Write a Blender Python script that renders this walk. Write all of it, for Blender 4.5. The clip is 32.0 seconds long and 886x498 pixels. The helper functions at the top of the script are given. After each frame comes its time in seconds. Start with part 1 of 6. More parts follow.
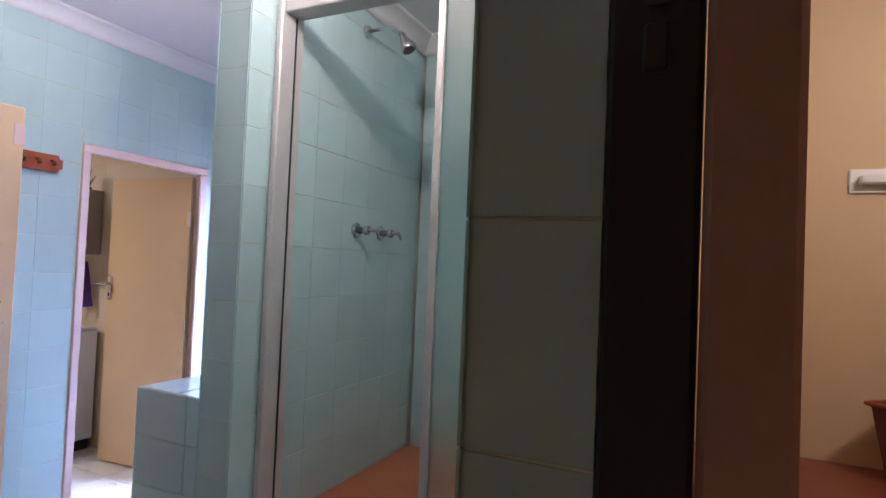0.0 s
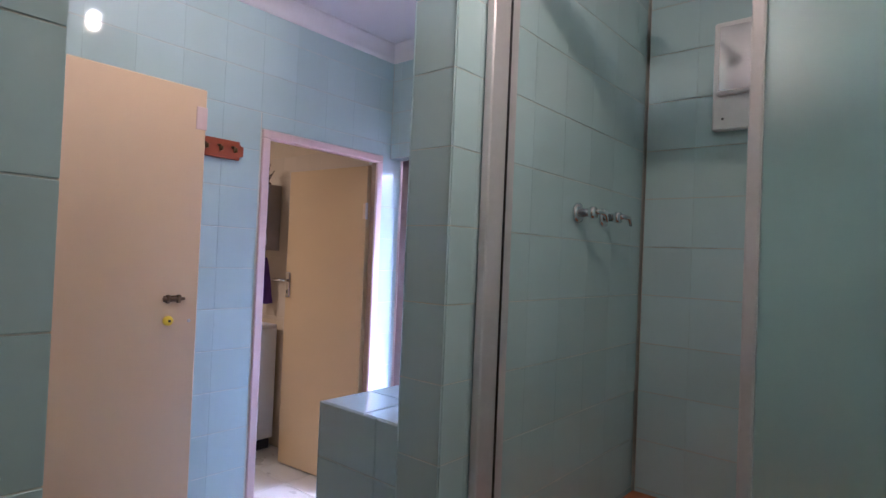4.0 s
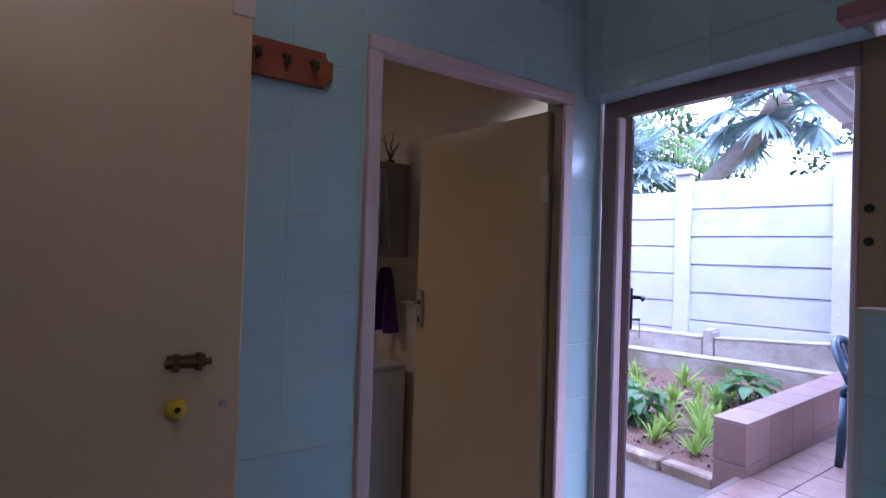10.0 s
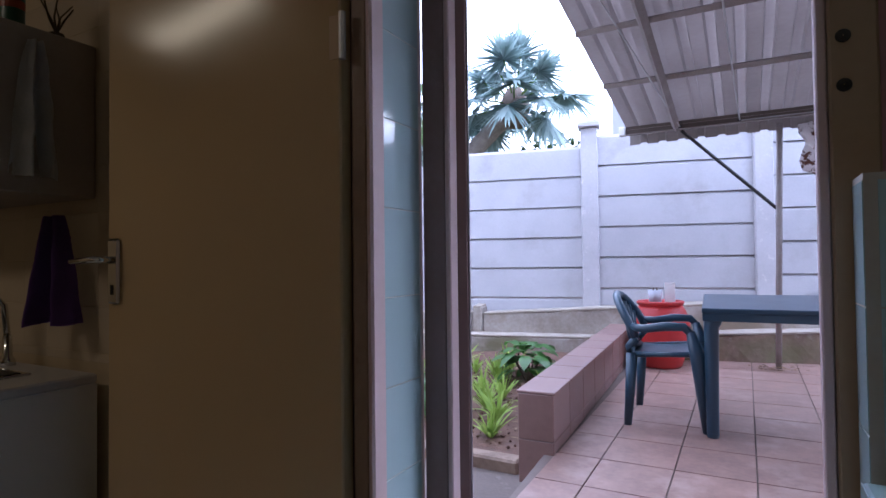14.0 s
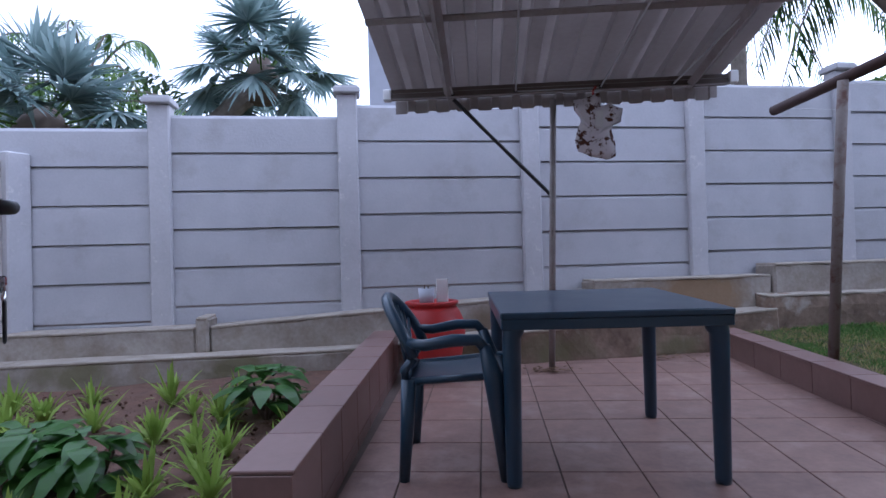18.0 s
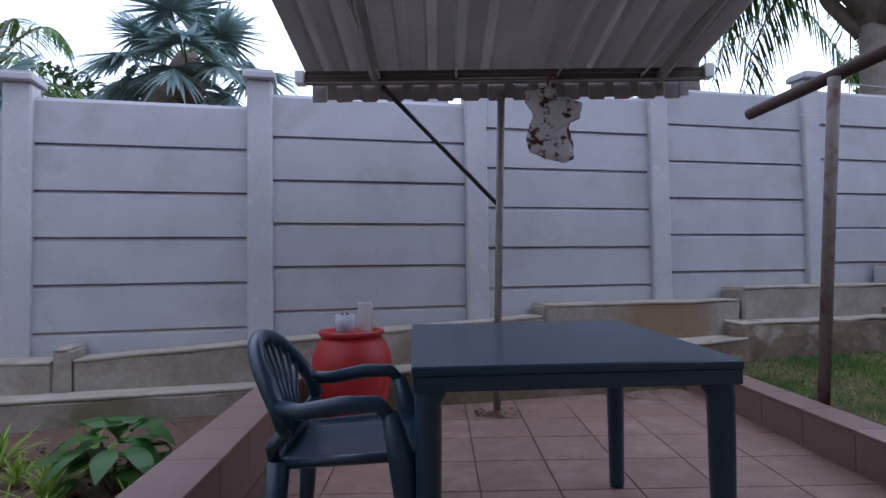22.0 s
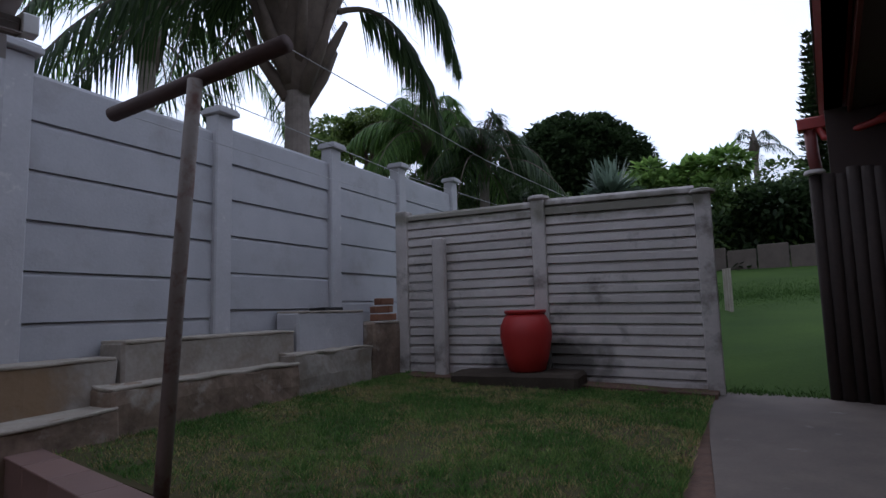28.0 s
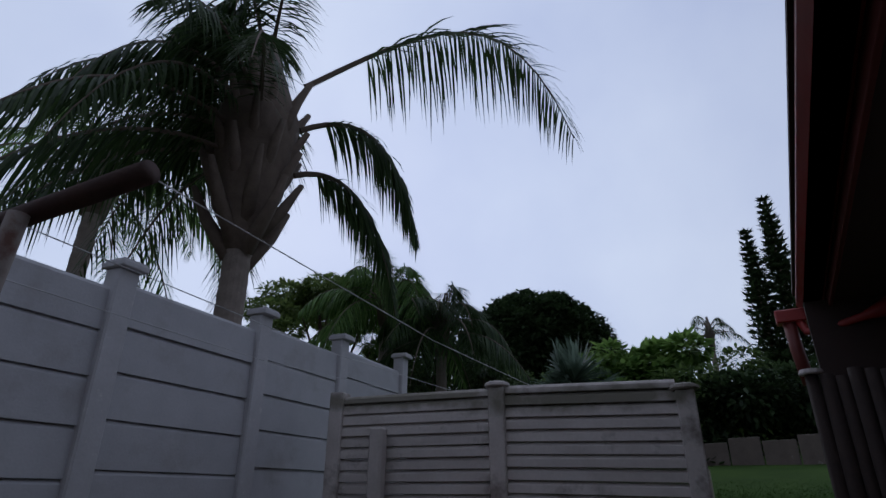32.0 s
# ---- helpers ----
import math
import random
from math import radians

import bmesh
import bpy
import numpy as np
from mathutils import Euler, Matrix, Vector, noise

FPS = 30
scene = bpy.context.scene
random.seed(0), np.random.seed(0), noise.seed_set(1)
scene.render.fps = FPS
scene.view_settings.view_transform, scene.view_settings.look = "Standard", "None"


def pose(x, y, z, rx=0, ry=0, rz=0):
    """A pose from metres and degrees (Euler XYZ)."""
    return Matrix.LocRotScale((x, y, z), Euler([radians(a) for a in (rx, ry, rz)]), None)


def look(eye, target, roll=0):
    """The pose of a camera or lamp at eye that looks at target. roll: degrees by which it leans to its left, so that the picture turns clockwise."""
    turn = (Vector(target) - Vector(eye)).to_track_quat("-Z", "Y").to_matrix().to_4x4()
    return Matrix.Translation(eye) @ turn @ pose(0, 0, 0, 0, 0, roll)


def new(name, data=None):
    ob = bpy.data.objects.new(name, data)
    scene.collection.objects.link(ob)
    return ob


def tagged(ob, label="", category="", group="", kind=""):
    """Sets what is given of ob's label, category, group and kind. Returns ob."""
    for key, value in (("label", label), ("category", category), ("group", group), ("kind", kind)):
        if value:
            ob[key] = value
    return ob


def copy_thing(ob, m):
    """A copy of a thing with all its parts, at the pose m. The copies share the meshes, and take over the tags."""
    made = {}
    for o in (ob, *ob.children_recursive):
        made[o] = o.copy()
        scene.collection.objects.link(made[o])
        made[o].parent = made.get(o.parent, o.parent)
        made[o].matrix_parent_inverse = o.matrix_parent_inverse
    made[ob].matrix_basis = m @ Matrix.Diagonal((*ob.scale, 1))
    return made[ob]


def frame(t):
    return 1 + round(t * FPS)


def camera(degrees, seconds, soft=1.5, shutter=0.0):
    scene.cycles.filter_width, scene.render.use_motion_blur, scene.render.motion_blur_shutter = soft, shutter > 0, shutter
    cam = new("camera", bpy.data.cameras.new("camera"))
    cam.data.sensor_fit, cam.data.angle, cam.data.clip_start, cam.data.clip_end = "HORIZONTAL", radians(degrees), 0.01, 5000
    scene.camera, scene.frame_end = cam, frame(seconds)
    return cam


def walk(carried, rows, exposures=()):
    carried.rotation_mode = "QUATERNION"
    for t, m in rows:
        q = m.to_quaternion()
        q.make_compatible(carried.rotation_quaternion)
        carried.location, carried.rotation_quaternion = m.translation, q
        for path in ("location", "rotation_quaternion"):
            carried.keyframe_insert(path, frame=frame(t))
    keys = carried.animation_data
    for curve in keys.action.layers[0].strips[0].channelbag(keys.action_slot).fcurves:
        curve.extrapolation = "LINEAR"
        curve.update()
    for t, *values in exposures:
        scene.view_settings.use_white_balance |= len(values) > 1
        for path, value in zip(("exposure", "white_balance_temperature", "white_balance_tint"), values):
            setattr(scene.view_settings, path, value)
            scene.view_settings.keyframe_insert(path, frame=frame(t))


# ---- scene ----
cam = camera(76.64, 32.0)
PATH = [
    (0.0, -0.081, 0.012, 1.489, 91.61, -2.45, 25.29),
    (0.5, -0.148, 0.042, 1.478, 91.35, -2.47, 27.71),
    (1.0, -0.203, 0.075, 1.469, 91.28, -2.44, 30.15),
    (1.5, -0.257, 0.108, 1.470, 91.20, -2.39, 32.01),
    (2.0, -0.334, 0.146, 1.465, 91.28, -2.42, 33.43),
    (2.5, -0.408, 0.191, 1.460, 91.26, -2.50, 35.12),
    (4.5, -0.723, 0.432, 1.450, 90.87, -2.35, 41.62),
    (5.0, -0.819, 0.502, 1.455, 90.86, -2.35, 43.13),
    (5.5, -0.884, 0.553, 1.447, 90.88, -2.54, 46.12),
    (6.0, -0.975, 0.622, 1.448, 90.80, -2.48, 48.25),
    (6.5, -1.082, 0.672, 1.441, 90.83, -2.52, 50.93),
    (7.0, -1.166, 0.741, 1.436, 90.86, -2.52, 53.17),
    (7.5, -1.276, 0.843, 1.442, 90.97, -2.45, 54.36),
    (8.0, -1.391, 0.959, 1.465, 90.69, -2.41, 55.28),
    (8.5, -1.486, 1.028, 1.461, 90.84, -2.22, 55.54),
    (9.0, -1.597, 1.096, 1.461, 90.64, -2.38, 55.38),
    (9.5, -1.736, 1.152, 1.468, 90.79, -2.07, 54.51),
    (10.0, -1.819, 1.183, 1.460, 90.88, -1.82, 53.56),
    (10.5, -1.900, 1.266, 1.434, 90.90, -1.62, 52.30),
    (11.0, -2.010, 1.399, 1.385, 91.01, -1.16, 50.26),
    (11.5, -2.121, 1.499, 1.363, 91.09, -0.92, 47.17),
    (12.0, -2.203, 1.549, 1.362, 91.19, -0.74, 44.33),
    (12.5, -2.292, 1.586, 1.364, 91.29, -0.27, 39.39),
    (13.0, -2.358, 1.626, 1.333, 91.23, 0.12, 35.79),
    (13.5, -2.433, 1.689, 1.263, 91.39, 0.50, 32.86),
    (14.0, -2.479, 1.738, 1.241, 91.27, 0.66, 28.39),
    (14.5, -2.552, 1.893, 1.226, 91.26, 1.04, 23.57),
    (15.0, -2.617, 2.001, 1.248, 91.12, 1.50, 18.74),
    (15.5, -2.652, 2.111, 1.243, 90.91, 1.74, 13.10),
    (17.5, -2.713, 2.689, 1.226, 90.60, 1.74, 5.07),
    (18.0, -2.746, 2.820, 1.207, 90.67, 1.59, 4.20),
    (18.5, -2.755, 2.950, 1.210, 90.75, 1.45, 3.67),
    (19.0, -2.732, 3.117, 1.229, 90.71, 1.30, 3.68),
    (19.5, -2.724, 3.236, 1.245, 90.65, 1.20, 3.93),
    (20.0, -2.732, 3.326, 1.265, 90.65, 1.10, 4.55),
    (20.5, -2.723, 3.386, 1.276, 90.76, 1.03, 3.24),
    (21.0, -2.738, 3.414, 1.271, 91.04, 0.91, 1.58),
    (21.5, -2.704, 3.449, 1.257, 91.66, 0.92, 0.90),
    (22.0, -2.615, 3.522, 1.231, 92.10, 0.84, -0.44),
    (22.5, -2.533, 3.613, 1.215, 92.53, 0.92, -2.70),
    (23.0, -2.468, 3.668, 1.207, 92.98, 1.06, -5.39),
    (23.5, -2.400, 3.756, 1.200, 93.61, 1.28, -10.14),
    (24.0, -2.383, 3.824, 1.186, 94.26, 1.46, -16.22),
    (24.5, -2.347, 3.874, 1.172, 94.64, 1.62, -22.28),
    (25.0, -2.277, 3.912, 1.155, 94.58, 1.67, -27.36),
    (25.5, -2.190, 3.933, 1.154, 94.52, 1.70, -32.02),
    (26.0, -2.093, 3.952, 1.148, 94.49, 1.72, -36.24),
    (26.5, -1.976, 3.969, 1.161, 94.47, 1.53, -39.74),
    (28.5, -1.548, 4.181, 1.230, 97.48, 1.42, -52.12),
    (29.0, -1.457, 4.228, 1.280, 99.41, 1.28, -53.10),
    (29.5, -1.320, 4.270, 1.292, 102.28, 0.95, -53.63),
    (30.0, -1.226, 4.312, 1.314, 104.80, 0.75, -54.20),
    (30.5, -1.148, 4.350, 1.325, 106.71, 0.37, -54.52),
    (31.0, -1.105, 4.402, 1.355, 108.72, 0.24, -54.76),
    (31.5, -1.070, 4.434, 1.393, 111.05, -0.03, -54.81),
    (32.0, -1.020, 4.463, 1.430, 113.50, -0.15, -54.59),
]
EXPOSURES = [(0.0, 5.0, 4850, 30), (1.0, 4.85, 4880, 30), (2.5, 4.65, 4930, 31), (5.0, 4.5, 5000, 33), (7.0, 4.15, 4880, 33), (9.0, 3.1, 4820, 31), (11.0, 2.3, 4850, 26), (13.0, 2.0, 5200, 20),
             (15.5, 1.6, 5450, 18), (18.0, 0.62, 5400, 15), (20.0, 0.3, 5450, 15), (22.0, 0.35, 5650, 12), (24.0, 0.72, 5900, 11), (26.0, 0.05, 6050, 11), (29.0, -0.9, 5850, 10), (32.0, -1.5, 5800, 10)]
walk(cam, [(t, pose(x, y, z, a, b, c)) for t, x, y, z, a, b, c in PATH], EXPOSURES)

# ---- world and lights ----
world = bpy.data.worlds.new("overcast_sky")
scene.world = world
world.use_nodes = True
wt = world.node_tree
bg = wt.nodes["Background"]
sky = wt.nodes.new("ShaderNodeTexSky")
sky.sky_type, sky.sun_disc = "NISHITA", False
sky.sun_elevation, sky.sun_rotation = radians(29), radians(42)
cloud = wt.nodes.new("ShaderNodeTexNoise")
cloud.inputs["Scale"].default_value, cloud.inputs["Detail"].default_value = 2.2, 6
coord = wt.nodes.new("ShaderNodeTexCoord")
wt.links.new(coord.outputs["Generated"], cloud.inputs["Vector"])
ramp = wt.nodes.new("ShaderNodeValToRGB")
ramp.color_ramp.elements[0].position, ramp.color_ramp.elements[1].position = 0.3, 0.75
ramp.color_ramp.elements[0].color, ramp.color_ramp.elements[1].color = (10.8, 11.6, 14.6, 1), (14.2, 14.8, 16.6, 1)
wt.links.new(cloud.outputs["Fac"], ramp.inputs["Fac"])
mixer = wt.nodes.new("ShaderNodeMix")
mixer.data_type = "RGBA"
mixer.inputs["Factor"].default_value = 0.9
wt.links.new(sky.outputs["Color"], mixer.inputs["A"])
wt.links.new(ramp.outputs["Color"], mixer.inputs["B"])
# the overcast is brighter round the hidden sun
glow = wt.nodes.new("ShaderNodeVectorMath")
glow.operation = "DOT_PRODUCT"
glow.inputs[1].default_value = Vector((0.55, 0.6, 0.45)).normalized()
wt.links.new(coord.outputs["Generated"], glow.inputs[0])
bright = wt.nodes.new("ShaderNodeMapRange")
bright.inputs["From Min"].default_value, bright.inputs["From Max"].default_value = -0.3, 1.0
bright.inputs["To Min"].default_value, bright.inputs["To Max"].default_value = 0.55, 1.5
wt.links.new(glow.outputs["Value"], bright.inputs["Value"])
scaled = wt.nodes.new("ShaderNodeVectorMath")
scaled.operation = "SCALE"
wt.links.new(mixer.outputs["Result"], scaled.inputs[0])
wt.links.new(bright.outputs["Result"], scaled.inputs["Scale"])
wt.links.new(scaled.outputs["Vector"], bg.inputs["Color"])
bg.inputs["Strength"].default_value = 0.1
sun = new("sun", bpy.data.lights.new("sun", "SUN"))
sun.data.energy, sun.data.angle, sun.data.color = 0.6, radians(35), (1.0, 0.97, 0.93)
sun.matrix_basis = look((22, 24, 18), (0, 0, 0))


def point_lamp(name, x, y, z, watts, colour, size):
    lamp = new(name, bpy.data.lights.new(name, "POINT"))
    lamp.data.energy, lamp.data.color, lamp.data.shadow_soft_size = watts, colour, size
    lamp.location = (x, y, z)


point_lamp("bathroom_bulb_light", -2.38, 1.37, 2.6, 0.36, (1.0, 0.72, 0.38), 0.02)
point_lamp("shower_bulb_light", -1.0, 1.2, 2.58, 0.66, (1.0, 0.74, 0.40), 0.012)
# unseen lamp without a fixture, added to light the yellow toilet room
point_lamp("toilet_fill_light", 0.9, 1.6, 2.5, 1.0, (1.0, 0.82, 0.5), 0.05)
# lamp of the kitchen, seen mirrored in its door
kitchen_lamp = new("kitchen_tube_light", bpy.data.lights.new("kitchen_tube_light", "AREA"))
kitchen_lamp.data.shape, kitchen_lamp.data.size, kitchen_lamp.data.size_y, kitchen_lamp.data.energy, kitchen_lamp.data.color = "RECTANGLE", 1.1, 0.12, 1.5, (1.0, 0.80, 0.5)
kitchen_lamp.matrix_basis = pose(-5.05, 1.1, 2.67, 0, 0, 19)


# ---- materials ----
def mat(name, colour, rough=0.6, metal=0.0, dark=None, scale=6.0, grain=60.0, amount=0.35, bump=0.15, vary=0.0, stain=None, stain_scale=2.0, stain_at=0.55, stain_soft=0.14, trans=0.0, coat=0.0, spec=0.5, rvar=0.1):
    """Two scales of colour variation, optional stains, and fine relief, all laid out in metres of the world."""
    m = bpy.data.materials.new(name)
    m.use_nodes = True
    nt = m.node_tree
    n, l = nt.nodes, nt.links
    p = n["Principled BSDF"]
    geo = n.new("ShaderNodeNewGeometry")
    big, fine = n.new("ShaderNodeTexNoise"), n.new("ShaderNodeTexNoise")
    big.inputs["Scale"].default_value, big.inputs["Detail"].default_value = scale, 5
    fine.inputs["Scale"].default_value, fine.inputs["Detail"].default_value = grain, 4
    for t in (big, fine):
        l.new(geo.outputs["Position"], t.inputs["Vector"])
    dark = dark or tuple(c * 0.72 for c in colour)
    r = n.new("ShaderNodeValToRGB")
    r.color_ramp.elements[0].position, r.color_ramp.elements[1].position = 0.5 - amount, 0.5 + amount * 0.6
    r.color_ramp.elements[0].color, r.color_ramp.elements[1].color = (*dark, 1), (*colour, 1)
    add = n.new("ShaderNodeMath")
    add.operation = "MULTIPLY_ADD"
    add.inputs[1].default_value = 0.3
    l.new(fine.outputs["Fac"], add.inputs[0])
    sub = n.new("ShaderNodeMath")
    sub.operation = "MULTIPLY"
    sub.inputs[1].default_value = 0.7
    l.new(big.outputs["Fac"], sub.inputs[0])
    l.new(sub.outputs[0], add.inputs[2])
    l.new(add.outputs[0], r.inputs["Fac"])
    out = r.outputs["Color"]
    if stain:
        s = n.new("ShaderNodeTexNoise")
        s.inputs["Scale"].default_value, s.inputs["Detail"].default_value, s.inputs["Roughness"].default_value = stain_scale, 8, 0.65
        l.new(geo.outputs["Position"], s.inputs["Vector"])
        sr = n.new("ShaderNodeValToRGB")
        sr.color_ramp.elements[0].position, sr.color_ramp.elements[1].position = stain_at, stain_at + stain_soft
        l.new(s.outputs["Fac"], sr.inputs["Fac"])
        mx = n.new("ShaderNodeMix")
        mx.data_type = "RGBA"
        l.new(sr.outputs["Color"], mx.inputs["Factor"])
        l.new(out, mx.inputs["A"])
        mx.inputs["B"].default_value = (*stain, 1)
        out = mx.outputs["Result"]
    if vary:
        info = n.new("ShaderNodeObjectInfo")
        hsv = n.new("ShaderNodeHueSaturation")
        mr = n.new("ShaderNodeMapRange")
        mr.inputs["To Min"].default_value, mr.inputs["To Max"].default_value = 1 - vary, 1 + vary
        l.new(info.outputs["Random"], mr.inputs["Value"])
        l.new(mr.outputs["Result"], hsv.inputs["Value"])
        l.new(out, hsv.inputs["Color"])
        out = hsv.outputs["Color"]
    l.new(out, p.inputs["Base Color"])
    rr = n.new("ShaderNodeMapRange")
    rr.inputs["To Min"].default_value, rr.inputs["To Max"].default_value = max(0.02, rough - rvar), min(1, rough + rvar)
    l.new(big.outputs["Fac"], rr.inputs["Value"])
    l.new(rr.outputs["Result"], p.inputs["Roughness"])
    p.inputs["Metallic"].default_value = metal
    p.inputs["Specular IOR Level"].default_value = spec
    p.inputs["Coat Weight"].default_value = coat
    if trans:
        p.inputs["Transmission Weight"].default_value = trans
    if bump:
        b = n.new("ShaderNodeBump")
        b.inputs["Strength"].default_value, b.inputs["Distance"].default_value = bump, 0.01
        l.new(add.outputs[0], b.inputs["Height"])
        l.new(b.outputs["Normal"], p.inputs["Normal"])
    return m


def leaf_mat(name, colour, dark, rough=0.5):
    """Foliage that differs leaf by leaf and lets some light through."""
    m = bpy.data.materials.new(name)
    m.use_nodes = True
    n, l = m.node_tree.nodes, m.node_tree.links
    p = n["Principled BSDF"]
    geo = n.new("ShaderNodeNewGeometry")
    r = n.new("ShaderNodeValToRGB")
    r.color_ramp.elements[0].color, r.color_ramp.elements[1].color = (*dark, 1), (*colour, 1)
    l.new(geo.outputs["Random Per Island"], r.inputs["Fac"])
    l.new(r.outputs["Color"], p.inputs["Base Color"])
    p.inputs["Roughness"].default_value = rough
    p.inputs["Specular IOR Level"].default_value = 0.5 if rough < 0.4 else 0.2
    tr = n.new("ShaderNodeBsdfTranslucent")
    l.new(r.outputs["Color"], tr.inputs["Color"])
    mx = n.new("ShaderNodeMixShader")
    mx.inputs[0].default_value = 0.4
    l.new(p.outputs[0], mx.inputs[1])
    l.new(tr.outputs[0], mx.inputs[2])
    l.new(mx.outputs[0], n["Material Output"].inputs["Surface"])
    return m


M_TILE = mat("pale_green_glazed_tile", (0.46, 0.61, 0.625), 0.07, scale=1.5, grain=9, amount=0.5, dark=(0.425, 0.57, 0.585), bump=0.03, vary=0.035, rvar=0.03)
M_GROUT = mat("pale_grout", (0.66, 0.68, 0.61), 0.8, scale=5, stain=(0.5, 0.44, 0.31), stain_scale=2.2, stain_at=0.58)
M_CEIL = mat("white_ceiling_paint", (0.7, 0.7, 0.72), 0.8, amount=0.5, dark=(0.64, 0.64, 0.66), scale=2, bump=0.05)
M_CREAM = mat("cream_gloss_door_paint", (0.68, 0.5, 0.31), 0.3, amount=0.5, dark=(0.665, 0.487, 0.3), scale=3, grain=300, bump=0.01, rvar=0.015)
M_KDOOR = mat("cream_hard_gloss_paint", (0.62, 0.45, 0.25), 0.16, amount=0.5, dark=(0.6, 0.43, 0.235), scale=3, grain=300, bump=0.01, rvar=0.02)
M_FRAME = mat("pinkish_white_frame_paint", (0.72, 0.56, 0.55), 0.4, amount=0.5, dark=(0.62, 0.46, 0.44), scale=7, bump=0.05, stain=(0.35, 0.22, 0.18), stain_scale=9, stain_at=0.66)
M_WARMWOOD = mat("varnished_red_wood", (0.36, 0.09, 0.035), 0.35, dark=(0.2, 0.045, 0.02), scale=12, grain=90)
M_TANJAMB = mat("tan_brown_worn_frame_paint", (0.34, 0.24, 0.17), 0.45, dark=(0.2, 0.12, 0.085), scale=6, amount=0.4, stain=(0.1, 0.045, 0.03), stain_scale=7, stain_at=0.62)
M_TANPOST = mat("tan_timber_post_paint", (0.42, 0.3, 0.18), 0.5, dark=(0.33, 0.225, 0.13), scale=5, amount=0.45, bump=0.08)
M_MAUVE = mat("worn_mauve_brown_frame_paint", (0.36, 0.27, 0.26), 0.55, dark=(0.25, 0.17, 0.16), scale=5, amount=0.45, bump=0.15, stain=(0.42, 0.34, 0.36), stain_scale=4, stain_at=0.62)
M_BROWNLEAF = mat("mauve_brown_door_gloss", (0.3, 0.2, 0.18), 0.22, dark=(0.24, 0.15, 0.14), scale=4, amount=0.5, bump=0.03)
M_DOORBOARD = mat("pale_mauve_door_gloss", (0.42, 0.37, 0.39), 0.35, dark=(0.36, 0.31, 0.33), scale=5, amount=0.5, bump=0.04, vary=0.04)
M_BROWNPOST = mat("brown_painted_frame", (0.52, 0.27, 0.2), 0.55, scale=4, amount=0.5)
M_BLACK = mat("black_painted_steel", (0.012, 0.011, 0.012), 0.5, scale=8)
M_CHROME = mat("chrome", (0.75, 0.75, 0.76), 0.12, 1.0, amount=0.5, bump=0.0)
M_BRASS = mat("aged_brass", (0.16, 0.1, 0.045), 0.5, 0.6)
M_ALU = mat("dull_aluminium", (0.62, 0.60, 0.60), 0.4, 0.3, amount=0.5, bump=0.03)
M_TERRA = mat("terracotta_shower_base", (0.52, 0.17, 0.06), 0.35, dark=(0.38, 0.11, 0.04), scale=4)
M_YELLOW = mat("yellow_painted_plaster", (0.6, 0.43, 0.24), 0.7, amount=0.5, dark=(0.55, 0.39, 0.21), scale=2)
M_FLOORT = mat("cream_floor_tile", (0.62, 0.60, 0.52), 0.3, dark=(0.5, 0.47, 0.4), scale=5, vary=0.06)
M_PLASTER = mat("painted_house_wall", (0.55, 0.5, 0.42), 0.85, scale=3)
M_PINK = mat("dusty_pink_paint", (0.42, 0.2, 0.21), 0.6, scale=5, amount=0.5)
M_KWALL = mat("kitchen_wall_paint", (0.62, 0.5, 0.33), 0.7, scale=3, amount=0.5)
M_KTILE = mat("cream_glazed_kitchen_tile", (0.6, 0.5, 0.37), 0.15, scale=3, amount=0.5, dark=(0.56, 0.46, 0.33), bump=0.03, vary=0.04)
M_CAB = mat("white_melamine", (0.72, 0.7, 0.66), 0.4, amount=0.5, dark=(0.66, 0.64, 0.6), bump=0.03)
M_CABSHADE = mat("shaded_white_cabinet_side", (0.36, 0.3, 0.25), 0.6)
M_TOWEL = mat("olive_terry_towel", (0.42, 0.39, 0.33), 0.95, dark=(0.27, 0.24, 0.19), scale=25, grain=260, bump=0.9)
M_WHITECLOTH = mat("white_cotton", (0.72, 0.7, 0.68), 0.9, scale=12, grain=200, bump=0.4)
M_PURPLE = mat("purple_cotton", (0.16, 0.07, 0.3), 0.9, scale=12, grain=200, bump=0.4)
M_YPLASTIC = mat("yellow_plastic", (0.85, 0.62, 0.02), 0.35)
M_CONC = mat("grey_painted_concrete", (0.46, 0.455, 0.475), 0.8, dark=(0.37, 0.365, 0.385), scale=3.5, grain=55, amount=0.3, bump=0.45, vary=0.03, stain=(0.345, 0.33, 0.33), stain_scale=2.3, stain_at=0.53, stain_soft=0.2)
M_CONCPOST = mat("grey_rough_concrete_post", (0.50, 0.49, 0.51), 0.85, dark=(0.40, 0.39, 0.40), scale=5, grain=40, bump=0.5, stain=(0.62, 0.6, 0.58), stain_scale=16, stain_at=0.6)
M_OLDWALL = mat("mossy_old_plaster", (0.41, 0.37, 0.33), 0.92, dark=(0.2, 0.16, 0.125), scale=4, grain=35, amount=0.26, bump=0.8, stain=(0.25, 0.205, 0.16), stain_scale=5.0, stain_at=0.5, stain_soft=0.2)
M_OLDTOP = mat("pale_weathered_coping", (0.44, 0.39, 0.33), 0.92, dark=(0.24, 0.2, 0.155), scale=7, bump=0.7, stain=(0.16, 0.14, 0.1), stain_scale=4, stain_at=0.6)
M_EARTHWALL = mat("brown_stained_rubble_wall", (0.3, 0.22, 0.165), 0.95, dark=(0.1, 0.065, 0.045), scale=6, grain=30, amount=0.26, bump=1.0, stain=(0.46, 0.41, 0.36), stain_scale=3.2, stain_at=0.56)
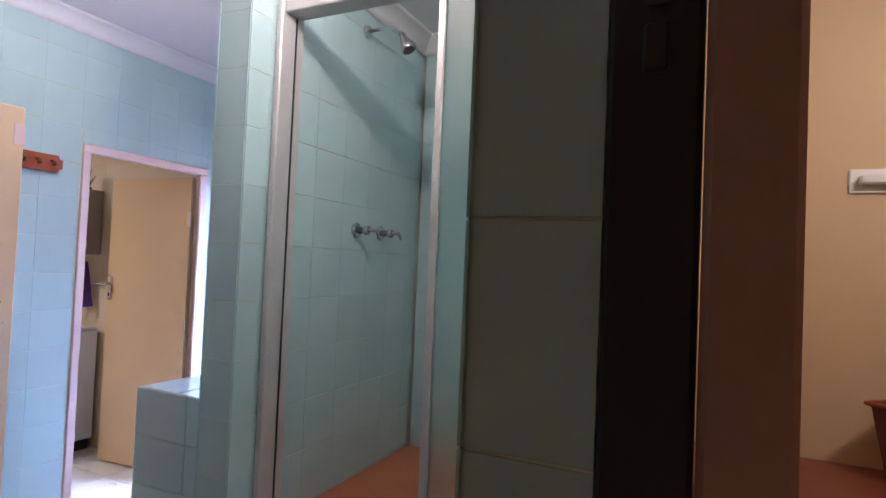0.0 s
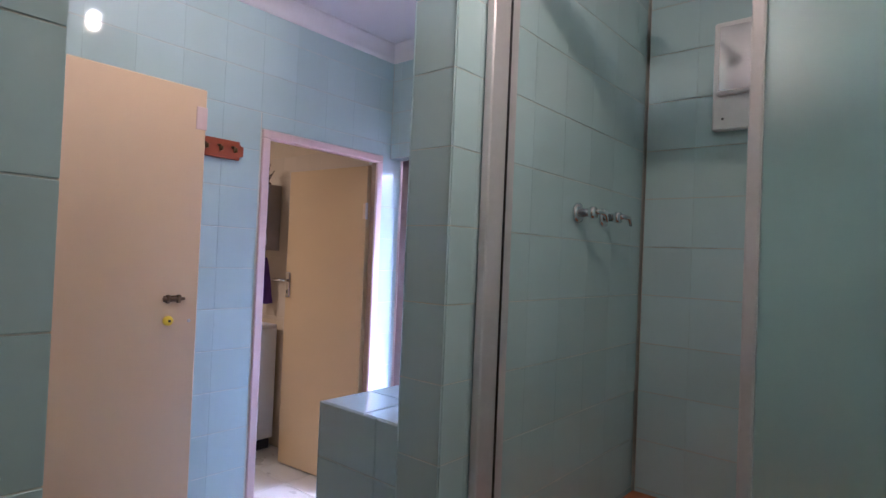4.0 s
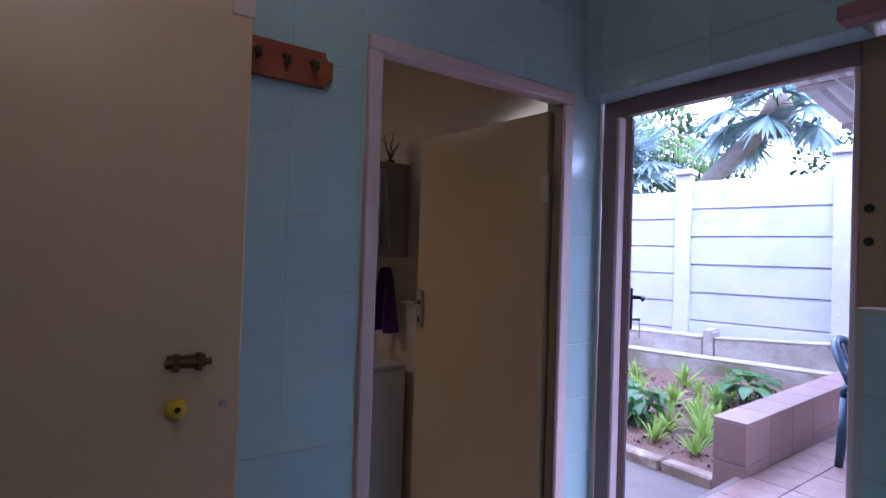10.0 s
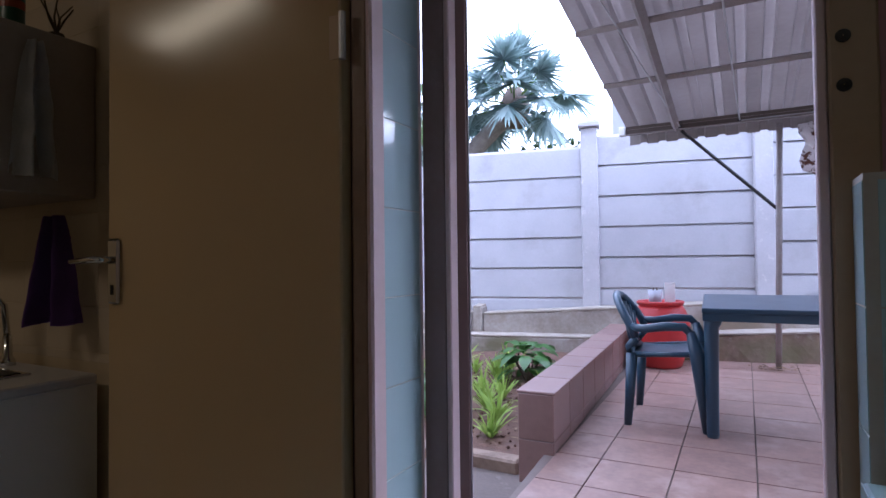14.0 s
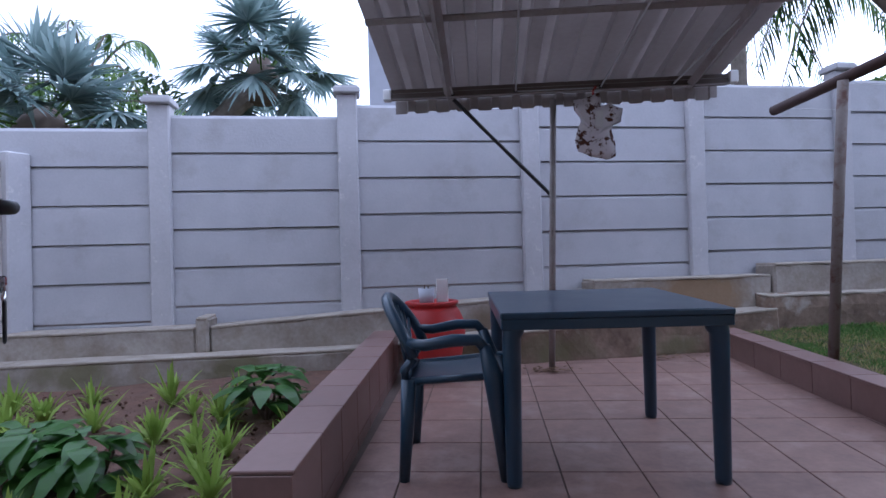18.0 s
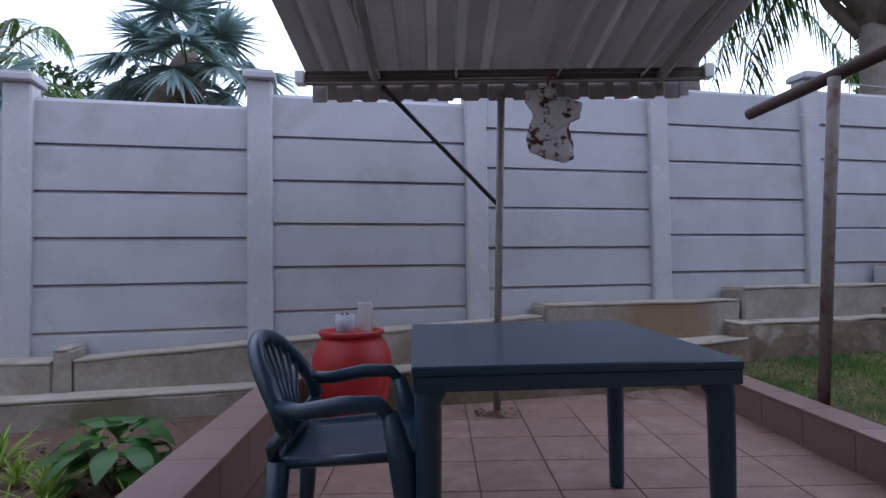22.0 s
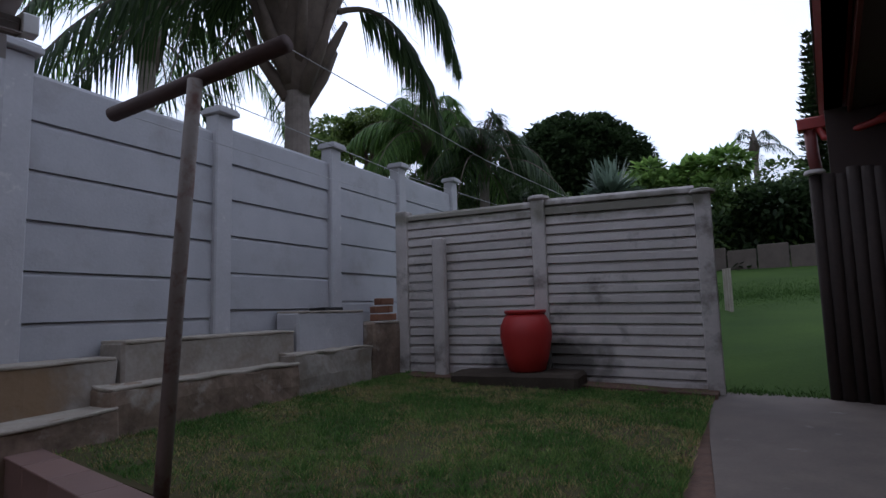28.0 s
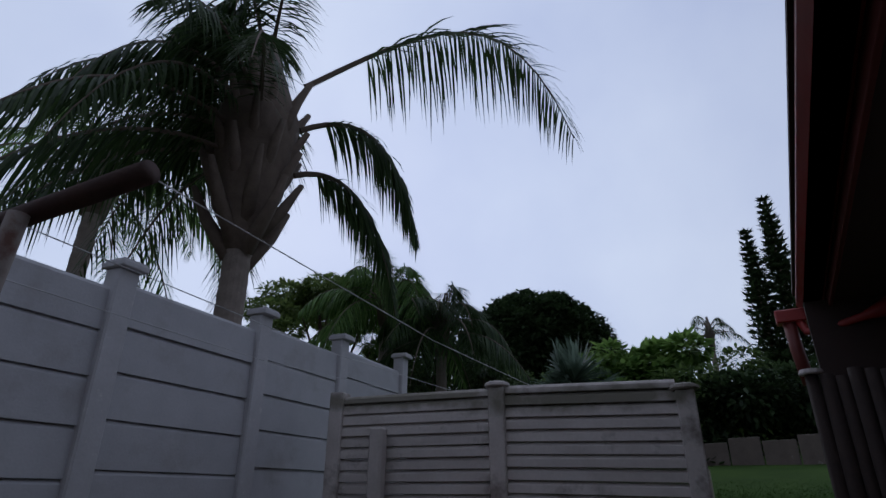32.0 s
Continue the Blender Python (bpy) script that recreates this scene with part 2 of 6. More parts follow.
M_SOIL = mat("reddish_garden_soil", (0.17, 0.095, 0.066), 0.95, dark=(0.055, 0.03, 0.022), scale=14, grain=70, bump=1.0)
M_GRASSGROUND = mat("lawn_earth", (0.07, 0.075, 0.032), 0.95, dark=(0.09, 0.062, 0.04), scale=3, grain=60, bump=0.8, spec=0.05)
M_PATIO = mat("terracotta_patio_tile", (0.33, 0.205, 0.165), 0.45, dark=(0.17, 0.1, 0.085), scale=9, grain=40, amount=0.28, bump=0.12, vary=0.09, stain=(0.36, 0.265, 0.23), stain_scale=4.5, stain_at=0.52, stain_soft=0.25)
M_COPING = mat("brown_coping_tile", (0.27, 0.17, 0.15), 0.36, dark=(0.17, 0.1, 0.085), scale=5, grain=30, amount=0.4, bump=0.1, vary=0.08)
M_PGROUT = mat("grey_patio_grout", (0.2, 0.16, 0.14), 0.95, scale=9)
M_PATH = mat("worn_concrete_path", (0.17, 0.135, 0.115), 0.9, dark=(0.085, 0.065, 0.055), scale=4, bump=0.5, stain=(0.28, 0.25, 0.225), stain_scale=6, stain_at=0.64)
M_SLAT = mat("lichen_grey_precast_slat", (0.58, 0.53, 0.505), 0.92, dark=(0.4, 0.355, 0.33), scale=4, grain=40, amount=0.3, bump=0.5, vary=0.07, stain=(0.2, 0.175, 0.155), stain_scale=2.6, stain_at=0.56)
M_POTRED = mat("red_painted_clay", (0.42, 0.022, 0.02), 0.5, dark=(0.33, 0.016, 0.015), scale=6, amount=0.5, bump=0.08)
M_PLASTIC = mat("dark_blue_green_plastic", (0.022, 0.052, 0.085), 0.3, dark=(0.021, 0.05, 0.081), scale=5, grain=140, amount=0.5, bump=0.06, rvar=0.04)
M_ROOF = mat("weathered_corrugated_sheet", (0.36, 0.325, 0.31), 0.6, dark=(0.22, 0.19, 0.175), scale=2.5, grain=30, amount=0.45, bump=0.1)
M_ROOFSTEEL = mat("grey_painted_steel", (0.34, 0.31, 0.3), 0.6, dark=(0.2, 0.16, 0.14), scale=8, stain=(0.2, 0.09, 0.045), stain_scale=14, stain_at=0.64)
M_FOOT = mat("pinkish_grey_footing_plaster", (0.43, 0.39, 0.385), 0.9, dark=(0.33, 0.285, 0.27), scale=3, grain=40, bump=0.5, stain=(0.26, 0.19, 0.15), stain_scale=5, stain_at=0.62)
M_BEAM = mat("dark_brown_beam", (0.14, 0.115, 0.1), 0.7, dark=(0.08, 0.06, 0.05), scale=6)
M_POLE = mat("flaking_painted_pole", (0.22, 0.185, 0.165), 0.75, dark=(0.15, 0.115, 0.095), scale=7, bump=0.4, stain=(0.11, 0.05, 0.035), stain_scale=9, stain_at=0.5)
M_RUST = mat("dark_rusty_pipe", (0.075, 0.04, 0.032), 0.8, dark=(0.04, 0.022, 0.018), scale=12, bump=0.6)
M_WIRE = mat("galvanised_wire", (0.55, 0.55, 0.55), 0.5, 0.6)
M_PALMTRUNK = mat("ringed_palm_bark", (0.30, 0.255, 0.22), 0.95, dark=(0.15, 0.12, 0.1), scale=9, grain=40, bump=0.8)
M_BOOT = mat("dry_palm_boot", (0.2, 0.155, 0.125), 0.9, dark=(0.1, 0.075, 0.06), scale=10, grain=50, bump=0.8)
M_FROND = leaf_mat("feather_palm_green", (0.2, 0.33, 0.085), (0.06, 0.12, 0.035))
M_FRONDDARK = leaf_mat("dark_feather_palm_green", (0.075, 0.12, 0.042), (0.025, 0.045, 0.018))
M_FAN = leaf_mat("blue_green_fan_palm", (0.42, 0.52, 0.5), (0.19, 0.27, 0.26))
M_FANGREY = leaf_mat("grey_green_fan_palm", (0.22, 0.29, 0.22), (0.07, 0.1, 0.07))
M_LEAFDARK = leaf_mat("dark_tree_leaf", (0.065, 0.1, 0.04), (0.02, 0.035, 0.014))
M_LEAFMID = leaf_mat("mid_tree_leaf", (0.16, 0.23, 0.07), (0.045, 0.08, 0.025))
M_LEAFUMB = leaf_mat("yellow_green_thorn_leaf", (0.26, 0.34, 0.1), (0.08, 0.13, 0.04))
M_LEAFBRIGHT = leaf_mat("bright_tree_leaf", (0.3, 0.45, 0.12), (0.09, 0.17, 0.04))
M_PLANT = leaf_mat("lime_bromeliad_leaf", (0.38, 0.5, 0.1), (0.14, 0.26, 0.05))
M_PLANTDARK = leaf_mat("glossy_dark_leaf", (0.1, 0.24, 0.05), (0.025, 0.08, 0.02), 0.3)
M_FARLAWN = mat("far_lawn_turf", (0.06, 0.1, 0.024), 0.95, dark=(0.022, 0.045, 0.012), scale=0.9, grain=30, bump=0.8, spec=0.05)
M_GRASS = leaf_mat("lawn_blade", (0.27, 0.38, 0.11), (0.08, 0.16, 0.045), 0.9)
M_FARBLADE = leaf_mat("far_lawn_blade", (0.09, 0.16, 0.04), (0.025, 0.06, 0.015), 0.9)
M_GRASSDEEP = leaf_mat("deep_green_blade", (0.16, 0.3, 0.075), (0.045, 0.11, 0.03), 0.9)
M_STRAW = leaf_mat("straw_blade", (0.56, 0.47, 0.23), (0.26, 0.21, 0.09), 0.9)
M_BARK = mat("brown_bark", (0.12, 0.085, 0.06), 0.95, scale=9, bump=0.8)
M_GUTTER = mat("red_gutter_paint", (0.34, 0.03, 0.024), 0.45, dark=(0.26, 0.022, 0.019), scale=5)
M_FASCIA = mat("dark_maroon_fascia", (0.15, 0.026, 0.02), 0.6, scale=5)
# near-black base colour stands for the shade beneath the eave
M_EAVESHADE = mat("eave_shade_board", (0.05, 0.03, 0.025), 0.8, scale=5)
M_WOODPOLE = mat("weathered_dark_split_pole", (0.045, 0.029, 0.024), 0.9, dark=(0.018, 0.012, 0.01), scale=14, grain=80, bump=0.7)
M_WHITEP = mat("white_plastic", (0.8, 0.79, 0.78), 0.4, amount=0.5)
M_BRICK = mat("red_clay_brick", (0.3, 0.14, 0.085), 0.9, scale=14, bump=0.6, vary=0.15)
M_FARWALL = mat("pale_far_building", (0.5, 0.5, 0.56), 0.8, scale=1)


def glass_mat(name, colour, rough):
    m = bpy.data.materials.new(name)
    m.use_nodes = True
    p = m.node_tree.nodes["Principled BSDF"]
    p.inputs["Base Color"].default_value = (*colour, 1)
    p.inputs["Roughness"].default_value = rough
    p.inputs["Transmission Weight"].default_value = 1.0
    p.inputs["IOR"].default_value = 1.3
    return m


M_FROST = glass_mat("frosted_green_glass", (0.8, 0.95, 0.92), 0.5)
M_BULB = bpy.data.materials.new("glowing_bulb")
M_BULB.use_nodes = True
M_BULB.node_tree.nodes["Principled BSDF"].inputs["Emission Color"].default_value = (1.0, 0.85, 0.62, 1)
M_BULB.node_tree.nodes["Principled BSDF"].inputs["Emission Strength"].default_value = 9


def add_patch(m, centre, stretch, r0, r1, colour):
    """A stain round a place: full within r0, ragged, gone at r1 (metres, divided by stretch along each axis)."""
    n, l = m.node_tree.nodes, m.node_tree.links
    p = n["Principled BSDF"]
    old = p.inputs["Base Color"].links[0].from_socket
    geo, rel, near, rag = n.new("ShaderNodeNewGeometry"), n.new("ShaderNodeVectorMath"), n.new("ShaderNodeVectorMath"), n.new("ShaderNodeTexNoise")
    rel.operation, near.operation = "SUBTRACT", "DIVIDE"
    rel.inputs[1].default_value, near.inputs[1].default_value = centre, stretch
    l.new(geo.outputs["Position"], rel.inputs[0])
    l.new(rel.outputs[0], near.inputs[0])
    size = n.new("ShaderNodeVectorMath")
    size.operation = "LENGTH"
    l.new(near.outputs[0], size.inputs[0])
    rag.inputs["Scale"].default_value, rag.inputs["Detail"].default_value = 7, 6
    l.new(geo.outputs["Position"], rag.inputs["Vector"])
    add = n.new("ShaderNodeMath")
    add.operation = "MULTIPLY_ADD"
    add.inputs[1].default_value = (r1 - r0) * 1.6
    l.new(rag.outputs["Fac"], add.inputs[0])
    l.new(size.outputs["Value"], add.inputs[2])
    mr = n.new("ShaderNodeMapRange")
    mr.inputs["From Min"].default_value, mr.inputs["From Max"].default_value = r0 + (r1 - r0) * 0.8, r1 + (r1 - r0) * 0.6
    mr.inputs["To Min"].default_value, mr.inputs["To Max"].default_value = 0.85, 0.0
    l.new(add.outputs[0], mr.inputs["Value"])
    mx = n.new("ShaderNodeMix")
    mx.data_type = "RGBA"
    l.new(mr.outputs["Result"], mx.inputs["Factor"])
    l.new(old, mx.inputs["A"])
    mx.inputs["B"].default_value = (*colour, 1)
    l.new(mx.outputs["Result"], p.inputs["Base Color"])


# damp round the pot's slab, algae along the top of the slat fence
add_patch(M_SLAT, (3.3, 6.95, 0.62), (1, 1, 0.5), 0.45, 0.85, (0.06, 0.052, 0.043))
add_patch(M_SLAT, (3.5, 6.2, 2.14), (2.0, 2.0, 0.16), 0.3, 0.9, (0.15, 0.14, 0.1))
add_patch(M_SLAT, (3.1, 7.9, 2.22), (2.0, 2.0, 0.14), 0.3, 0.8, (0.2, 0.185, 0.14))
# moss on the lower retaining walls
for x, y in ((-4.6, 6.85), (-5.7, 6.6), (-2.9, 7.2), (-2.2, 7.3), (-1.2, 7.55)):
    for m in (M_OLDWALL, M_EARTHWALL):
        add_patch(m, (x, y, 0.42), (1, 1, 0.45), 0.1, 0.45, (0.15, 0.135, 0.07))
# flaked ochre on the upper retaining wall
add_patch(M_OLDWALL, (-0.9, 8.0, 0.8), (1, 1, 0.5), 0.3, 0.7, (0.24, 0.15, 0.075))
add_patch(M_OLDWALL, (-2.6, 7.55, 0.65), (1, 1, 0.4), 0.2, 0.5, (0.2, 0.15, 0.1))


# ---- builders ----
def link_mesh(name, bm, material, parent=None, label="", smooth=False):
    me = bpy.data.meshes.new(name)
    bm.normal_update()
    bm.to_mesh(me)
    bm.free()
    if material:
        me.materials.append(material)
    if smooth:
        for poly in me.polygons:
            poly.use_smooth = True
    ob = new(name, me)
    ob.parent = parent
    if label:
        ob["label"] = label
    return ob


def part(name, bm, material, parent, label="", smooth=False):
    return link_mesh(name, bm, material, parent, label, smooth)


def thing(name, label, category, m=None, group="", kind=""):
    ob = new(name)
    ob.empty_display_size = 0.1
    if m is not None:
        ob.matrix_basis = m
    return tagged(ob, label, category, group, kind)


def structure(ob, label, category=""):
    return tagged(ob, label, category, "", "structure")


def box(x0, x1, y0, y1, z0, z1, bevel=0.0, bm=None, seg=1):
    own = bm is None
    bm = bm or bmesh.new()
    made = bmesh.ops.create_cube(bm, size=1, matrix=Matrix.LocRotScale(((x0 + x1) / 2, (y0 + y1) / 2, (z0 + z1) / 2), None, (abs(x1 - x0), abs(y1 - y0), abs(z1 - z0))))
    if bevel and own:
        bmesh.ops.bevel(bm, geom=bm.edges[:], offset=bevel, segments=seg, affect="EDGES", profile=0.7)
    return bm


def tube(points, radii, sides=10, bm=None, cap=True):
    """A round bar through the points."""
    bm = bm or bmesh.new()
    pts = [Vector(p) for p in points]
    if not hasattr(radii, "__len__"):
        radii = [radii] * len(pts)
    rings = []
    ref = Vector((0.13, 0.21, 0.97)).normalized()
    for i, p in enumerate(pts):
        d = (pts[min(i + 1, len(pts) - 1)] - pts[max(i - 1, 0)]).normalized()
        a = d.cross(ref)
        if a.length < 0.05:
            a = d.cross(Vector((1, 0, 0)))
        a.normalize()
        b = d.cross(a)
        rings.append([bm.verts.new(p + radii[i] * (a * math.cos(2 * math.pi * k / sides) + b * math.sin(2 * math.pi * k / sides))) for k in range(sides)])
    for r, s in zip(rings, rings[1:]):
        for k in range(sides):
            bm.faces.new((r[k], r[(k + 1) % sides], s[(k + 1) % sides], s[k]))
    if cap:
        bm.faces.new(rings[0][::-1])
        bm.faces.new(rings[-1])
    bmesh.ops.recalc_face_normals(bm, faces=bm.faces[:])
    return bm


def lathe(profile, sides=28, bm=None):
    """A turned body from (radius, height) pairs about the z axis."""
    bm = bm or bmesh.new()
    rings = [[bm.verts.new((r * math.cos(2 * math.pi * k / sides), r * math.sin(2 * math.pi * k / sides), z)) for k in range(sides)] for r, z in profile]
    for r, s in zip(rings, rings[1:]):
        for k in range(sides):
            bm.faces.new((r[k], r[(k + 1) % sides], s[(k + 1) % sides], s[k]))
    if profile[0][0] > 0.001:
        bm.faces.new(rings[0][::-1])
    if profile[-1][0] > 0.001:
        bm.faces.new(rings[-1])
    bmesh.ops.recalc_face_normals(bm, faces=bm.faces[:])
    return bm


def prism(outline, z0, z1):
    """A flat polygon of (x, y) pairs raised from z0 to z1; z0 and z1 may be functions of x, y."""
    bm = bmesh.new()
    lo = z0 if callable(z0) else (lambda x, y: z0)
    hi = z1 if callable(z1) else (lambda x, y: z1)
    a = [bm.verts.new((x, y, lo(x, y))) for x, y in outline]
    b = [bm.verts.new((x, y, hi(x, y))) for x, y in outline]
    bm.faces.new(a[::-1])
    bm.faces.new(b)
    for i in range(len(a)):
        j = (i + 1) % len(a)
        bm.faces.new((a[i], a[j], b[j], b[i]))
    bmesh.ops.recalc_face_normals(bm, faces=bm.faces[:])
    return bm


def roughen(bm, size, amount, cuts=0, longest=0.12):
    """Uneven, worn surface: long edges are cut and the points pushed about by noise."""
    for _ in range(cuts):
        long_edges = [e for e in bm.edges if e.calc_length() > longest]
        if not long_edges:
            break
        bmesh.ops.subdivide_edges(bm, edges=long_edges, cuts=1, use_grid_fill=True)
    bmesh.ops.triangulate(bm, faces=[f for f in bm.faces if len(f.verts) > 4])
    for v in bm.verts:
        v.co += Vector(noise.noise_vector(v.co * size)) * amount
    return bm


piece_cache = {}


def slab_mesh(w, h, d, chamfer, material):
    """A thin piece lying in its own x, y plane with chamfered front edges, front at z = d."""
    key = (round(w, 3), round(h, 3), d, chamfer, material.name)
    if key not in piece_cache:
        c, e = chamfer, chamfer if chamfer > 0.001 else chamfer * 0.15
        x0, x1, y0, y1 = -w / 2, w / 2, -h / 2, h / 2
        verts = [(x0, y0, 0), (x1, y0, 0), (x1, y1, 0), (x0, y1, 0), (x0, y0, d - c), (x1, y0, d - c), (x1, y1, d - c), (x0, y1, d - c),
                 (x0 + e, y0 + c, d), (x1 - e, y0 + c, d), (x1 - e, y1 - c, d), (x0 + e, y1 - c, d)]
        faces = [(0, 1, 5, 4), (1, 2, 6, 5), (2, 3, 7, 6), (3, 0, 4, 7), (4, 5, 9, 8), (5, 6, 10, 9), (6, 7, 11, 10), (7, 4, 8, 11), (8, 9, 10, 11)]
        me = bpy.data.meshes.new("tile")
        me.from_pydata(verts, [], faces)
        me.materials.append(material)
        piece_cache[key] = me
    return piece_cache[key]


def minus(rect, hole):
    """What is left of a rectangle (a0, a1, b0, b1) outside a hole, as rectangles; slivers go."""
    a0, a1, b0, b1 = rect
    h0, h1, k0, k1 = hole
    if h0 >= a1 or h1 <= a0 or k0 >= b1 or k1 <= b0:
        return [rect]
    rest = [(a0, min(a1, h0), b0, b1), (max(a0, h1), a1, b0, b1), (max(a0, h0), min(a1, h1), b0, k0), (max(a0, h0), min(a1, h1), k1, b1)]
    return [r for r in rest if r[1] - r[0] > 0.012 and r[3] - r[2] > 0.012]


def tile_face(parent, frame_m, a0, a1, b0, b1, w, h, a_start, b_start, material, holes=(), gap=0.0026, side_gap=0.0004, depth=0.0016, chamfer=0.0008, name="tile", stagger=0.0, sag=0.0):
    """Tiles laid on a plane whose x, y, z axes are those of frame_m; each tile is an object of its own."""
    row = 0
    b = b_start
    while b > b0:
        b -= h
    while b < b1:
        a = a_start + (stagger if row % 2 else 0)
        while a > a0:
            a -= w
        while a < a1:
            rects = [(max(a, a0), min(a + w, a1), max(b, b0), min(b + h, b1))]
            for hole in holes:
                rects = [q for r in rects for q in minus(r, hole)]
            for p, q, r, s in rects:
                if q - p < 0.02 or s - r < 0.02:
                    continue
                ob = new(name, slab_mesh(q - p - side_gap, s - r - gap, depth, chamfer, material))
                ob.parent = parent
                wob = Matrix.Rotation(random.uniform(-1, 1) * sag, 4, "X") @ Matrix.Rotation(random.uniform(-1, 1) * sag, 4, "Y")
                ob.matrix_basis = frame_m @ Matrix.Translation(((p + q) / 2, (r + s) / 2, 0)) @ wob
            a += w
        b += h
        row += 1


def plane_frame(origin, xdir, ydir):
    x, y = Vector(xdir).normalized(), Vector(ydir).normalized()
    z = x.cross(y)
    m = Matrix((x, y, z)).transposed().to_4x4()
    m.translation = origin
    return m

# ---- setting: the house ----
WEST, EXIT, CEIL = -3.17, 2.805, 2.74
TW, TH, WH = 0.2, 0.206, 0.197

floor = structure(link_mesh("floor", box(-6.2, 3.0, -1.6, 2.9, -0.15, -0.008), M_PGROUT), "cream ceramic tiled floor with grey joints", "floor")
ceiling = structure(link_mesh("ceiling", box(-6.2, 3.0, -1.6, 2.9, CEIL, CEIL + 0.1), M_CEIL), "white painted board ceiling", "ceiling")

# west wall with the kitchen doorway
KD0, KD1, KDZ = 1.905, 2.738, 2.065
bm = bmesh.new()
box(WEST - 0.12, WEST, -1.6, KD0, -0.1, CEIL, bm=bm)
box(WEST - 0.12, WEST, KD0, KD1, KDZ, CEIL, bm=bm)
box(WEST - 0.12, WEST, KD1, 2.9, -0.1, CEIL, bm=bm)
wall_west = structure(link_mesh("wall_west", bm, M_GROUT), "bathroom wall of pale green glazed tiles", "wall")

# outer wall with the back doorway, a window recess beside it
EX0, EX1, EXZ = -3.17, -2.318, 2.06
bm = bmesh.new()
box(-9.0, EX0 - 0.01, EXIT, EXIT + 0.125, -0.1, 3.0, bm=bm)
box(EX0, EX1, EXIT, EXIT + 0.125, EXZ, 3.0, bm=bm)
box(EX1, -1.71, EXIT, EXIT + 0.125, -0.1, 1.37, bm=bm)
box(EX1, -1.71, EXIT, EXIT + 0.125, 2.1, 3.0, bm=bm)
box(-1.71, 0.3, EXIT, EXIT + 0.125, -0.1, 3.0, bm=bm)
box(0.3, 3.0, EXIT, EXIT + 0.125, -0.1, 3.0, bm=bm)
wall_north = structure(link_mesh("wall_north", bm, M_PLASTER), "outer house wall, tiled pale green inside", "wall")

# shower wall with its pillar end, back wall, right wall
PX, PY, SB = -1.549, 1.463, 2.765
wall_shower = structure(link_mesh("wall_shower", box(-1.70, PX - 0.006, PY + 0.006, EXIT, -0.1, CEIL), M_GROUT), "pale green tiled shower partition wall", "wall")
wall_shower_right = structure(link_mesh("wall_shower_right", box(-0.474, -0.2755, PY + 0.006, EXIT, -0.1, CEIL), M_GROUT), "pale green tiled wall beside the shower", "wall")
wall_entry = structure(link_mesh("wall_entry", box(-0.275, -0.16, 0.481, EXIT, -0.1, CEIL), M_GROUT), "narrow tiled wall end beside a doorway", "wall")
wall_passage = structure(link_mesh("wall_passage", box(-1.6, -1.486, -1.6, 0.59, -0.1, CEIL), M_GROUT), "tiled passage wall", "wall")
wall_south = structure(link_mesh("wall_south", box(-6.2, 3.0, -1.72, -1.6, -0.1, CEIL), M_YELLOW), "yellow painted wall", "wall")
wall_east = structure(link_mesh("wall_east", box(2.4, 2.52, -1.6, 2.9, -0.1, CEIL), M_YELLOW), "yellow painted wall", "wall")
wall_kitchen = structure(link_mesh("wall_kitchen", box(-6.2, -6.08, -1.6, 2.9, -0.1, CEIL), M_KWALL), "tan painted kitchen wall", "wall")
wall_kitchen_back = structure(link_mesh("wall_kitchen_back", box(-6.08, WEST - 0.12, EXIT - 0.012, EXIT - 0.002, 0, CEIL), M_KWALL), "tan painted kitchen wall behind the sink", "wall")
wall_toilet_back = structure(link_mesh("wall_toilet_back", box(-0.16, 2.4, EXIT - 0.012, EXIT - 0.002, 0, CEIL), M_YELLOW), "yellow painted toilet wall", "wall")
wall_toilet_side = structure(link_mesh("wall_toilet_side", box(-0.158, -0.148, 0.6, EXIT - 0.012, 0, CEIL), M_YELLOW), "yellow painted toilet wall", "wall")


def cornice(name, x0, y0, x1, y1, nx, ny):
    """A cove between wall and ceiling; nx, ny point into the room."""
    bm = bmesh.new()
    prof = [(0, -0.085), (0.012, -0.085), (0.02, -0.06), (0.04, -0.03), (0.07, -0.012), (0.085, -0.008), (0.085, 0)]
    ends = [[bm.verts.new((x + nx * a, y + ny * a, CEIL + b)) for a, b in prof] for x, y in ((x0, y0), (x1, y1))]
    for i in range(len(prof) - 1):
        bm.faces.new((ends[0][i], ends[0][i + 1], ends[1][i + 1], ends[1][i]))
    structure(link_mesh(name, bm, M_CEIL, smooth=True), "white moulded cornice", "cornice")


cornice("trim_cornice", WEST, -1.6, WEST, EXIT, 1, 0)
cornice("trim_cornice", WEST, EXIT, -1.70, EXIT, 0, -1)
cornice("trim_cornice", PX, PY, PX, SB, 1, 0)
cornice("trim_cornice", PX, SB, -0.474, SB, 0, -1)


kframe = structure(thing("door_frame_kitchen", "pinkish white painted steel kitchen door frame", "door frame"), "pinkish white painted steel kitchen door frame", "door frame")
part("jamb", box(WEST - 0.125, WEST + 0.012, KD0, KD0 + 0.045, 0, KDZ - 0.045, 0.005), M_FRAME, kframe)
part("jamb", box(WEST - 0.004, WEST + 0.012, KD1 - 0.05, KD1, 0, KDZ - 0.045, 0.005), M_FRAME, kframe)
part("head", box(WEST - 0.045, WEST + 0.012, KD0, KD1, KDZ - 0.043, KDZ, 0.005), M_FRAME, kframe)
part("jamb_lining", box(WEST - 0.042, WEST - 0.0045, KD1 - 0.047, KD1, 0, KDZ - 0.046, 0.003), M_TANJAMB, kframe, "worn brown inside of the jamb")
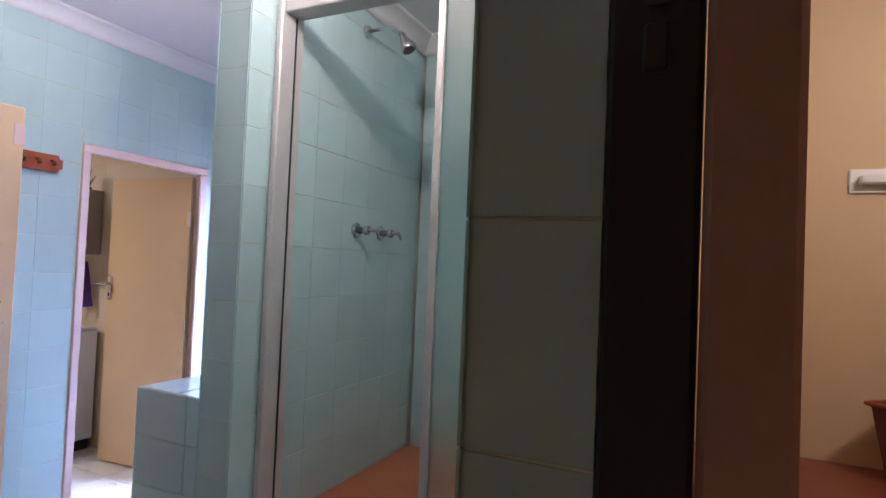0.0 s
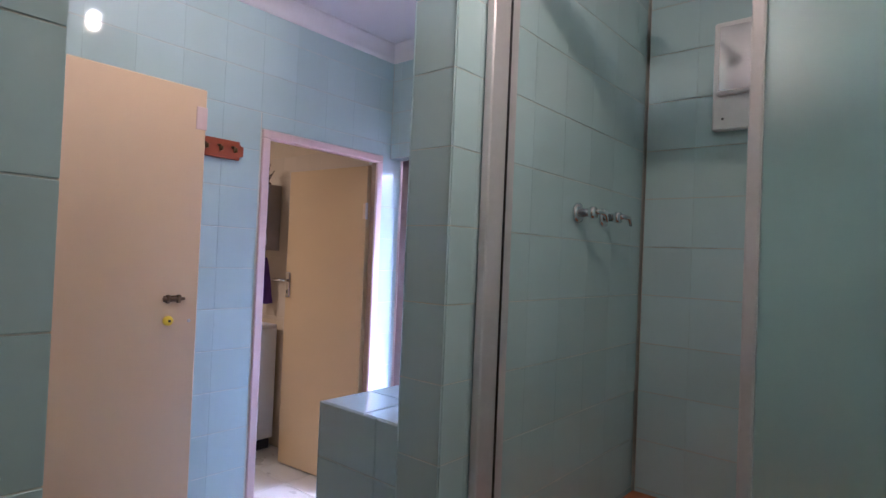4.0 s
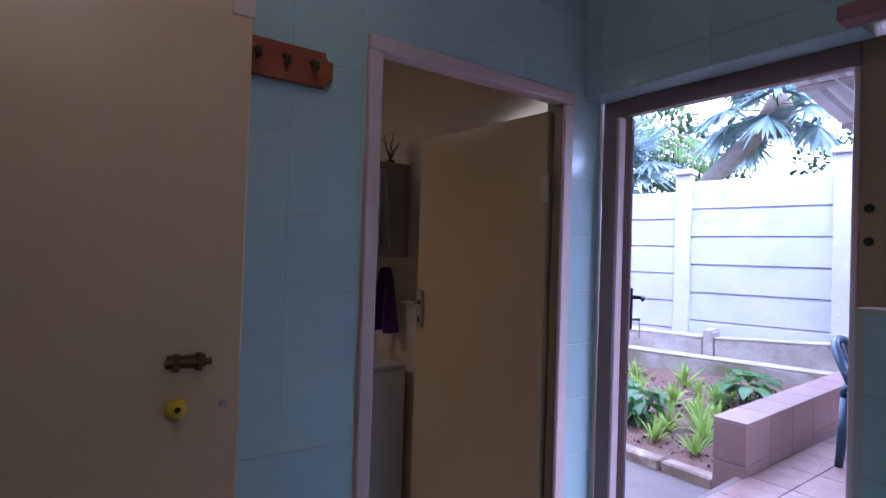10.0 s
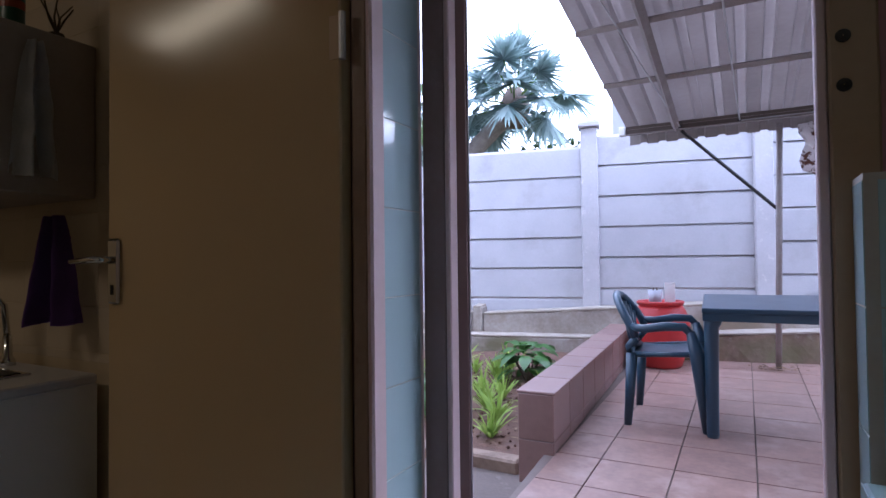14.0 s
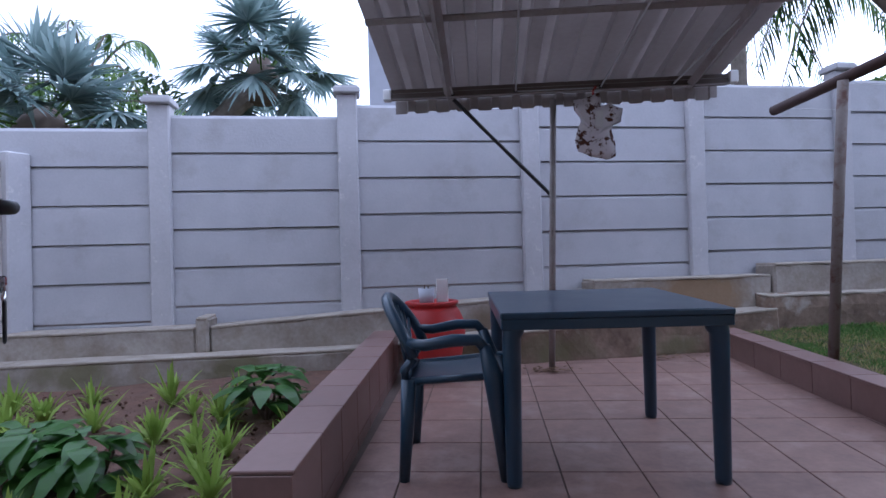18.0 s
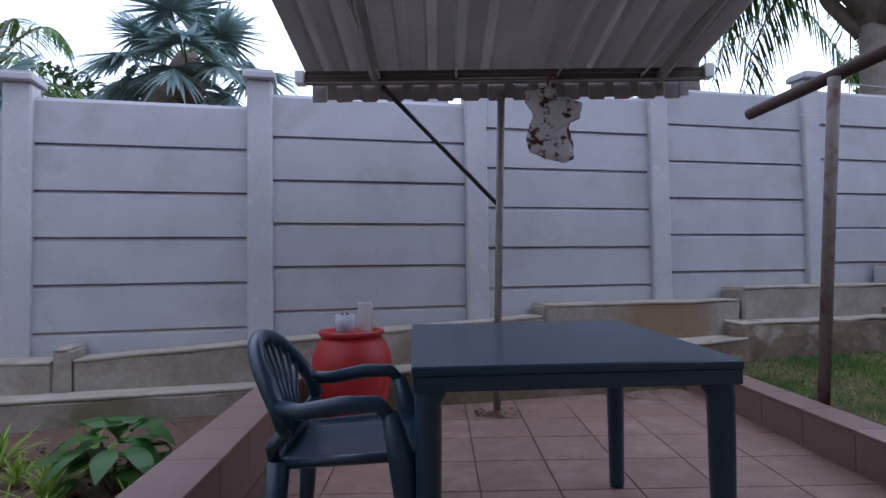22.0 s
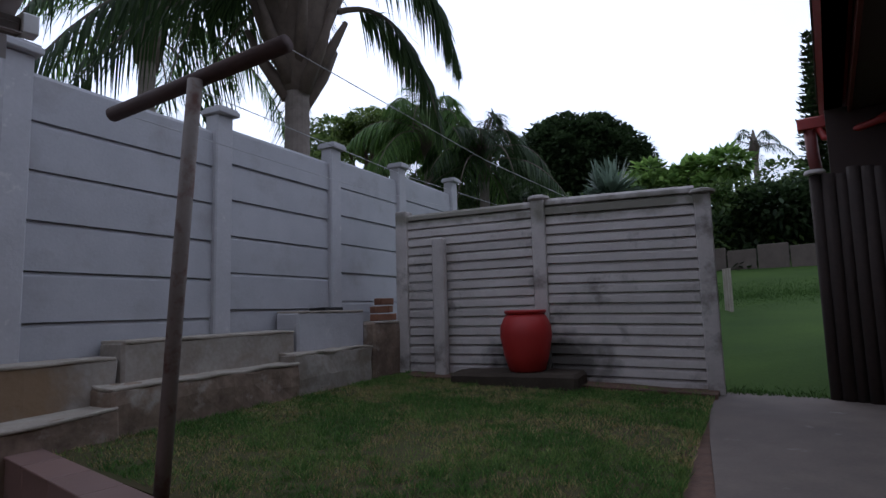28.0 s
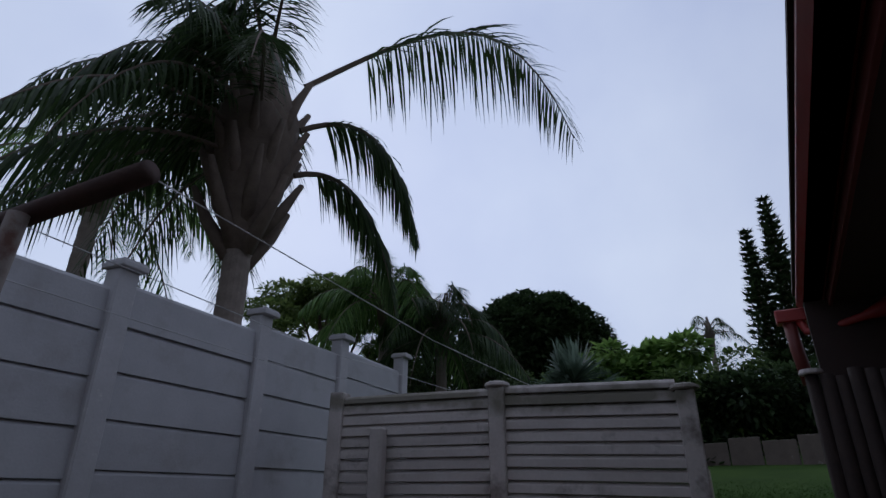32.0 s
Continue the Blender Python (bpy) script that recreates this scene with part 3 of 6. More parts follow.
part("rebate", box(WEST - 0.125, WEST - 0.043, KD1 - 0.01, KD1, 0, KDZ - 0.046, 0.002), M_TANJAMB, kframe, "worn brown rebate")
part("door_stop", box(WEST - 0.1, WEST - 0.045, KD0 + 0.045, KD0 + 0.059, 0, KDZ - 0.046, 0.003), M_TANJAMB, kframe)
back_frame = structure(thing("door_frame_back", "worn mauve and pink painted back door frame", "door frame"), "worn mauve and pink painted back door frame", "door frame")
FY = EXIT + 0.108
part("jamb", box(EX0 + 0.002, EX0 + 0.064, FY, FY + 0.04, 0.0, EXZ, 0.003), M_MAUVE, back_frame, "worn mauve brown jamb")
part("head", box(EX0 + 0.066, EX1 - 0.032, FY, FY + 0.04, EXZ - 0.062, EXZ, 0.003), M_MAUVE, back_frame, "worn mauve brown head")
part("edge_bead", box(EX0 + 0.066, EX0 + 0.080, FY - 0.006, FY + 0.035, 0.0, EXZ - 0.064, 0.003), M_FRAME, back_frame, "pink painted edge")
part("edge_bead", box(-2.366, -2.349, FY - 0.006, FY + 0.03, 0.0, EXZ - 0.064, 0.003), M_FRAME, back_frame, "pink painted edge")
tan_post = part("post", box(-2.347, -2.275, FY - 0.01, FY + 0.035, 0.0, EXZ, 0.004), M_TANPOST, back_frame, "tan painted timber post")
for z in (1.515, 1.6):
    hs = part("screw_hole", lathe([(0.001, 0.003), (0.011, 0.002), (0.012, 0)], 12), M_BLACK, tan_post)
    hs.matrix_basis = pose(-2.325, FY - 0.01, z + 0.02, 90, 0, 0)
brown = structure(thing("door_frame_toilet", "dark brown door frame with a black lock edge", "door frame"), "dark brown door frame with a black lock edge", "door frame")
part("jamb", box(-0.086, -0.02, 0.47, 0.55, 0, 2.1, 0.006), M_BROWNPOST, brown, "brown painted jamb")
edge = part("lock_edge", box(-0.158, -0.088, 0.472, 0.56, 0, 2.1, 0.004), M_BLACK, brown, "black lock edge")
for z, h in ((1.665, 0.04), (1.715, 0.032)):
    part("strike_hole", box(-0.132, -0.112, 0.466, 0.474, z - h / 2, z + h / 2, 0.003), mat("dull_strike_plate", (0.05, 0.045, 0.045), 0.4, 0.6), edge)
structure(link_mesh("wall_toilet_header", box(-0.16, 2.4, 0.48, 0.58, 2.1, CEIL), M_YELLOW), "yellow wall above the toilet door", "wall")


# ---- interior things ----
def lever_handle(parent, side=1, label="chrome lever handle on a long plate"):
    """Plate in the x, z plane facing -y, lever pointing to side."""
    plate = part("handle", box(-0.021, 0.021, -0.012, 0.0, -0.085, 0.085, 0.006), M_CHROME, parent, label)
    part("lever", tube([(0, -0.01, 0.03), (0, -0.045, 0.03), (0.02 * side, -0.052, 0.03), (0.105 * side, -0.05, 0.026)], [0.009, 0.009, 0.009, 0.007], 10), M_CHROME, plate, "", True)
    part("keyhole", box(-0.004, 0.004, -0.014, -0.011, -0.06, -0.035), M_BLACK, plate)
    return plate


# kitchen door, wide open into the kitchen
kdoor = thing("door_kitchen", "cream painted flush kitchen door standing wide open", "door", pose(-3.222, 2.716, 0.01, 0, 0, 184.6))
part("leaf", box(0.008, 0.736, 0, 0.042, 0.0, 1.99, 0.004), M_KDOOR, kdoor)
kh = lever_handle(kdoor, -1)
kh.matrix_basis = pose(0.705, 0.042, 1.215, 0, 0, 180)
for z in (0.25, 1.66):
    hinge = part("hinge", tube([(0.0, 0.046, z), (0.0, 0.046, z + 0.1)], 0.008, 8), M_ALU, kdoor, "steel hinge")
    part("hinge_leaf", box(0.006, 0.034, 0.042, 0.0445, z + 0.003, z + 0.097, 0.001), M_CREAM, hinge)

# cream door folded back against the west wall
cdoor = thing("door_bathroom", "cream gloss painted door folded back against the tiles", "door", pose(-3.112, 0.805, 0.02, 0, 0, 90))
part("leaf", box(0, 0.76, -0.042, 0.0, 0.0, 2.135, 0.004), M_CREAM, cdoor)
bolt = part("slide_bolt", box(0.61, 0.685, -0.05, -0.042, 1.195, 1.222, 0.002), M_BRASS, cdoor, "small dull brass slide bolt")
part("bolt_rod", tube([(0.605, -0.055, 1.208), (0.695, -0.055, 1.208)], 0.007, 8), M_BRASS, bolt)
for x in (0.625, 0.67):
    part("staple", box(x - 0.006, x + 0.006, -0.063, -0.046, 1.19, 1.226, 0.002), M_BRASS, bolt)
knob = part("knob", lathe([(0.001, 0.026), (0.016, 0.025), (0.021, 0.016), (0.021, 0.006), (0.016, 0)], 20), M_YPLASTIC, cdoor, "round yellow plastic knob", True)
knob.matrix_basis = pose(0.63, -0.042, 1.115, 90, 0, 0)
kscrew = part("screw", lathe([(0.001, 0.004), (0.006, 0.003), (0.007, 0)], 10), M_BLACK, knob)
kscrew.matrix_basis = pose(0, 0, 0.024)
hole = part("lock_hole", lathe([(0.001, 0.003), (0.007, 0.003), (0.008, 0)], 12), M_ALU, cdoor)
hole.matrix_basis = pose(0.725, -0.042, 1.11, 90, 0, 0)
part("edge_plate", box(0.715, 0.763, -0.045, -0.04, 1.955, 2.055, 0.001), M_FRAME, cdoor, "tan packing piece on the door's edge")
part("hinge", box(-0.03, 0.0, -0.046, -0.036, 1.78, 1.9, 0.003), M_BRICK, cdoor, "rusty old hinge leaf")

# wooden hook rack
rack = thing("hook_rack", "varnished red wooden rack with three brass hooks", "hook rack", pose(WEST + 0.006, 1.535, 1.925, 0, 0, 90))
bm = box(0, 0.258, -0.02, 0, -0.044, 0.044)
bmesh.ops.bevel(bm, geom=[e for e in bm.edges if abs(e.verts[0].co.y - e.verts[1].co.y) > 0.01], offset=0.02, segments=3, affect="EDGES")
part("board", bm, M_WARMWOOD, rack)
for x in (0.06, 0.13, 0.2):
    part("hook", tube([(x, -0.02, 0.012), (x, -0.04, 0.01), (x, -0.045, -0.012), (x, -0.058, -0.012), (x, -0.06, 0.004)], 0.006, 8), M_BRASS, rack, "dark brass hook", True)

# vanity counter
vanity = thing("vanity_counter", "pale green tiled washbasin counter beside the back door", "counter", pose(-2.336, 1.69, 0))
part("body", box(0.006, 0.63, 0.006, 1.11, 0, 0.89), M_GROUT, vanity, "grouted masonry body")
tile_face(vanity, plane_frame((0.006, 0.006, 0.892), (1, 0, 0), (0, 1, 0)), -0.006, 0.63, -0.006, 1.108, 0.235, 0.24, 0, 0, M_TILE, gap=0.003, side_gap=0.003, depth=0.005, chamfer=0.004)
tile_face(vanity, plane_frame((0.006, 0.006, 0), (1, 0, 0), (0, 0, 1)), -0.006, 0.63, 0, 0.897, 0.305, TH, 0, 0.897, M_TILE, depth=0.005, chamfer=0.004)
tile_face(vanity, plane_frame((0.006, 1.11, 0), (0, -1, 0), (0, 0, 1)), 0, 1.11, 0, 0.897, 0.305, TH, 0.075, 0.897, M_TILE)

basin_tap = thing("basin_tap", "chrome swan neck basin tap", "tap", pose(-1.77, 2.42, 0.898))
part("body", lathe([(0.026, 0), (0.024, 0.012), (0.014, 0.02), (0.014, 0.07), (0.001, 0.075)], 16), M_CHROME, basin_tap, "", True)
part("spout", tube([(0, 0, 0.06), (0, -0.02, 0.12), (-0.03, -0.07, 0.15), (-0.05, -0.12, 0.13), (-0.055, -0.13, 0.1)], 0.011, 10), M_CHROME, basin_tap, "", True)
basin = thing("wash_basin", "white oval washbasin set in the tiled counter", "basin", pose(-1.93, 2.12, 0.897))
bm = lathe([(0.2, 0.0), (0.215, 0.008), (0.212, 0.03), (0.2, 0.036), (0.185, 0.03), (0.16, 0.012), (0.001, 0.004)], 36)
for v in bm.verts:
    v.co.y *= 1.15
part("bowl", bm, M_WHITEP, basin, "", True)
part("waste", lathe([(0.022, 0.006), (0.02, 0.009), (0.001, 0.01)], 16), M_CHROME, basin, "chrome waste")
jar = thing("dark_bottle", "dark bottle standing on the tiled counter", "bottle", pose(-1.84, 1.85, 0.898))
part("bottle", lathe([(0.045, 0), (0.048, 0.01), (0.048, 0.14), (0.03, 0.17), (0.02, 0.18)], 18), M_BLACK, jar, "", True)
part("cap", lathe([(0.022, 0.18), (0.022, 0.21), (0.001, 0.212)], 14), M_WHITEP, jar, "pale cap", True)


def cloth_hang(bottom_w, length, depth, seed, taper=0.15, folds=3.0):
    """A cloth hung from one point, falling in folds; local x is width, y depth, z down from 0."""
    bm = bmesh.new()
    nx, nz = 56, 52
    grid = []
    for j in range(nz + 1):
        v = j / nz
        w = bottom_w * (taper + (1 - taper) * v ** 0.7)
        row = []
        for i in range(nx + 1):
            u = i / nx - 0.5
            y = depth * (math.sin(u * folds * 6.3 + seed) * (0.4 + 0.6 * v) + 0.5 * math.sin(u * folds * 14 + v * 3 + seed * 2) * v * 0.5)
            row.append(bm.verts.new((u * w, y, -length * v + 0.05 * length * abs(u) * v * math.sin(seed + 9 * u))))
        grid.append(row)
    for j in range(nz):
        for i in range(nx):
            bm.faces.new((grid[j][i], grid[j][i + 1], grid[j + 1][i + 1], grid[j + 1][i]))
    bmesh.ops.solidify(bm, geom=bm.faces[:], thickness=0.008)
    for v in bm.verts:
        v.co += Vector(noise.noise_vector(v.co * 12)) * 0.006 + Vector(noise.noise_vector(v.co * 160)) * 0.0018
    return bm


towel = thing("towel", "olive grey terry towel hanging from a wire hook", "towel", pose(-1.89, 1.965, 1.79, 0, 0, 90))
bm = cloth_hang(0.54, 0.68, 0.045, 1.3, 0.12, 2.6)
part("cloth", bm, M_TOWEL, towel, "", True)
hook = part("wire_hook", tube([(0.01, 0.0, -0.03), (0.012, -0.005, 0.1), (0.015, -0.03, 0.16), (0.015, -0.185, 0.17)], 0.004, 8), M_BLACK, towel, "black wire hook")

pinkbox = thing("window_recess", "dusty pink painted window recess beside the back door", "window", pose(-2.28, EXIT, 0))
part("recess_back", box(-0.003, 0.568, 0.104, 0.12, 1.374, 2.096), M_PINK, pinkbox, "dusty pink plaster")
part("window_bar", box(0.0, 0.565, 0.07, 0.1, 1.84, 1.865, 0.004), M_FRAME, pinkbox, "pale window bar")
part("lintel_board", box(-0.07, 0.57, -0.07, -0.004, 2.06, 2.1, 0.004), M_PINK, pinkbox)
structure(pinkbox, "dusty pink painted window recess beside the back door", "window")
# ceiling bulb
bulb = thing("ceiling_bulb", "bare warm bulb in a white ceiling holder", "lamp", pose(-2.38, 1.37, CEIL), "ceiling bulbs")
part("holder", lathe([(0.05, 0), (0.05, -0.02), (0.025, -0.04), (0.022, -0.08)][::-1], 18), M_WHITEP, bulb, "", True)
part("bulb", lathe([(0.001, -0.134), (0.016, -0.13), (0.024, -0.115), (0.022, -0.095), (0.014, -0.08)], 18), M_BULB, bulb, "glowing glass bulb", True)

copy_thing(bulb, pose(-1.0, 1.2, CEIL))

# shower
base = structure(thing("shower_base", "raised terracotta coloured shower floor", "shower floor"), "raised terracotta coloured shower floor", "shower floor")
part("plinth", box(PX, -0.474, PY + 0.02, SB, 0, 0.47, 0.004), M_GROUT, base)
part("floor_pan", box(PX + 0.002, -0.478, 1.7, SB - 0.002, 0.47, 0.492, 0.003), M_TERRA, base, "terracotta floor pan")
screen = thing("shower_screen", "aluminium framed sliding shower screen with a frosted pane", "shower screen", pose(0, 1.6, 0.47))
part("jamb", box(PX + 0.002, PX + 0.03, -0.015, 0.11, 0, 1.98, 0.004), M_ALU, screen)
part("jamb", box(-0.53, -0.474, -0.0, 0.09, 0, 1.98, 0.004), M_ALU, screen)
part("top_rail", box(PX + 0.03, -0.53, 0.0, 0.09, 1.93, 1.98, 0.004), M_ALU, screen)
part("sill_rail", box(PX + 0.03, -0.53, 0.0, 0.09, 0, 0.035, 0.004), M_ALU, screen)
pane = part("sliding_pane", box(-0.885, -0.55, 0.052, 0.058, 0.05, 1.92), M_FROST, screen, "frosted green glass")
pane.visible_shadow = False
part("pane_stile", box(-0.905, -0.878, 0.038, 0.072, 0.03, 1.94, 0.004), M_ALU, pane)
part("pane_stile", box(-0.57, -0.545, 0.038, 0.072, 0.03, 1.94, 0.004), M_ALU, pane)
part("seal", box(PX + 0.03, PX + 0.035, 0.06, 0.065, 0.035, 1.93), M_BLACK, screen, "black rubber seal")

shead = thing("shower_fitting", "chrome shower rose on a bent wall arm", "shower head", pose(PX, 2.18, 2.56))
fl = part("flange", lathe([(0.03, 0), (0.028, 0.012), (0.012, 0.016)], 18), M_CHROME, shead, "", True)
fl.matrix_basis = pose(0, 0, 0, 0, 90, 0)
part("arm", tube([(0.01, 0, 0), (0.13, 0, 0.0), (0.17, 0, -0.012), (0.19, 0, -0.04)], 0.009, 10), M_CHROME, shead, "", True)
rose = part("rose", lathe([(0.001, 0.03), (0.014, 0.028), (0.016, 0.0), (0.036, -0.045), (0.036, -0.06), (0.03, -0.064), (0.001, -0.064)], 20), M_CHROME, shead, "", True)
rose.matrix_basis = pose(0.2, 0, -0.06, 0, -28, 0)
part("face", lathe([(0.028, -0.0655), (0.001, -0.0665)], 18), mat("grey_rubber", (0.1, 0.1, 0.1), 0.6), rose)
for y, tilt in ((2.165, 0), (2.375, 0)):
    tap = thing("shower_tap", "chrome wall mounted shower tap", "tap", pose(PX, y, 1.63), "taps in the shower")
    for nm, prof in (("flange", [(0.036, 0), (0.035, 0.008), (0.024, 0.014)]), ("body", [(0.015, 0.01), (0.015, 0.045), (0.021, 0.05), (0.021, 0.068), (0.001, 0.07)])):
        q = part(nm, lathe(prof, 20), M_CHROME, tap, "", True)
        q.matrix_basis = pose(0, 0, 0, 0, 90, 0)
    part("lever", tube([(0.058, 0, 0), (0.075, 0.012, 0.004), (0.082, 0.05, 0.0), (0.085, 0.06, -0.028)], [0.012, 0.01, 0.008, 0.006], 10), M_CHROME, tap, "", True)

niche = thing("shower_cabinet", "white enamel wall cabinet with a mirror front in the shower", "cabinet", pose(-1.27, SB, 2.0))
part("body", box(0, 0.34, -0.035, 0, 0, 0.43, 0.006), M_WHITEP, niche)
part("mirror", box(0.02, 0.32, -0.038, -0.034, 0.15, 0.41, 0.002), M_CHROME, niche, "small mirror")
part("shelf", box(0.02, 0.32, -0.06, -0.034, 0.135, 0.15, 0.003), M_WHITEP, niche)
for x in (0.04, 0.14, 0.3):
    part("screw", box(x - 0.004, x + 0.004, -0.037, -0.034, 0.04, 0.048), M_BLACK, niche)

# toilet room beyond the brown frame
ledge = thing("bath_ledge", "reddish brown ledge along the yellow wall", "ledge", pose(0, 0, 0))
part("slab", box(-0.14, 2.3, 2.2, EXIT - 0.014, 0.0, 0.755, 0.006), mat("red_brown_ledge_paint", (0.22, 0.06, 0.03), 0.4), ledge)
basket = thing("waste_basket", "brown woven waste basket on the ledge", "basket", pose(0.62, 2.6, 0.757))
bm = lathe([(0.10, 0), (0.15, 0.27), (0.155, 0.28), (0.145, 0.28), (0.095, 0.01)], 4)
bmesh.ops.bevel(bm, geom=[e for e in bm.edges if abs(e.verts[0].co.z - e.verts[1].co.z) > 0.1], offset=0.02, segments=2, affect="EDGES")
part("body", bm, mat("brown_wicker", (0.16, 0.06, 0.035), 0.7, scale=20, grain=120, bump=0.8), basket)
part("rim", tube([(0.155 * math.cos(a * math.pi / 2), 0.155 * math.sin(a * math.pi / 2), 0.285) for a in range(5)], 0.008, 8), M_WARMWOOD, basket)
holder = thing("paper_holder", "white ceramic paper holder on the yellow wall", "paper holder", pose(0.5, EXIT - 0.013, 1.9))
part("plate", box(-0.07, 0.09, -0.012, 0, -0.05, 0.05, 0.005), M_WHITEP, holder)
part("bracket", box(-0.04, 0.09, -0.06, -0.012, -0.018, 0.022, 0.008), M_WHITEP, holder)

# kitchen beyond the west doorway
base_unit = thing("kitchen_base_unit", "white sink base unit with a dark plinth", "cabinet", pose(-5.6, 2.2, 0))
part("body", box(0, 1.36, 0.02, 0.555, 0.08, 0.88, 0.003), M_CAB, base_unit)
part("plinth", box(0.02, 1.34, 0.06, 0.54, 0, 0.08), M_BLACK, base_unit)
for x in (0.01, 0.69):
    d = part("door", box(x, x + 0.66, 0.0, 0.018, 0.1, 0.87, 0.003), M_CAB, base_unit)
    part("pull", tube([(x + 0.6, -0.02, 0.72), (x + 0.6, -0.02, 0.82)], 0.006, 8), M_ALU, d)
counter = thing("sink_worktop", "steel sink worktop with a bowl", "worktop", pose(-5.6, 2.2, 0.88))
part("top", box(-0.01, 1.36, -0.03, 0.555, 0, 0.03, 0.006), M_ALU, counter)
part("bowl_rim", box(0.7, 1.2, 0.08, 0.45, 0.03, 0.036, 0.002), M_CHROME, counter)
# no hollow is cut; the black plate paints the bowl's shaded depth
part("bowl", box(0.72, 1.18, 0.1, 0.43, 0.0362, 0.038), M_BLACK, counter, "flat black plate for the shaded hollow of the sink bowl")
board = thing("white_tray", "white tray jutting over the worktop edge", "tray", pose(-4.42, 2.25, 0.912))
part("tray", box(0, 0.28, -0.04, 0.2, 0, 0.02, 0.006), M_WHITEP, board)
part("strap", tube([(0.1, -0.035, 0.0), (0.11, -0.05, -0.05), (0.1, -0.05, -0.12)], 0.006, 8), M_BLACK, board, "dark strap")
wall_unit = thing("kitchen_wall_unit", "white fronted wall cupboard, its side coloured as if in shade", "cabinet", pose(-5.13, 2.485, 1.455))
# greyish white side; its weak light is mixed into this brown body colour
part("body", box(0, 0.82, 0.02, 0.302, 0, 0.49, 0.003), M_CABSHADE, wall_unit)
part("face_frame", box(0.795, 0.823, 0.0, 0.02, 0, 0.49, 0.003), M_CAB, wall_unit)
for x in (0.0, 0.39):
    d = part("door", box(x, x + 0.385, -0.012, 0.006, 0.03, 0.46, 0.003), M_CAB, wall_unit)
    part("hinge", box(x + 0.372, x + 0.397, -0.016, 0.004, 0.07, 0.12), M_ALU, d)
    part("hinge", box(x + 0.372, x + 0.397, -0.016, 0.004, 0.36, 0.41), M_ALU, d)
tea = thing("white_dishcloth", "white dishcloth hanging on the cupboard side", "cloth", pose(-4.285, 2.6, 1.9, 0, 0, 90))
part("cloth", cloth_hang(0.115, 0.4, 0.03, 0.4, 0.3, 1.7), M_WHITECLOTH, tea, "", True)
pur = thing("purple_cloth", "purple cloth hanging over the sink", "cloth", pose(-4.4, 2.71, 1.4, 0, 0, 10))
part("cloth", cloth_hang(0.19, 0.34, 0.04, 2.1, 0.35, 1.6), M_PURPLE, pur, "", True)
ktap = thing("kitchen_tap", "chrome swan neck kitchen tap", "tap", pose(-4.66, 2.7, 0.91))
part("body", lathe([(0.024, 0), (0.022, 0.02), (0.014, 0.03), (0.013, 0.1), (0.001, 0.1)], 16), M_CHROME, ktap, "", True)
part("spout", tube([(0, 0, 0.09), (0, -0.01, 0.2), (-0.03, -0.05, 0.26), (-0.07, -0.1, 0.24), (-0.08, -0.12, 0.19)], 0.01, 10), M_CHROME, ktap, "", True)
can = thing("spray_can", "dark green spray can with a black cap on the cupboard", "can", pose(-4.37, 2.58, 1.947))
part("can", lathe([(0.03, 0), (0.031, 0.01), (0.031, 0.13), (0.02, 0.15)], 18), mat("dark_green_print", (0.02, 0.09, 0.06), 0.35), can, "", True)
part("band", lathe([(0.0315, 0.05), (0.0315, 0.075)], 18), mat("red_print", (0.3, 0.05, 0.02), 0.4), can)
part("cap", lathe([(0.024, 0.14), (0.024, 0.18), (0.001, 0.19)], 16), M_BLACK, can, "black cap", True)
twig = thing("twig_ornament", "small dry twig ornament on the cupboard", "ornament", pose(-4.35, 2.69, 1.947))
part("foot", lathe([(0.025, 0), (0.02, 0.015), (0.005, 0.02)], 12), M_BARK, twig)
for k in range(6):
    a = k * 1.1
    part("twig", tube([(0, 0, 0.015), (0.02 * math.cos(a), 0.02 * math.sin(a), 0.06), (0.05 * math.cos(a + 0.5), 0.05 * math.sin(a + 0.5), 0.10 + 0.01 * k)], [0.004, 0.003, 0.002], 6), M_BARK, twig)

# back door leaf, swung outwards
bdoor = thing("door_back", "mauve brown gloss back door swung open outwards with keys in its lock", "door", pose(-3.066, 2.955, 0.15, 0, 0, 125))
part("leaf", box(0.004, 0.8, 0, 0.042, 0, 1.855, 0.004), M_BROWNLEAF, bdoor)
for k in range(8):
    part("groove_board", box(0.006 + k * 0.099, 0.102 + k * 0.099, -0.005, 0.0, 0.01, 1.845, 0.002), M_DOORBOARD, bdoor, "pale mauve tongued board")
for z in (0.2, 1.6):
    part("hinge", tube([(-0.004, 0.045, z), (-0.004, 0.045, z + 0.1)], 0.009, 8), M_BLACK, bdoor, "dark steel hinge")
bh = part("handle", box(0.733, 0.767, -0.017, -0.005, 0.985, 1.19, 0.005), M_BLACK, bdoor, "dark metal handle plate")
part("lever", tube([(0.75, -0.015, 1.145), (0.75, -0.055, 1.145), (0.735, -0.063, 1.145), (0.645, -0.06, 1.14)], [0.01, 0.01, 0.011, 0.008], 10), M_BLACK, bh, "", True)
bk = part("key", box(0.746, 0.754, -0.055, -0.015, 1.03, 1.045, 0.002), M_CHROME, bdoor, "key in the lock")
part("key_ring", tube([(0.75 + 0.014 * math.cos(a), -0.05, 1.022 + 0.014 * math.sin(a)) for a in [k * 0.7 for k in range(10)]], 0.002, 6), M_CHROME, bk)
part("hanging_key", box(0.741, 0.759, -0.053, -0.049, 0.945, 1.01, 0.003), M_BLACK, bk)

# ---- setting: the yard ----
FA = radians(12.3)
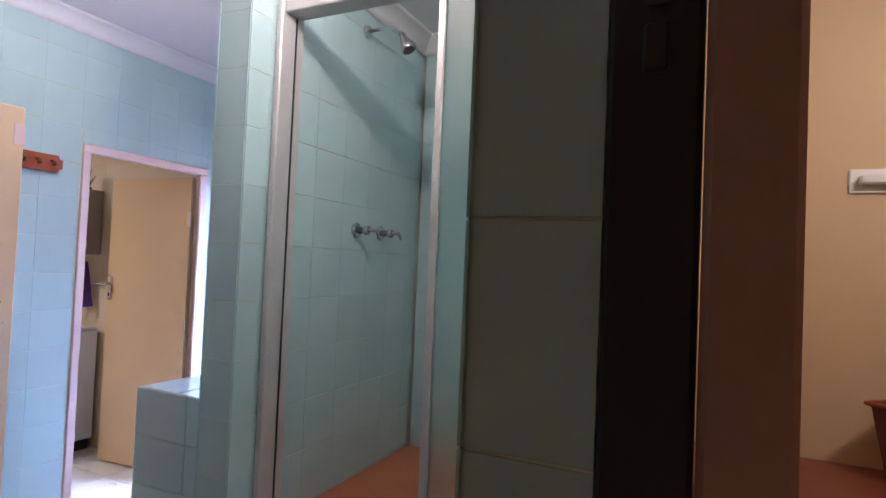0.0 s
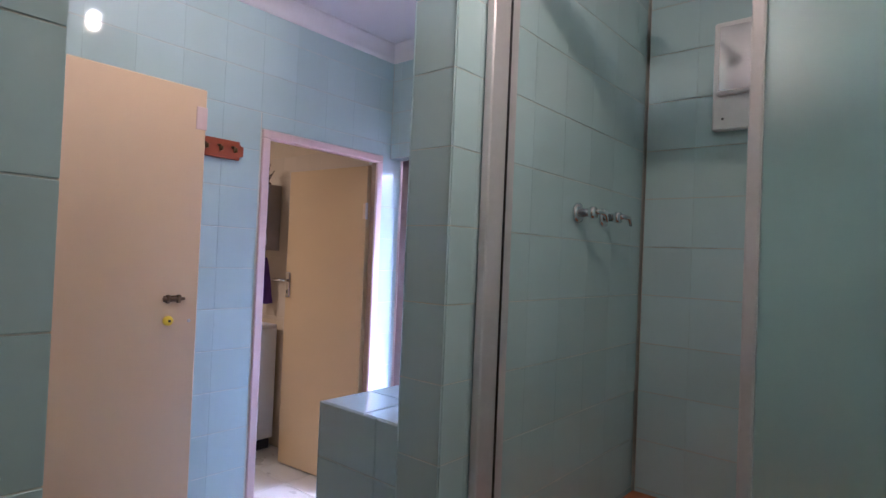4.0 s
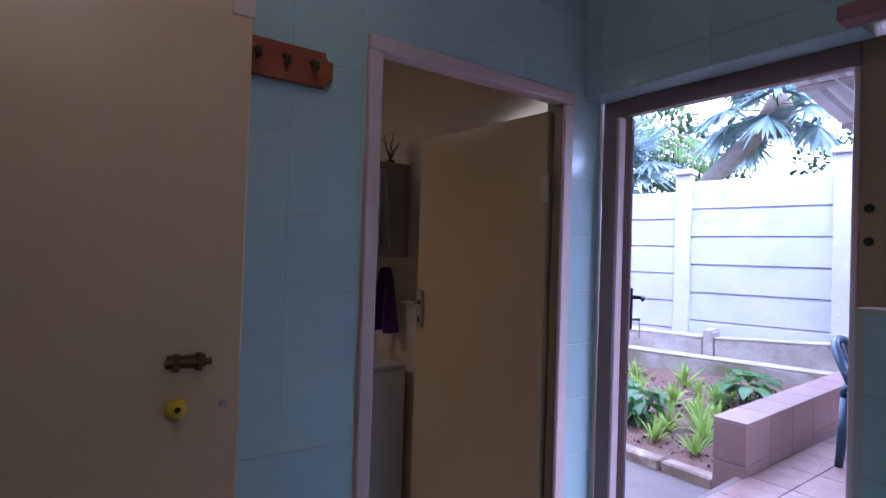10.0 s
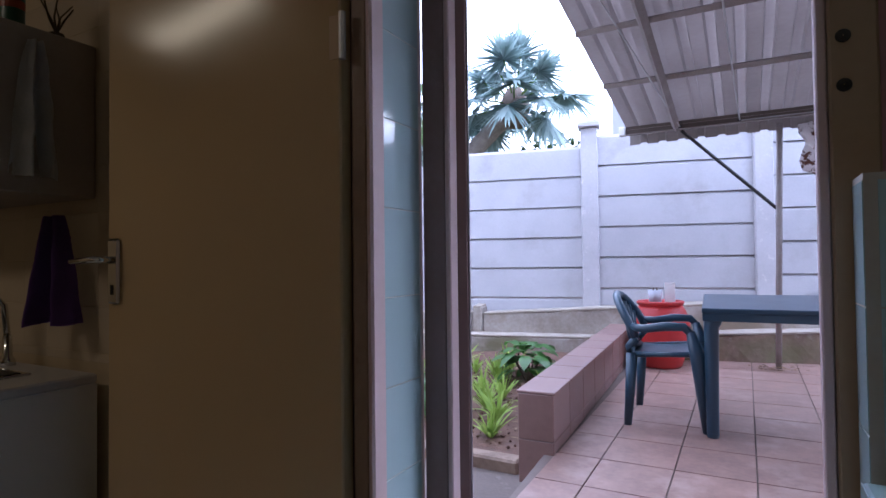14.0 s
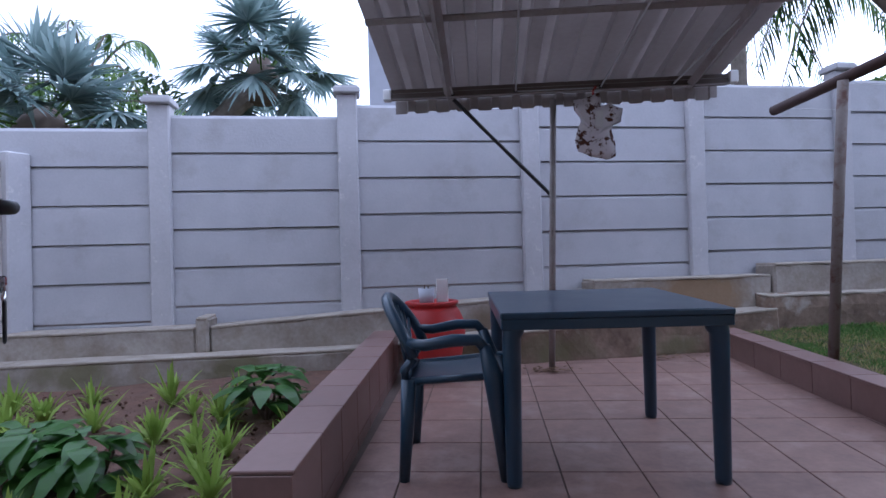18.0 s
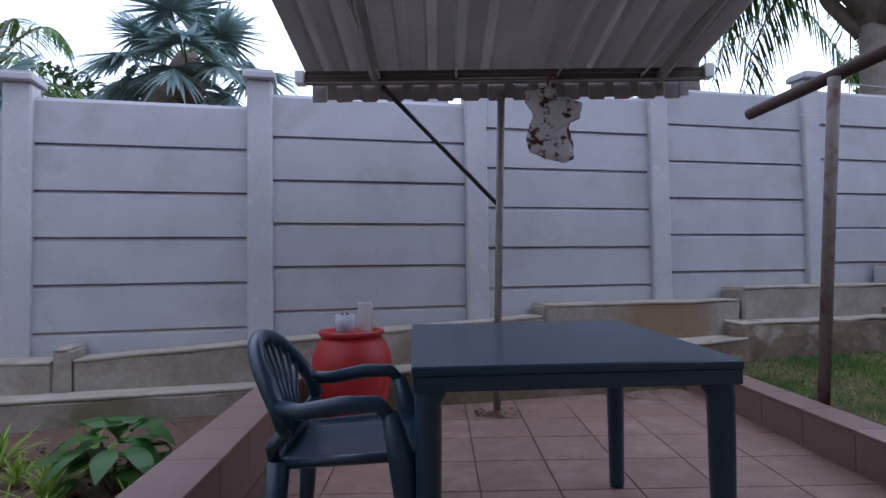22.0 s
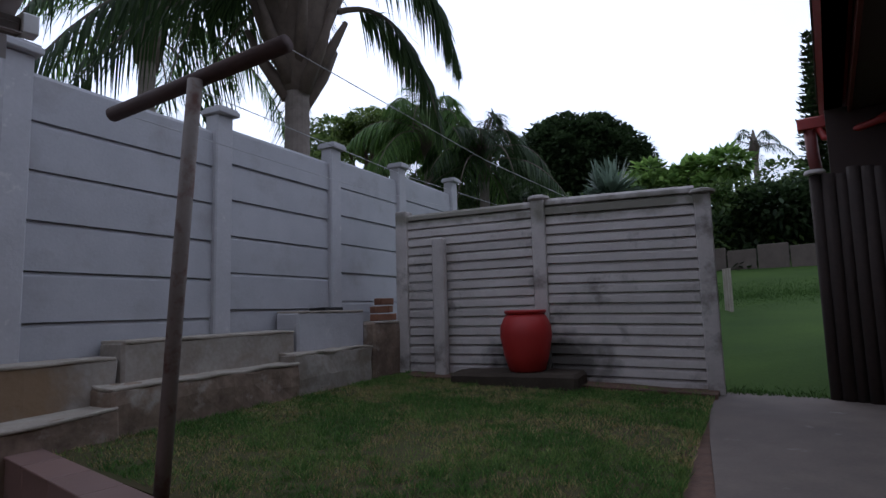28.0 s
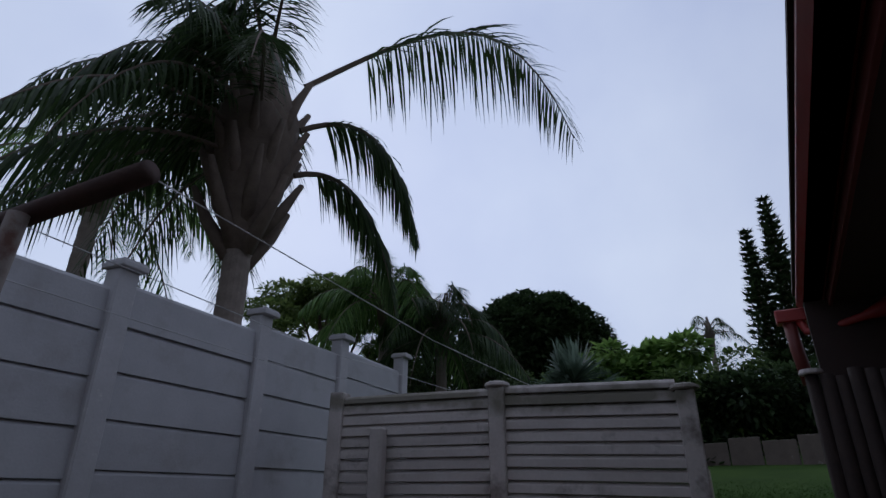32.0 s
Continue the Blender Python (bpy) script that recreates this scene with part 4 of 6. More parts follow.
FU, FV = Vector((math.cos(FA), math.sin(FA), 0)), Vector((math.sin(FA), -math.cos(FA), 0))
F0 = Vector((-5.373, 7.16, 0))


def fence_m(u, v=0.0, z=0.0):
    """A pose on the boundary wall: u metres along it, v in front of it."""
    m = Matrix((FU, -FV, Vector((0, 0, 1)))).transposed().to_4x4()
    m.translation = F0 + FU * u + FV * v + Vector((0, 0, z))
    return m


def patio_z(y):
    return 0.29 + 0.0225 * (y - 5)


def lawn_z(y):
    return 0.46 + 0.035 * (y - 6.5)


ground = structure(link_mesh("ground", box(-400, 400, -400, 400, -0.6, -0.12), M_GRASSGROUND), "flat earth reaching the horizon", "ground")
ground_behind = structure(link_mesh("ground_behind_wall", prism([(-60, -5.0 + 0.0), (-60, 60), (60, 60), (60, 21.6), (3.0, 9.2), (-12, 5.9)], -0.15, 0.55), M_GRASSGROUND), "ground behind the boundary wall", "ground")
path = structure(link_mesh("path", roughen(prism([(-9, 2.9), (-3.31, 2.9), (-3.31, 4.62), (-9, 4.62)], -0.1, 0.115), 3, 0.004, 2, 0.4), M_PATH), "worn grey concrete path along the house", "path")
garden_path = structure(link_mesh("path_side", roughen(prism([(-0.42, 2.9), (4.6, 2.9), (4.35, 5.55), (3.0, 5.4), (1.96, 5.12), (0.37, 4.67), (-0.42, 4.45)], -0.1, 0.405), 3, 0.006, 3, 0.4), M_PATH), "worn concrete path beside the lawn", "path")

patio = structure(link_mesh("patio", prism([(-3.32, 2.905), (-0.5, 2.905), (-0.62, 5.0), (-0.8, 7.75), (-3.5, 7.1)], -0.1, lambda x, y: patio_z(y) - 0.008), M_PGROUT), "terracotta tiled patio", "patio")

soil = structure(link_mesh("soil_bed", roughen(prism([(-9, 4.68), (-3.5, 4.6), (-3.5, 7.1), (-9, 6.2)], -0.1, lambda x, y: 0.16 + 0.085 * (y - 4.6)), 6, 0.022, 5, 0.16), M_SOIL), "reddish brown soil of the planting bed", "soil bed")
soil["kind"] = "stuff"
kerb = thing("bed_kerb", "brown brick edging along the planting bed", "kerb", pose(0, 0, 0), "", "structure")
for k in range(15):
    x = -3.56 - k * 0.36
    part("brick", roughen(box(x - 0.345, x, 4.53, 4.64, 0.0, 0.185, 0.012), 8, 0.006), M_EARTHWALL, kerb)

lawn = structure(link_mesh("lawn", roughen(prism([(-0.66, 7.9), (-0.52, 6.0), (-0.3, 4.74), (0.37, 4.87), (1.9, 5.24), (2.95, 5.5), (3.72, 5.6), (3.05, 8.6), (1.2, 8.4)], 0.0, lambda x, y: lawn_z(y)), 2.5, 0.005, 4, 0.3), M_GRASSGROUND), "patchy green lawn", "lawn")
far_lawn = structure(link_mesh("lawn_far", roughen(prism([(4.15, 2.0), (45, -6), (45, 30), (6.0, 15.0), (3.15, 9.3), (3.74, 5.5)], -0.1, lambda x, y: 0.4 + max(0, x - 4.5) * 0.148), 0.6, 0.06, 4, 1.2), M_FARLAWN), "green lawn rising behind the slat fence", "lawn")

earth_strip = structure(link_mesh("soil_edge", roughen(prism([(3.72, 5.48), (3.03, 8.4), (2.62, 8.25), (3.36, 5.42)], 0.1, lambda x, y: lawn_z(y) + 0.022), 5, 0.02, 3, 0.2), M_SOIL), "bare brown earth at the foot of the slat fence", "soil")
soil_strip = structure(link_mesh("soil_strip", prism([(-0.4, 4.3), (4.4, 4.9), (4.4, 6.0), (3.2, 8.6), (-0.6, 8.0)], -0.1, 0.375), M_SOIL), "dark soil edge between path and lawn", "soil")


def blades(name, label, inside, zfun, x0, x1, y0, y1, n, h, w, materials, want=None):
    """Short grass as single blades, one object of stuff; want(x, y) from 0 to 1 is how thick it grows."""
    verts, faces, kinds = [], [], []
    rnd = random.Random(len(name))
    for _ in range(n):
        x, y = rnd.uniform(x0, x1), rnd.uniform(y0, y1)
        if not inside(x, y) or (want and rnd.random() > want(x, y)):
            continue
        tuft = noise.noise(Vector((x * 13, y * 13, 7)))
        z = zfun(x, y) - 0.012
        a, hh = rnd.uniform(0, 6.3), h * rnd.uniform(0.5, 1.3) * (1 + 0.9 * tuft)
        dx, dy = math.cos(a) * w, math.sin(a) * w
        lx, ly = rnd.uniform(-1, 1) * hh * 0.9, rnd.uniform(-1, 1) * hh * 0.9
        i = len(verts)
        verts += [(x - dx, y - dy, z), (x + dx, y + dy, z), (x + lx, y + ly, z + hh)]
        faces.append((i, i + 1, i + 2))
        kinds.append(1 if len(materials) > 1 and tuft * 0.7 + noise.noise(Vector((x * 1.9, y * 1.9, 2))) + rnd.uniform(-0.2, 0.2) > 0 else 0)
    me = bpy.data.meshes.new(name)
    me.from_pydata(verts, [], faces)
    for m in materials:
        me.materials.append(m)
    me.polygons.foreach_set("material_index", kinds)
    return tagged(new(name, me), label, "grass", "", "stuff")


def dryness(x, y):
    """Patches of straw and bare earth in the lawn, from -1 to 1."""
    return noise.noise(Vector((x * 1.5 + 3, y * 1.5, 1))) + 0.55 * noise.noise(Vector((x * 4.3, y * 4.3, 5))) + 0.3 * noise.noise(Vector((x * 11, y * 11, 9)))


def side(px, py, qx, qy, x, y):
    return (qx - px) * (y - py) - (qy - py) * (x - px)


def in_lawn(x, y):
    return side(-0.3, 4.7, 4.2, 5.62, x, y) > 0 and side(3.6, 5.5, 2.86, 8.4, x, y) > 0 and side(-0.3, 4.6, -0.66, 7.9, x, y) < 0 and (Vector((x, y, 0)) - F0).dot(FV) > 0.5


blades("grass", "short tufted green lawn grass", in_lawn, lambda x, y: lawn_z(y), -0.7, 3.7, 4.6, 8.4, 230000, 0.034, 0.0042, (M_GRASS, M_GRASSDEEP), lambda x, y: 1.0 - 0.85 * min(1, max(0, (dryness(x, y) + 0.12) / 0.4)))
blades("dry_grass", "straw coloured dry patches in the lawn", in_lawn, lambda x, y: lawn_z(y), -0.7, 3.7, 4.6, 8.4, 120000, 0.028, 0.0038, (M_STRAW,), lambda x, y: max(0.12, min(1, (dryness(x, y) + 0.3) / 0.4) * (0.3 if dryness(x, y) > 0.5 else 1)))
blades("grass_far", "green grass of the far lawn", lambda x, y: side(3.7, 5.5, 3.2, 9.3, x, y) < 0, lambda x, y: 0.4 + max(0, x - 4.5) * 0.148, 3.6, 13, 3.8, 9, 150000, 0.05, 0.007, (M_FARBLADE,))

# boundary wall: posts with caps and five or six panels to a bay
TOPS = (2.17, 2.30, 2.408, 2.51, 2.64, 2.738, 2.80, 2.87, 2.95, 3.02, 3.1)
fence = thing("boundary_wall", "grey painted precast concrete panel wall with capped posts", "wall", pose(0, 0, 0), "", "structure")
POSTS = (-2.95, -1.42, 0.045, 1.538, 3.12, 4.695, 6.225, 7.70, 9.05, 10.56, 12.07)
for k in range(-2, 8):
    u = POSTS[k + 2]
    SP = POSTS[k + 3] - u
    top = TOPS[k + 3 - 1] + 0.045 if k < 7 else TOPS[-1]
    post = part("post", box(-0.085, 0.085, -0.06, 0.085, 0.2, top + 0.03, 0.012), M_CONCPOST, fence, "rough concrete post")
    post.matrix_basis = fence_m(u)
    bm = box(-0.11, 0.11, -0.115, 0.11, 0, 0.045, 0.006)
    box(-0.095, 0.095, -0.1, 0.095, 0.045, 0.062, bm=bm)
    cap = part("cap", bm, M_CONCPOST, post)
    cap.matrix_basis = pose(0, 0, top + 0.03)
    if k < 7:
        t = TOPS[k + 2]
        for j in range(6):
            z1 = t - j * 0.31
            bm = bmesh.new()
            prof = [(0.012, z1 - 0.31), (-0.02, z1 - 0.308), (-0.012, z1 - 0.03), (0.008, z1 - 0.002), (0.045, z1 - 0.002), (0.045, z1 - 0.318)]
            ends = [[bm.verts.new((x, y, z)) for y, z in prof] for x in (0.07, SP - 0.07)]
            for i in range(6):
                bm.faces.new((ends[0][i], ends[0][(i + 1) % 6], ends[1][(i + 1) % 6], ends[1][i]))
            bm.faces.new(ends[0][::-1])
            bm.faces.new(ends[1])
            bmesh.ops.recalc_face_normals(bm, faces=bm.faces[:])
            pan = part("panel", bm, M_CONC, fence)
            pan.matrix_basis = fence_m(u + random.uniform(-0.004, 0.004), random.uniform(-0.004, 0.004), random.uniform(-0.001, 0.001))
foot = part("footing", roughen(box(-4.5, 11, 0.0, 0.04, 0.0, 1.0), 2, 0.008, 4, 0.3), M_FOOT, fence, "rough footing under the panels")
foot.matrix_basis = fence_m(0)

# old wall running back to the house from the boundary wall
side_wall = structure(thing("wall_garden_side", "old grey precast side wall of the garden", "wall", pose(-6.36, 6.88, 0, 0, 0, 252)), "old grey precast side wall of the garden", "wall")
part("post", roughen(box(-0.09, 0.09, -0.09, 0.09, 0.1, 2.09, 0.012), 5, 0.006), M_CONCPOST, side_wall)
for j in range(6):
    part("panel", roughen(box(0.085, 3.6, -0.03, 0.03, 0.2 + j * 0.305, 0.5 + j * 0.305, 0.008), 3, 0.01), M_SLAT, side_wall)

# low retaining walls in front of it
def retaining(u0, u1, v0, v1, z0, z1, material, name="retaining_wall", label="weathered low plastered retaining wall", rough=0.011, tilt=0.0):
    w = structure(thing(name, label, "wall", fence_m((u0 + u1) / 2, 0, 0)), label, "wall")
    h = (u1 - u0) / 2
    bm = box(-h, h, -v1, -v0, z0, z1, 0.02)
    for v in bm.verts:
        if v.co.z > (z0 + z1) / 2:
            v.co.z += tilt * v.co.x
    part("body", roughen(bm, 5, rough, 5, 0.13), material, w)
    bm = box(-h + 0.01, h - 0.01, -v1 - 0.006, -v0, z1 - 0.014, z1 + 0.008, 0.006)
    for v in bm.verts:
        v.co.z += tilt * v.co.x
    part("worn_coping", roughen(bm, 7, rough * 0.8, 3, 0.15), M_OLDTOP, w, "pale worn top edge")
    return w


retaining(-4.2, 0.36, 0.05, 0.28, 0.2, 0.705, M_OLDWALL)
retaining(0.36, 0.46, 0.03, 0.31, 0.2, 0.78, M_OLDWALL, rough=0.006)
retaining(0.46, 3.55, 0.05, 0.28, 0.2, 0.79, M_OLDWALL, tilt=0.055)
retaining(3.55, 5.22, 0.04, 0.29, 0.2, 0.955, M_OLDWALL)
retaining(5.24, 6.8, 0.04, 0.3, 0.2, 1.05, M_OLDWALL, "concrete_step_block", "pale concrete step block of the retaining wall", 0.008)
retaining(6.83, 7.82, 0.04, 0.31, 0.2, 1.215, M_CONCPOST, "concrete_step_block", "pale concrete step block of the retaining wall", 0.008)
retaining(7.84, 8.62, 0.04, 0.42, 0.2, 1.085, M_EARTHWALL)
retaining(-4.2, 1.9, 0.26, 0.47, 0.1, 0.51, M_OLDWALL, rough=0.014)
retaining(1.85, 5.1, 0.26, 0.52, 0.1, 0.615, M_EARTHWALL, rough=0.018, tilt=0.04)
retaining(5.05, 6.65, 0.26, 0.5, 0.1, 0.79, M_EARTHWALL, "rubble_wall", "crumbling brown rubble wall", 0.024)
retaining(6.6, 7.75, 0.26, 0.47, 0.1, 0.86, M_OLDWALL, "rubble_wall", "broken grey concrete wall stub", 0.03)
for k, (u, z) in enumerate(((8.25, 1.1), (8.4, 1.1), (8.28, 1.185), (8.42, 1.19), (8.36, 1.275))):
    b = thing("loose_brick", "loose clay brick on the stacked wall", "brick", fence_m(u, 0.2, z) @ pose(0, 0, 0, 0, 0, random.uniform(-25, 25)), "loose bricks")
    part("brick", roughen(box(-0.11, 0.11, -0.052, 0.052, 0, 0.072, 0.006), 12, 0.004), M_BRICK, b)
slate = thing("slate_piece", "small dark slate laid on the step block", "stone", fence_m(7.35, 0.2, 1.222))
part("stone", roughen(box(-0.14, 0.14, -0.1, 0.1, 0, 0.03, 0.006), 9, 0.01), M_BLACK, slate)

# planter walls and right kerb, capped with tiles
def tiled_wall(name, label, p, q, width, z0, z1, h_cut):
    """A low wall from p to q (its near face line), clad in brown tiles; z1 follows the patio's fall."""
    w = structure(thing(name, label, "wall"), label, "wall")
    d = Vector((q[0] - p[0], q[1] - p[1], 0))
    L = d.length
    d.normalize()
    m = plane_frame((p[0], p[1], 0), d, (-d.y, d.x, 0))
    w.matrix_basis = m
    slope = (patio_z(q[1]) - patio_z(p[1])) / L
    def lift(bm):
        for v in bm.verts:
            if v.co.z > z0 + 0.02:
                v.co.z += slope * v.co.x
        return bm
    part("core", lift(box(0.008, L, 0.008, width - 0.008, z0, z1 - 0.014)), M_PGROUT, w)
    n = max(1, round(L / 0.335))
    s = L / n
    for k in range(n):
        part("coping_tile", lift(box(k * s + 0.002, (k + 1) * s - 0.002, -0.008, width + 0.008, z1 - 0.014, z1, 0.003)), M_COPING, w)
        for y0, y1 in ((0.0, 0.008), (width - 0.008, width)):
            part("facing_tile", lift(box(k * s + 0.002, (k + 1) * s - 0.002, y0, y1, h_cut, z1 - 0.016, 0.002)), M_COPING, w)
            part("facing_tile", lift(box(k * s + 0.002, (k + 1) * s - 0.002, y0, y1, z0, h_cut - 0.004, 0.002)), M_COPING, w)
    for zz0, zz1 in ((z0, h_cut - 0.004), (h_cut, z1 - 0.016)):
        part("facing_tile", box(-0.0, 0.008, 0.002, width - 0.002, zz0, zz1, 0.002), M_COPING, w)
    return w


planter = tiled_wall("planter_wall", "low planter wall clad in brown ceramic tiles", (-3.335, 4.455), (-3.42, 7.12), 0.185, 0.0, 0.58, 0.335)
right_kerb = tiled_wall("patio_kerb", "low patio kerb clad in brown ceramic tiles", (-0.55, 3.3), (-0.69, 7.70), 0.16, 0.1, 0.442, 0.2)

# slat fence across the end of the lawn
GA = math.atan2(-0.97, 0.244)
GU = Vector((math.cos(GA), math.sin(GA), 0))
G0 = Vector((2.93, 8.50, 0))


def slat_m(u, v=0.0, z=0.0):
    n = Vector((GU.y, -GU.x, 0))
    m = Matrix((GU, -n, Vector((0, 0, 1)))).transposed().to_4x4()
    m.translation = G0 + GU * u + n * v + Vector((0, 0, z))
    return m


slatf = thing("slat_fence", "lichen stained grey precast slat fence", "fence", pose(0, 0, 0), "", "structure")
for u, top, capped in ((0.0, 2.315, False), (1.581, 2.275, True), (3.087, 2.167, True)):
    post = part("post", box(-0.07, 0.07, -0.07, 0.09, 0.2, top, 0.01), M_SLAT, slatf, "concrete post")
    post.matrix_basis = slat_m(u)
    if capped:
        bm = lathe([(0.1, 0), (0.115, 0.012), (0.11, 0.035), (0.07, 0.05), (0.001, 0.055)], 8)
        cp = part("cap", bm, M_SLAT, post)
        cp.matrix_basis = pose(0, 0, top)
for u0, u1, zlow, fall in ((0.0, 1.581, 0.436, 0.0), (1.581, 3.087, 0.45, -0.021)):
    for j in range(19):
        z = zlow + j * 0.098
        top = 0.096 if j < 18 else 0.075
        bm = bmesh.new()
        prof = [(0.0, z), (-0.034, z + 0.005), (-0.03, z + top - 0.03), (0.002, z + top - 0.002), (0.04, z + top), (0.04, z)]
        ends = [[bm.verts.new((x, y, zz + fall * (x - u0))) for y, zz in prof] for x in (u0 + 0.06, u1 - 0.06)]
        for i in range(6):
            bm.faces.new((ends[0][i], ends[0][(i + 1) % 6], ends[1][(i + 1) % 6], ends[1][i]))
        bm.faces.new(ends[0][::-1])
        bm.faces.new(ends[1])
        bmesh.ops.recalc_face_normals(bm, faces=bm.faces[:])
        sl = part("slat", bm, M_SLAT, slatf)
        sl.matrix_basis = slat_m(0, random.uniform(-0.004, 0.004))
short = thing("short_post", "short grey concrete post standing before the slat fence", "post", slat_m(0.507, 0.14, 0.4))
part("post", roughen(box(-0.065, 0.065, -0.06, 0.06, 0, 1.565, 0.02), 5, 0.006, 2), M_SLAT, short)
plinth = thing("pot_slab", "dark damp concrete slab by the fence", "slab", slat_m(1.5, 0.3, 0.4))
part("slab", roughen(box(-0.72, 0.5, -0.24, 0.24, 0, 0.2, 0.03), 5, 0.012, 3), mat("damp_dark_concrete", (0.085, 0.067, 0.052), 0.9, dark=(0.035, 0.027, 0.02), scale=5, bump=0.8, spec=0.15), plinth)


def clay_pot(x, y, z, r, h, label):
    pot = thing("clay_pot", label, "plant pot", pose(x, y, z), "red pots")
    part("body", lathe([(0.62 * r, 0), (0.7 * r, 0.02 * h), (0.86 * r, 0.25 * h), (r, 0.58 * h), (0.97 * r, 0.74 * h), (0.84 * r, 0.87 * h), (0.72 * r, 0.935 * h)], 36), M_POTRED, pot, "", True)
    part("rim", lathe([(0.72 * r, 0.925 * h), (0.80 * r, 0.955 * h), (0.82 * r, 0.985 * h), (0.78 * r, h), (0.66 * r, 0.995 * h), (0.6 * r, 0.9 * h), (0.5 * r, 0.84 * h), (0.001, 0.84 * h)], 36), M_POTRED, pot, "rolled rim", True)
    return pot


clay_pot(-3.13, 6.83, patio_z(6.83), 0.235, 0.555, "red painted clay pot behind the plastic chair")
pp = slat_m(1.49, 0.32, 0).translation
clay_pot(pp.x, pp.y, 0.604, 0.245, 0.57, "red painted clay pot on a slab by the slat fence")
cup = thing("clear_cup", "cloudy plastic cup holding small cuttings", "cup", pose(-3.16, 6.76, 0.87))
part("cup", lathe([(0.05, 0), (0.058, 0.11), (0.055, 0.11), (0.047, 0.006)], 18), mat("cloudy_plastic", (0.55, 0.58, 0.66), 0.4), cup, "", True)
for k in range(6):
    a = k * 1.05
    part("cutting", tube([(0.02 * math.cos(a), 0.02 * math.sin(a), 0.06), (0.03 * math.cos(a), 0.03 * math.sin(a), 0.11 + 0.01 * (k % 3))], [0.005, 0.003], 6), M_BOOT, cup)
card = thing("white_carton", "small upright white carton on the red pot", "carton", pose(-3.055, 6.86, 0.872, 0, 0, 8))
part("carton", box(-0.042, 0.042, -0.02, 0.02, 0, 0.165, 0.003), M_WHITEP, card)
part("flap", box(-0.04, 0.04, -0.018, 0.018, 0.1652, 0.169, 0.001), M_WHITECLOTH, card)


# ---- plastic garden furniture ----
table = thing("garden_table", "dark blue green square plastic garden table", "table", pose(-2.265, 5.48, patio_z(5.48), 1.5, 0, 2.6))
H, HY = 0.448, 0.456
bm = box(-H, H, -HY, HY, 0.662, 0.69, 0.012, seg=3)
part("tabletop", bm, M_PLASTIC, table)
for x0, x1, y0, y1 in ((-H + 0.004, H - 0.004, -HY + 0.004, -HY + 0.02), (-H + 0.004, H - 0.004, HY - 0.02, HY - 0.004), (-H + 0.004, -H + 0.02, -HY + 0.02, HY - 0.02), (H - 0.02, H - 0.004, -HY + 0.02, HY - 0.02)):
    part("apron", box(x0, x1, y0, y1, 0.622, 0.664, 0.003), M_PLASTIC, table)
for sx in (-1, 1):
    for sy in (-1, 1):
        lx, ly = sx * (H - 0.052), sy * (HY - 0.052)
        leg = part("leg", tube([(lx, ly, 0.662), (lx, ly, 0.61), (sx * (H - 0.045), sy * (HY - 0.047), 0.585), (sx * (H - 0.042), sy * (HY - 0.045), 0.02), (sx * (H - 0.042), sy * (HY - 0.045), 0.0)], [0.046, 0.044, 0.037, 0.031, 0.028], 16), M_PLASTIC, table, "", True)

chair = thing("garden_chair", "dark blue green plastic armchair pulled up to the table", "chair", pose(-2.885, 5.325, patio_z(5.325) - 0.006, 0, 0, 1))
# faces +x; seat, fan of back slats in a hoop, arms running down into the front legs
bm = bmesh.new()
n = 10
rows_ = []
for i in range(n + 1):
    u = i / n
    x = -0.2 + 0.43 * u
    hw = 0.2 + 0.03 * u
    zc = 0.40 + 0.035 * u - 0.012 * math.sin(math.pi * u)
    row = []
    for j in range(9):
        s = j / 4 - 1
        row.append(bm.verts.new((x, s * hw, zc + 0.016 * s * s - (0.03 * max(0, u - 0.85) / 0.15))))
    rows_.append(row)
for a, b in zip(rows_, rows_[1:]):
    for j in range(8):
        bm.faces.new((a[j], b[j], b[j + 1], a[j + 1]))
bmesh.ops.recalc_face_normals(bm, faces=bm.faces[:])
bmesh.ops.solidify(bm, geom=bm.faces[:], thickness=0.012)
part("seat", bm, M_PLASTIC, chair, "", True)
part("seat_rim", tube([(-0.2, -0.2, 0.40), (0.23, -0.235, 0.43), (0.245, 0, 0.405), (0.23, 0.235, 0.43), (-0.2, 0.2, 0.40)], 0.016, 8), M_PLASTIC, chair, "", True)
hoop = []
for k in range(17):
    a = math.pi * k / 16
    hoop.append((-0.165 - 0.135 * math.sin(a), -0.225 * math.cos(a), 0.5 + 0.235 * math.sin(a) ** 0.8))
arm_l = [(0.19, -0.25, 0.42), (0.135, -0.25, 0.53), (0.095, -0.255, 0.575), (0.0, -0.26, 0.575), (-0.12, -0.25, 0.555)]
bm = tube(hoop, 0.024, 10)
part("back_hoop", bm, M_PLASTIC, chair, "", True)
part("armrest", tube([*arm_l[1:], hoop[1]], [0.02, 0.024, 0.026, 0.024, 0.022], 10), M_PLASTIC, chair, "", True)
part("armrest", tube([*[(x, -y, z) for x, y, z in arm_l[1:]], hoop[-2]], [0.02, 0.024, 0.026, 0.024, 0.022], 10), M_PLASTIC, chair, "", True)
for k in range(9):
    s = (k - 4) / 4
    a = math.pi / 2 + s * 1.0
    tx, ty, tz = -0.165 - 0.135 * math.sin(a), -0.225 * math.cos(a), 0.5 + 0.235 * math.sin(a) ** 0.8
    part("back_slat", tube([(-0.2, s * 0.10, 0.415), (-0.215, s * 0.125, 0.5), (tx + 0.004, ty, tz)], [0.008, 0.009, 0.008], 6), M_PLASTIC, chair, "", True)
